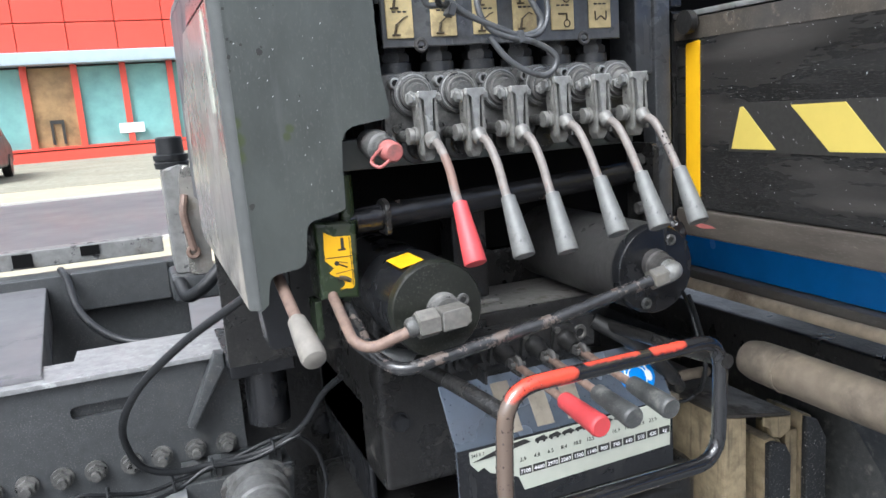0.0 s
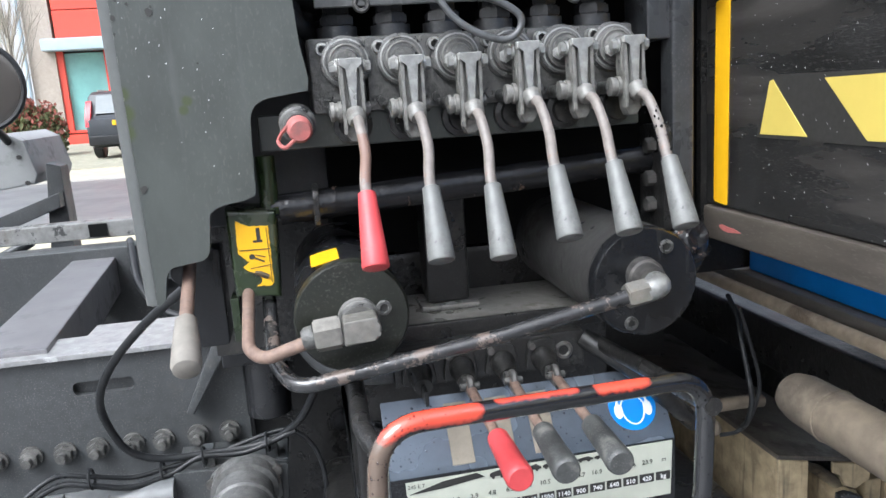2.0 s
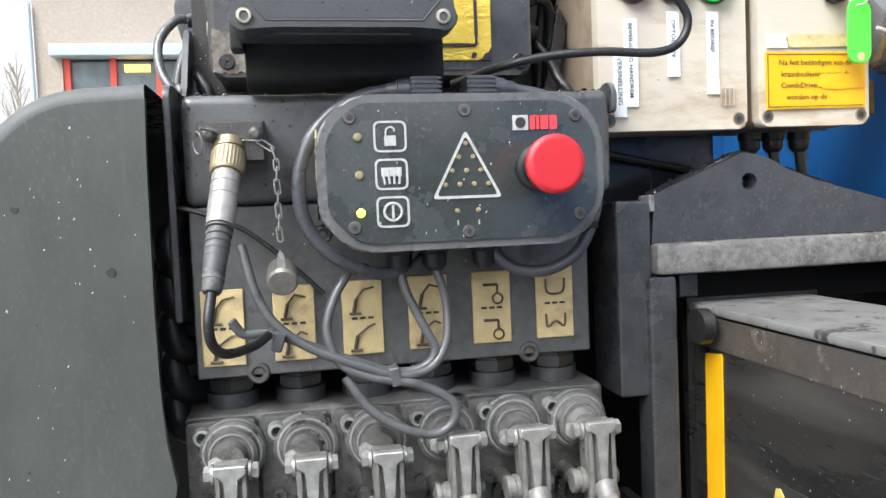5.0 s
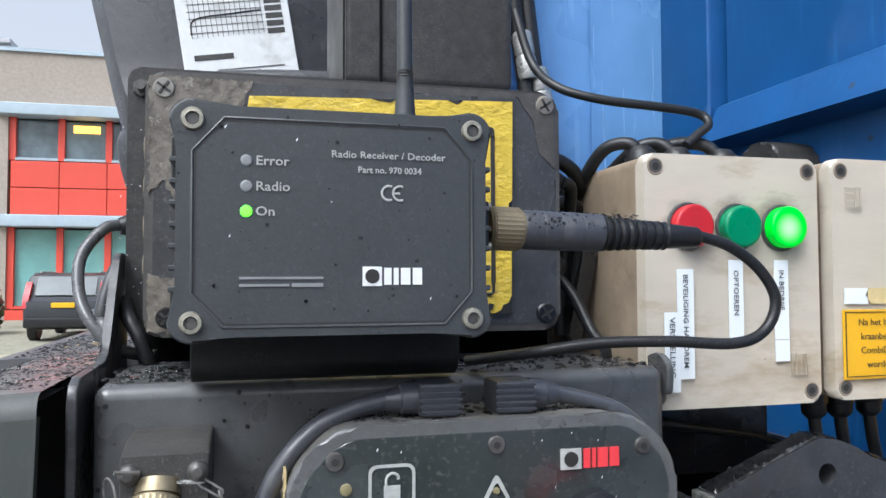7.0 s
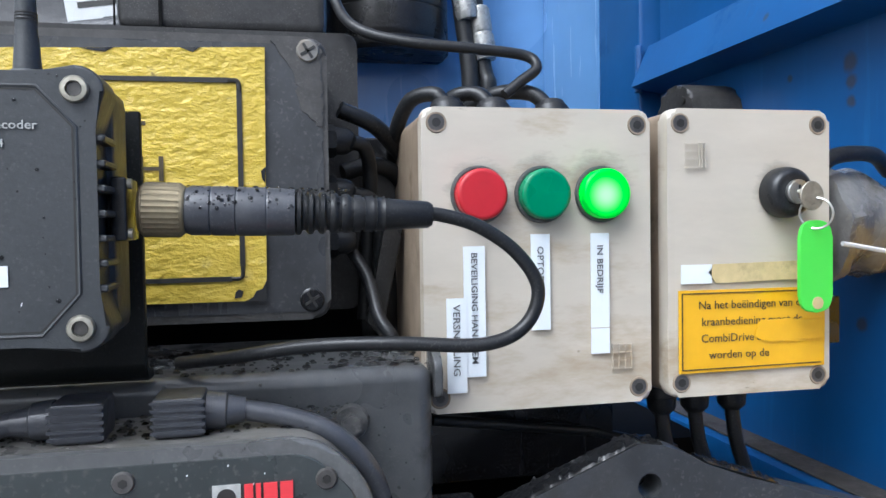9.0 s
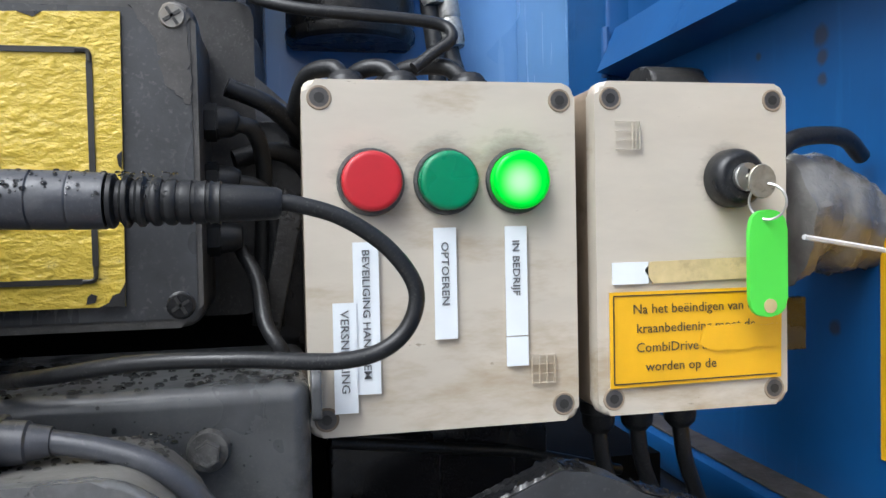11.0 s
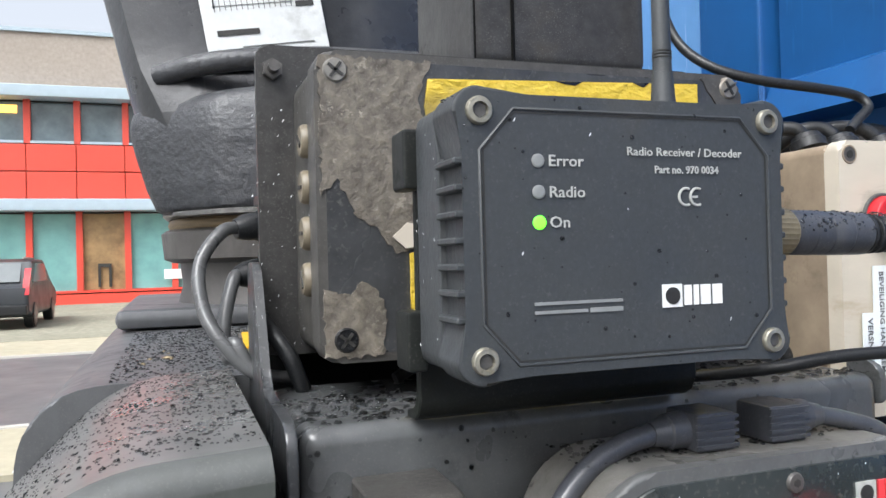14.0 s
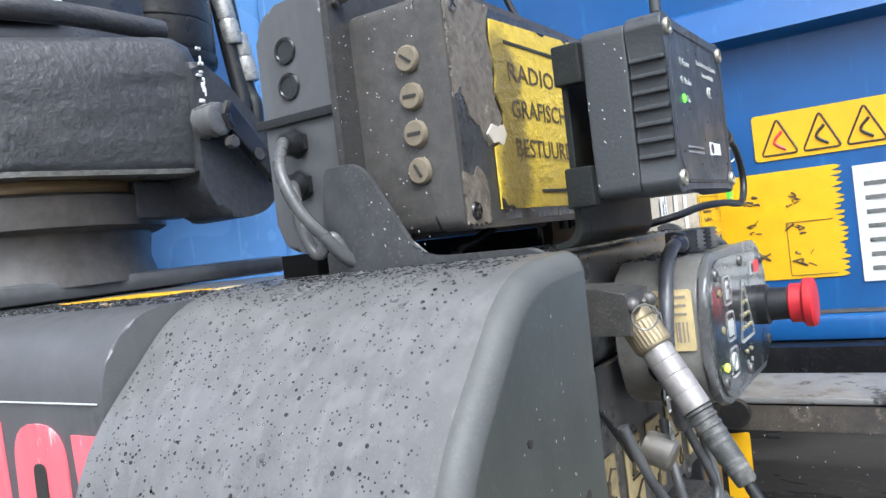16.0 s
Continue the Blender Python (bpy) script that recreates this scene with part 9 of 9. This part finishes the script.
for x, z in ((0.4805, 1.495), (0.653, 1.500)):
    part("lug", B(ring_round((x, 0.835, z), (0, 1, 0), 0.0042, 0.002, 14, 6)), M["black"], es)
part("knockout", B(cyl((0.4792, 0.835, 1.512), (0.4782, 0.835, 1.512), 0.0085, n=22)), M["black"], es)
for x, d, cap_len in ((0.5475, 1, 0), (0.583, -1, 0)):
    g = part("din_plug", B(box(x - 0.0095, x + 0.0095, 0.822, 0.843, 1.5752, 1.5905, 0.002), *[box(x - 0.0098, x + 0.0098, 0.8212, 0.8225, 1.577 + 0.0028 * k, 1.5782 + 0.0028 * k) for k in range(5)]), M["plug_grey"], es, "ribbed dark grey valve plug")
    part("strain_relief", B(lathe((x - d * 0.0095, 0.832, 1.583), (x - d * 0.024, 0.832, 1.5825), [(0, 0.0075), (0.5, 0.007), (0.55, 0.006), (1, 0.0048)], 14)), M["plug_grey"], g)
part("cable", B(tube(curve([(0.5235, 0.832, 1.5825), (0.508, 0.831, 1.579), (0.490, 0.829, 1.570), (0.475, 0.827, 1.552), (0.4675, 0.827, 1.528), (0.470, 0.828, 1.503), (0.483, 0.83, 1.484), (0.503, 0.835, 1.472), (0.52, 0.84, 1.468), (0.54, 0.845, 1.472), (0.55, 0.85, 1.482)]), 0.0044, 12)), M["plug_grey"], es)
part("cable", B(tube(curve([(0.606, 0.832, 1.5825), (0.622, 0.831, 1.579), (0.640, 0.829, 1.572), (0.655, 0.83, 1.556), (0.662, 0.835, 1.535), (0.664, 0.84, 1.51), (0.656, 0.835, 1.49), (0.643, 0.83, 1.474), (0.625, 0.832, 1.465), (0.606, 0.835, 1.466), (0.594, 0.838, 1.475), (0.592, 0.84, 1.482)]), 0.0040, 12)), M["plug_grey"], es)
for x in (0.529, 0.552, 0.585):
    part("gland", B(lathe((x, 0.842, 1.4855), (x, 0.842, 1.468), [(0, 0.0095), (0.3, 0.0095), (0.35, 0.0082), (0.8, 0.0078), (1, 0.005)], 14)), M["plastic"], es)
part("zip_tie", B(box(0.648, 0.660, 0.828, 0.835, 1.491, 1.496, 0.001)), M["plastic"], es)

solo("grey_cable", B(tube(curve([(0.529, 0.842, 1.47), (0.532, 0.838, 1.455), (0.542, 0.832, 1.432), (0.548, 0.83, 1.418), (0.54, 0.83, 1.408), (0.52, 0.83, 1.406), (0.49, 0.83, 1.417), (0.46, 0.832, 1.43), (0.445, 0.833, 1.436), (0.43, 0.832, 1.436), (0.423, 0.83, 1.445)]), 0.0030, 10)), M["grey_cable"], "grey cable looped below the operator panel", "cable", group="grey cable loops")
solo("grey_cable", B(tube(curve([(0.552, 0.842, 1.47), (0.557, 0.838, 1.45), (0.556, 0.832, 1.425), (0.545, 0.828, 1.408), (0.525, 0.826, 1.404), (0.50, 0.826, 1.412), (0.47, 0.828, 1.425), (0.45, 0.83, 1.44), (0.438, 0.836, 1.46), (0.43, 0.845, 1.49)]), 0.0030, 10)), M["grey_cable"], "grey cable looped below the operator panel", "cable", group="grey cable loops")
solo("grey_cable", B(tube(curve([(0.50, 0.845, 1.475), (0.486, 0.838, 1.455), (0.48, 0.832, 1.435), (0.487, 0.828, 1.415), (0.505, 0.826, 1.405), (0.535, 0.824, 1.398), (0.556, 0.823, 1.386), (0.557, 0.823, 1.374), (0.545, 0.823, 1.366), (0.525, 0.823, 1.371), (0.505, 0.825, 1.384), (0.49, 0.83, 1.405)]), 0.0030, 10)), M["grey_cable"], "grey cable looped below the operator panel", "cable", group="grey cable loops")
for x, z, a in ((0.4505, 1.431, 20), (0.521, 1.404, -12)):
    solo("cable_tie", B(box(x - 0.0035, x + 0.0035, 0.822, 0.836, z - 0.006, z + 0.006, 0.001, 1, pose(x, 0, z, 0, a, 0) @ pose(-x, 0, -z))), M["grey_cable"], "grey cable tie round the loops", "cable tie")

cb = thing("terminal_block", (0.428, 0.84, 1.552), "small dusty black terminal block with two screws", "block")
part("body", B(prism([(0.828, 1.5420), (0.871, 1.5420), (0.871, 1.5685), (0.845, 1.5675), (0.828, 1.5645)], "x", 0.4127, 0.4480, 0.0012)), M["block_grey"], cb)
for x in (0.4165, 0.4435):
    part("screw", B(lathe((x, 0.828, 1.5575), (x, 0.823, 1.5575), [(0, 0.0044), (0.4, 0.0044), (0.7, 0.0038), (1, 0.002)], 14)), M["bolt"], cb)
sockp = (0.4275, 0.829, 1.5475)
round_plug(sockp, (-0.10, -0.52, -0.85), "round plug with tan collar hanging on a silver sleeve", "brass", "sleeve_zinc", 0.006,
           [(0.4165, 0.772, 1.452), (0.4175, 0.776, 1.440), (0.423, 0.79, 1.432), (0.436, 0.808, 1.432), (0.445, 0.822, 1.436)], "rubber", "hanging_plug", "knob_black", 0.036, 0.88)
solo("socket_collar", B(cyl((0.4277, 0.832, 1.5525), (0.4275, 0.829, 1.5475), 0.0095, n=24)), M["brass"], "nickel flange above the hanging plug", "flange")
solo("wire_ring", B(ring_round((0.4105, 0.819, 1.552), (0.9, 0.5, 0.1), 0.0065, 0.0005, 22, 6), tube([(0.412, 0.819, 1.5605), (0.421, 0.823, 1.559)], 0.0010, 6)), M["cast_zinc"], "small steel wire ring at the plug", "ring")
cap = thing("dust_cap", (0.455, 0.835, 1.46), "grey dust cap hanging on a small chain", "cap")
part("cap", B(lathe((0.4545, 0.842, 1.4735), (0.4545, 0.826, 1.4665), [(0, 0.0088), (0.4, 0.0095), (0.9, 0.0095), (1, 0.0080)], 24)), M["dull_steel"], cap)
part("tab", B(prism([(0.4515, 1.468), (0.4575, 1.468), (0.4565, 1.484), (0.454, 1.487), (0.4525, 1.484)], "y", 0.8255, 0.8268)), M["fork"], cap)
cz = [(0.4365, 0.826, 1.5535), (0.445, 0.826, 1.553), (0.4525, 0.826, 1.548), (0.4545, 0.826, 1.541)] + [(0.4548 - 0.0006 * (k % 2), 0.826, 1.536 - 0.0072 * k) for k in range(7)]
def chain(bm):
    for k, (p, q) in enumerate(zip(cz, cz[1:])):
        p, q = Vector(p), Vector(q)
        d = (q - p)
        u = d.normalized()
        s = (Vector((0, 1, 0)).cross(u) if k % 2 else Vector((0, 1, 0))) * 0.0016
        tube(fillet([p - u * 0.001 + s, q + u * 0.001 + s, q + u * 0.001 - s, p - u * 0.001 - s], 0.0016, 3, True), 0.00055, 5, True)(bm)
part("chain", B(chain), M["fork"], cap)
solo("side_wire", B(tube(curve([(0.385, 0.88, 1.50), (0.39, 0.868, 1.515), (0.43, 0.862, 1.50), (0.46, 0.86, 1.475), (0.48, 0.86, 1.455)]), 0.0016, 6)), M["rubber"], "thin black wire across the face", "wire")
for k in range(5):
    solo("pressure_hose", B(tube(curve([(0.385 + 0.004 * k, 0.93, 1.50 - 0.028 * k), (0.377, 0.905, 1.495 - 0.028 * k), (0.382, 0.90, 1.475 - 0.028 * k), (0.40, 0.93, 1.468 - 0.028 * k)]), 0.0095, 12)), M["rubber"], "black hydraulic hose behind the cover", "hose", group="hoses behind the cover")

# ---- right arm bracket ----
ab = thing("arm_bracket", (0.8, 0.9, 1.2), "heavy black plate bracket with a hole", "bracket")
hole = [(0.8035 + 0.0065 * math.cos(a), 1.519 + 0.0065 * math.sin(a)) for a in [2 * math.pi * k / 20 for k in range(20)]]
def gusset(bm):
    outer = [(0.722, 1.46), (0.95, 1.46), (0.95, 1.493), (0.879, 1.513), (0.859, 1.519), (0.835, 1.528), (0.825, 1.534), (0.812, 1.539), (0.798, 1.541), (0.726, 1.512)]
    t = bmesh.new()
    vo = [t.verts.new((p[0], 0.882, p[1])) for p in outer]
    vi = [t.verts.new((p[0], 0.882, p[1])) for p in hole]
    es_ = [t.edges.new((v[i], v[(i + 1) % len(v)])) for v in (vo, vi) for i in range(len(v))]
    bmesh.ops.triangle_fill(t, use_beauty=True, edges=es_)
    ret = bmesh.ops.extrude_face_region(t, geom=t.faces[:])
    bmesh.ops.translate(t, verts=[g for g in ret["geom"] if isinstance(g, bmesh.types.BMVert)], vec=(0, 0.018, 0))
    add(bm, t)
part("gusset", B(gusset), M["gusset"], ab)
# black strip paints the shade behind the gusset
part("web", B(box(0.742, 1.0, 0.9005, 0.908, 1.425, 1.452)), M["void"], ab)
part("top_tube", B(box(0.722, 1.0, 0.872, 0.90, 1.452, 1.4755, 0.004)), M["grit_grey"], ab, "channel covered in grey grit")
def crust(a, b, y0, y1):
    """A lumpy skin of grit along a sloping edge from a to b."""
    def f(bm):
        n, m_ = max(6, int(math.hypot(b[0] - a[0], b[1] - a[1]) / 0.0011)), 14
        rows = []
        for i in range(n + 1):
            u = i / n
            row = []
            for k in range(m_ + 1):
                w = k / m_
                p = Vector((a[0] + (b[0] - a[0]) * u, y0 + (y1 - y0) * w, a[1] + (b[1] - a[1]) * u))
                h = 0.0 if k in (0, m_) else 0.0006 + 0.0022 * max(0.0, noise.noise(p * 420)) + 0.0010 * max(0.0, noise.noise(p * 900))
                row.append(bm.verts.new(p + Vector((0, 0, h))))
            rows.append(row)
        for p, q in zip(rows, rows[1:]):
            for k in range(m_):
                bm.faces.new((p[k], p[k + 1], q[k + 1], q[k]))
    return f


for a, b in (((0.7265, 1.5125), (0.7975, 1.5415)), ((0.799, 1.5412), (0.811, 1.5394)), ((0.836, 1.5282), (0.878, 1.5137))):
    part("grit_edge", B(crust(a, b, 0.8825, 0.8995)), M["black"], ab, "wet clotted grit along the top edge")
part("worn_corner", B(box(0.7215, 0.7262, 0.8812, 0.8998, 1.499, 1.5115, 0.001, 1)), M["fork"], ab, "bare worn corner")
part("tube_wall", B(box(0.716, 0.739, 0.874, 0.90, 1.19, 1.4515, 0.004)), M["gusset"], ab)
part("side_plate", B(box(0.694, 0.7215, 0.879, 0.93, 1.362, 1.508, 0.003)), M["gusset"], ab)
part("rib", B(box(0.7425, 0.758, 0.8785, 0.889, 1.434, 1.4515, 0.002)), M["black"], ab)
part("pin", B(lathe((0.745, 0.86, 1.415), (0.756, 0.86, 1.415), [(0, 0.013), (0.8, 0.013), (1, 0.011)], 20)), M["black_dirty"], ab)
solo("grey_rod", B(tube([(0.70, 0.93, 1.548), (0.80, 0.95, 1.530), (0.86, 0.96, 1.512)], 0.003, 10)), M["rubber"], "dark hose behind the bracket", "hose")
rnd = random.Random(8)
li = thing("lichen_crust", (0.34, 1.11, 1.585), "crust of pale dirt and lichen on the cover", "lichen")
for _ in range(6):
    x, y, r = rnd.gauss(0.335, 0.012), rnd.gauss(1.16, 0.022), rnd.uniform(0.0015, 0.005)
    part("crust", B(lathe((x, y, 1.5845), (x, y, 1.5858 + r * 0.3), [(0, r * rnd.uniform(0.8, 1.3)), (0.6, r * 0.8), (1, r * 0.3)], 6)), M["lichen"], li)

# ---- rain drops ----
def drops(spots):
    """Beads of water: low domes of three rings."""
    def f(bm):
        n = 8
        for c, nrm, r in spots:
            c, q = Vector(c), Vector(nrm).normalized().to_track_quat("Z", "Y").to_matrix()
            sx, sy = rnd.uniform(0.8, 1.2), rnd.uniform(0.8, 1.2)
            rows = [[bm.verts.new(c + q @ Vector((r * k_ * sx * math.cos(6.2832 * k / n), r * k_ * sy * math.sin(6.2832 * k / n), r * h))) for k in range(n)] for k_, h in ((1, 0), (0.93, 0.36), (0.6, 0.66))]
            top = bm.verts.new(c + q @ Vector((0, 0, r * 0.76)))
            for p, u in zip(rows, rows[1:]):
                for k in range(n):
                    bm.faces.new((p[k], p[(k + 1) % n], u[(k + 1) % n], u[k]))
            for k in range(n):
                bm.faces.new((rows[2][k], rows[2][(k + 1) % n], top))
    return f


rnd = random.Random(21)


def rain(spots, label, shade=False):
    ob = solo("rain_drops", B(drops(spots)), M["water"], label, "rain drops", kind="stuff")
    ob.visible_shadow = shade


spots = []
seg = [(p, q) for p, q in zip(hood, hood[1:]) if q[1] > 1.40]
lens = [math.hypot(b[0] - a[0], b[1] - a[1]) for a, b in seg]
for _ in range(9000):
    (a, b) = rnd.choices(seg, lens)[0]
    u = rnd.random()
    if b[1] < 1.4851:
        a, u = (a[0], max(a[1], 1.40)), u
        if rnd.random() < 0.7:
            continue
    n_ = Vector((-(b[1] - a[1]), 0, b[0] - a[0])).normalized()
    if n_.z < 0.93 and rnd.random() < 0.45:
        continue
    y = 0.856 + 0.198 * rnd.random()
    flat = 1.1 if n_.z > 0.9 else 1.0
    spots.append(((a[0] + (b[0] - a[0]) * u, y, a[1] + (b[1] - a[1]) * u), n_, flat * min(0.0011, rnd.lognormvariate(-7.75, 0.40))))
for _ in range(3200):
    spots.append(((rnd.uniform(0.31, 0.46), rnd.uniform(1.06, 1.41), 1.5857), (0, 0, 1), min(0.0014, rnd.lognormvariate(-7.2, 0.4))))
rain(spots, "rain drops beaded on the grey cover", True)
spots = []
for n_, x0, x1, y0, y1, z, lo, most in ((700, 0.396, 0.688, 0.875, 0.94, 1.5886, 0.0007, 0.002), (300, 0.433, 0.561, 0.801, 0.815, 1.7052, 0.0004, 0.0012), (420, 0.49, 0.645, 0.824, 0.86, 1.5752, 0.0006, 0.0016), (500, 0.73, 0.94, 0.875, 0.898, 1.4757, 0.0004, 0.0014)):
    for _ in range(n_):
        spots.append(((rnd.uniform(x0, x1), rnd.uniform(y0, y1), z), (0, 0, 1), min(most, lo * rnd.paretovariate(2))))
for _ in range(500):
    p = TS @ Vector((rnd.uniform(0.424, 0.688), rnd.uniform(0.002, 0.064), 0.0011))
    spots.append((p, TS.to_3x3() @ Vector((0, 0, 1)), min(0.0013, 0.0004 * rnd.paretovariate(2))))
# along the guard rail's upper side
for _ in range(520):
    k = rnd.randrange(len(loop))
    p, q = Vector(loop[k]), Vector(loop[(k + 1) % len(loop)])
    d = (q - p).normalized()
    a = rnd.uniform(-1.9, 1.9)
    up = (Vector((0, -0.5, 0.85)) - d * d.dot(Vector((0, -0.5, 0.85)))).normalized()
    n_ = up * math.cos(a) + d.cross(up) * math.sin(a)
    spots.append((p + (q - p) * rnd.random() + n_ * 0.0072, n_, min(0.0009, 0.0003 * rnd.paretovariate(2))))
for _ in range(150):
    spots.append(((rnd.uniform(0.396, 0.68), 0.8719, rnd.uniform(1.515, 1.585)), (0, -1, 0), min(0.0012, 0.00035 * rnd.paretovariate(2))))
for _ in range(70):
    spots.append(((rnd.uniform(0.434, 0.56), 0.8004, rnd.uniform(1.615, 1.706)), (0, -1, 0), min(0.0008, 0.00025 * rnd.paretovariate(2.2))))
for _ in range(240):
    u, a = rnd.random(), rnd.uniform(-1.5, 1.5)
    spots.append(((0.588 + 0.06 * u, 0.826 + 0.0094 * math.sin(a), 1.6603 - 0.0018 * u + 0.0094 * math.cos(a)), (0, math.sin(a), math.cos(a)), min(0.0009, 0.0003 * rnd.paretovariate(2))))
rain(spots, "rain drops on the bracket, rail and boxes", True)


def specks(fields, size):
    """Fine drizzle beads, opaque white for their glints, drawn out along one slant, on upright faces (axis, level, two
    ranges, count).
    """
    def f(bm):
        for axis, level, u0, u1, z0, z1, count in fields:
            for _ in range(count):
                u, z = rnd.uniform(u0, u1), rnd.uniform(z0, z1)
                l, w = size * rnd.uniform(0.5, 1.5), size * rnd.uniform(0.25, 0.45)
                a = rnd.uniform(0.9, 1.3)
                pts = [(l * math.cos(t) * math.cos(a) - w * math.sin(t) * math.sin(a), l * math.cos(t) * math.sin(a) + w * math.sin(t) * math.cos(a)) for t in [2 * math.pi * k / 6 for k in range(6)]]
                vs = [bm.verts.new((level, u + p, z + q) if axis == "x" else (u + p, level, z + q)) for p, q in pts]
                top = bm.verts.new((level - w * 0.6, u, z) if axis == "x" else (u, level - w * 0.6, z))
                for k in range(6):
                    bm.faces.new((vs[k], vs[(k + 1) % 6], top))
    return f


solo("drizzle_glints", B(specks([
    ("x", 0.7601, 0.0, 0.85, 1.205, 1.42, 520), ("y", 0.8359, 0.25, 0.325, 1.27, 1.54, 42), ("y", 0.8359, 0.325, 0.37, 1.42, 1.565, 20),
    ("x", 0.4108, 0.939, 0.98, 1.61, 1.745, 40), ("x", 0.3858, 0.925, 0.972, 1.60, 1.645, 20), ("y", 0.8004, 0.435, 0.56, 1.615, 1.706, 9),
    ("y", 0.9847, 0.388, 0.41, 1.61, 1.765, 24), ("x", 0.3861, 0.87, 1.0, 1.50, 1.585, 10), ("x", 0.4341, 0.822, 0.846, 1.62, 1.70, 14),
    ("y", 0.8034, 0.49, 0.645, 1.49, 1.57, 30), ("y", 0.8704, 0.40, 0.66, 1.46, 1.51, 30)], 0.00062)), M["glint"], "fine drizzle beads on the upright faces, their glints painted white", "rain drops", kind="stuff")
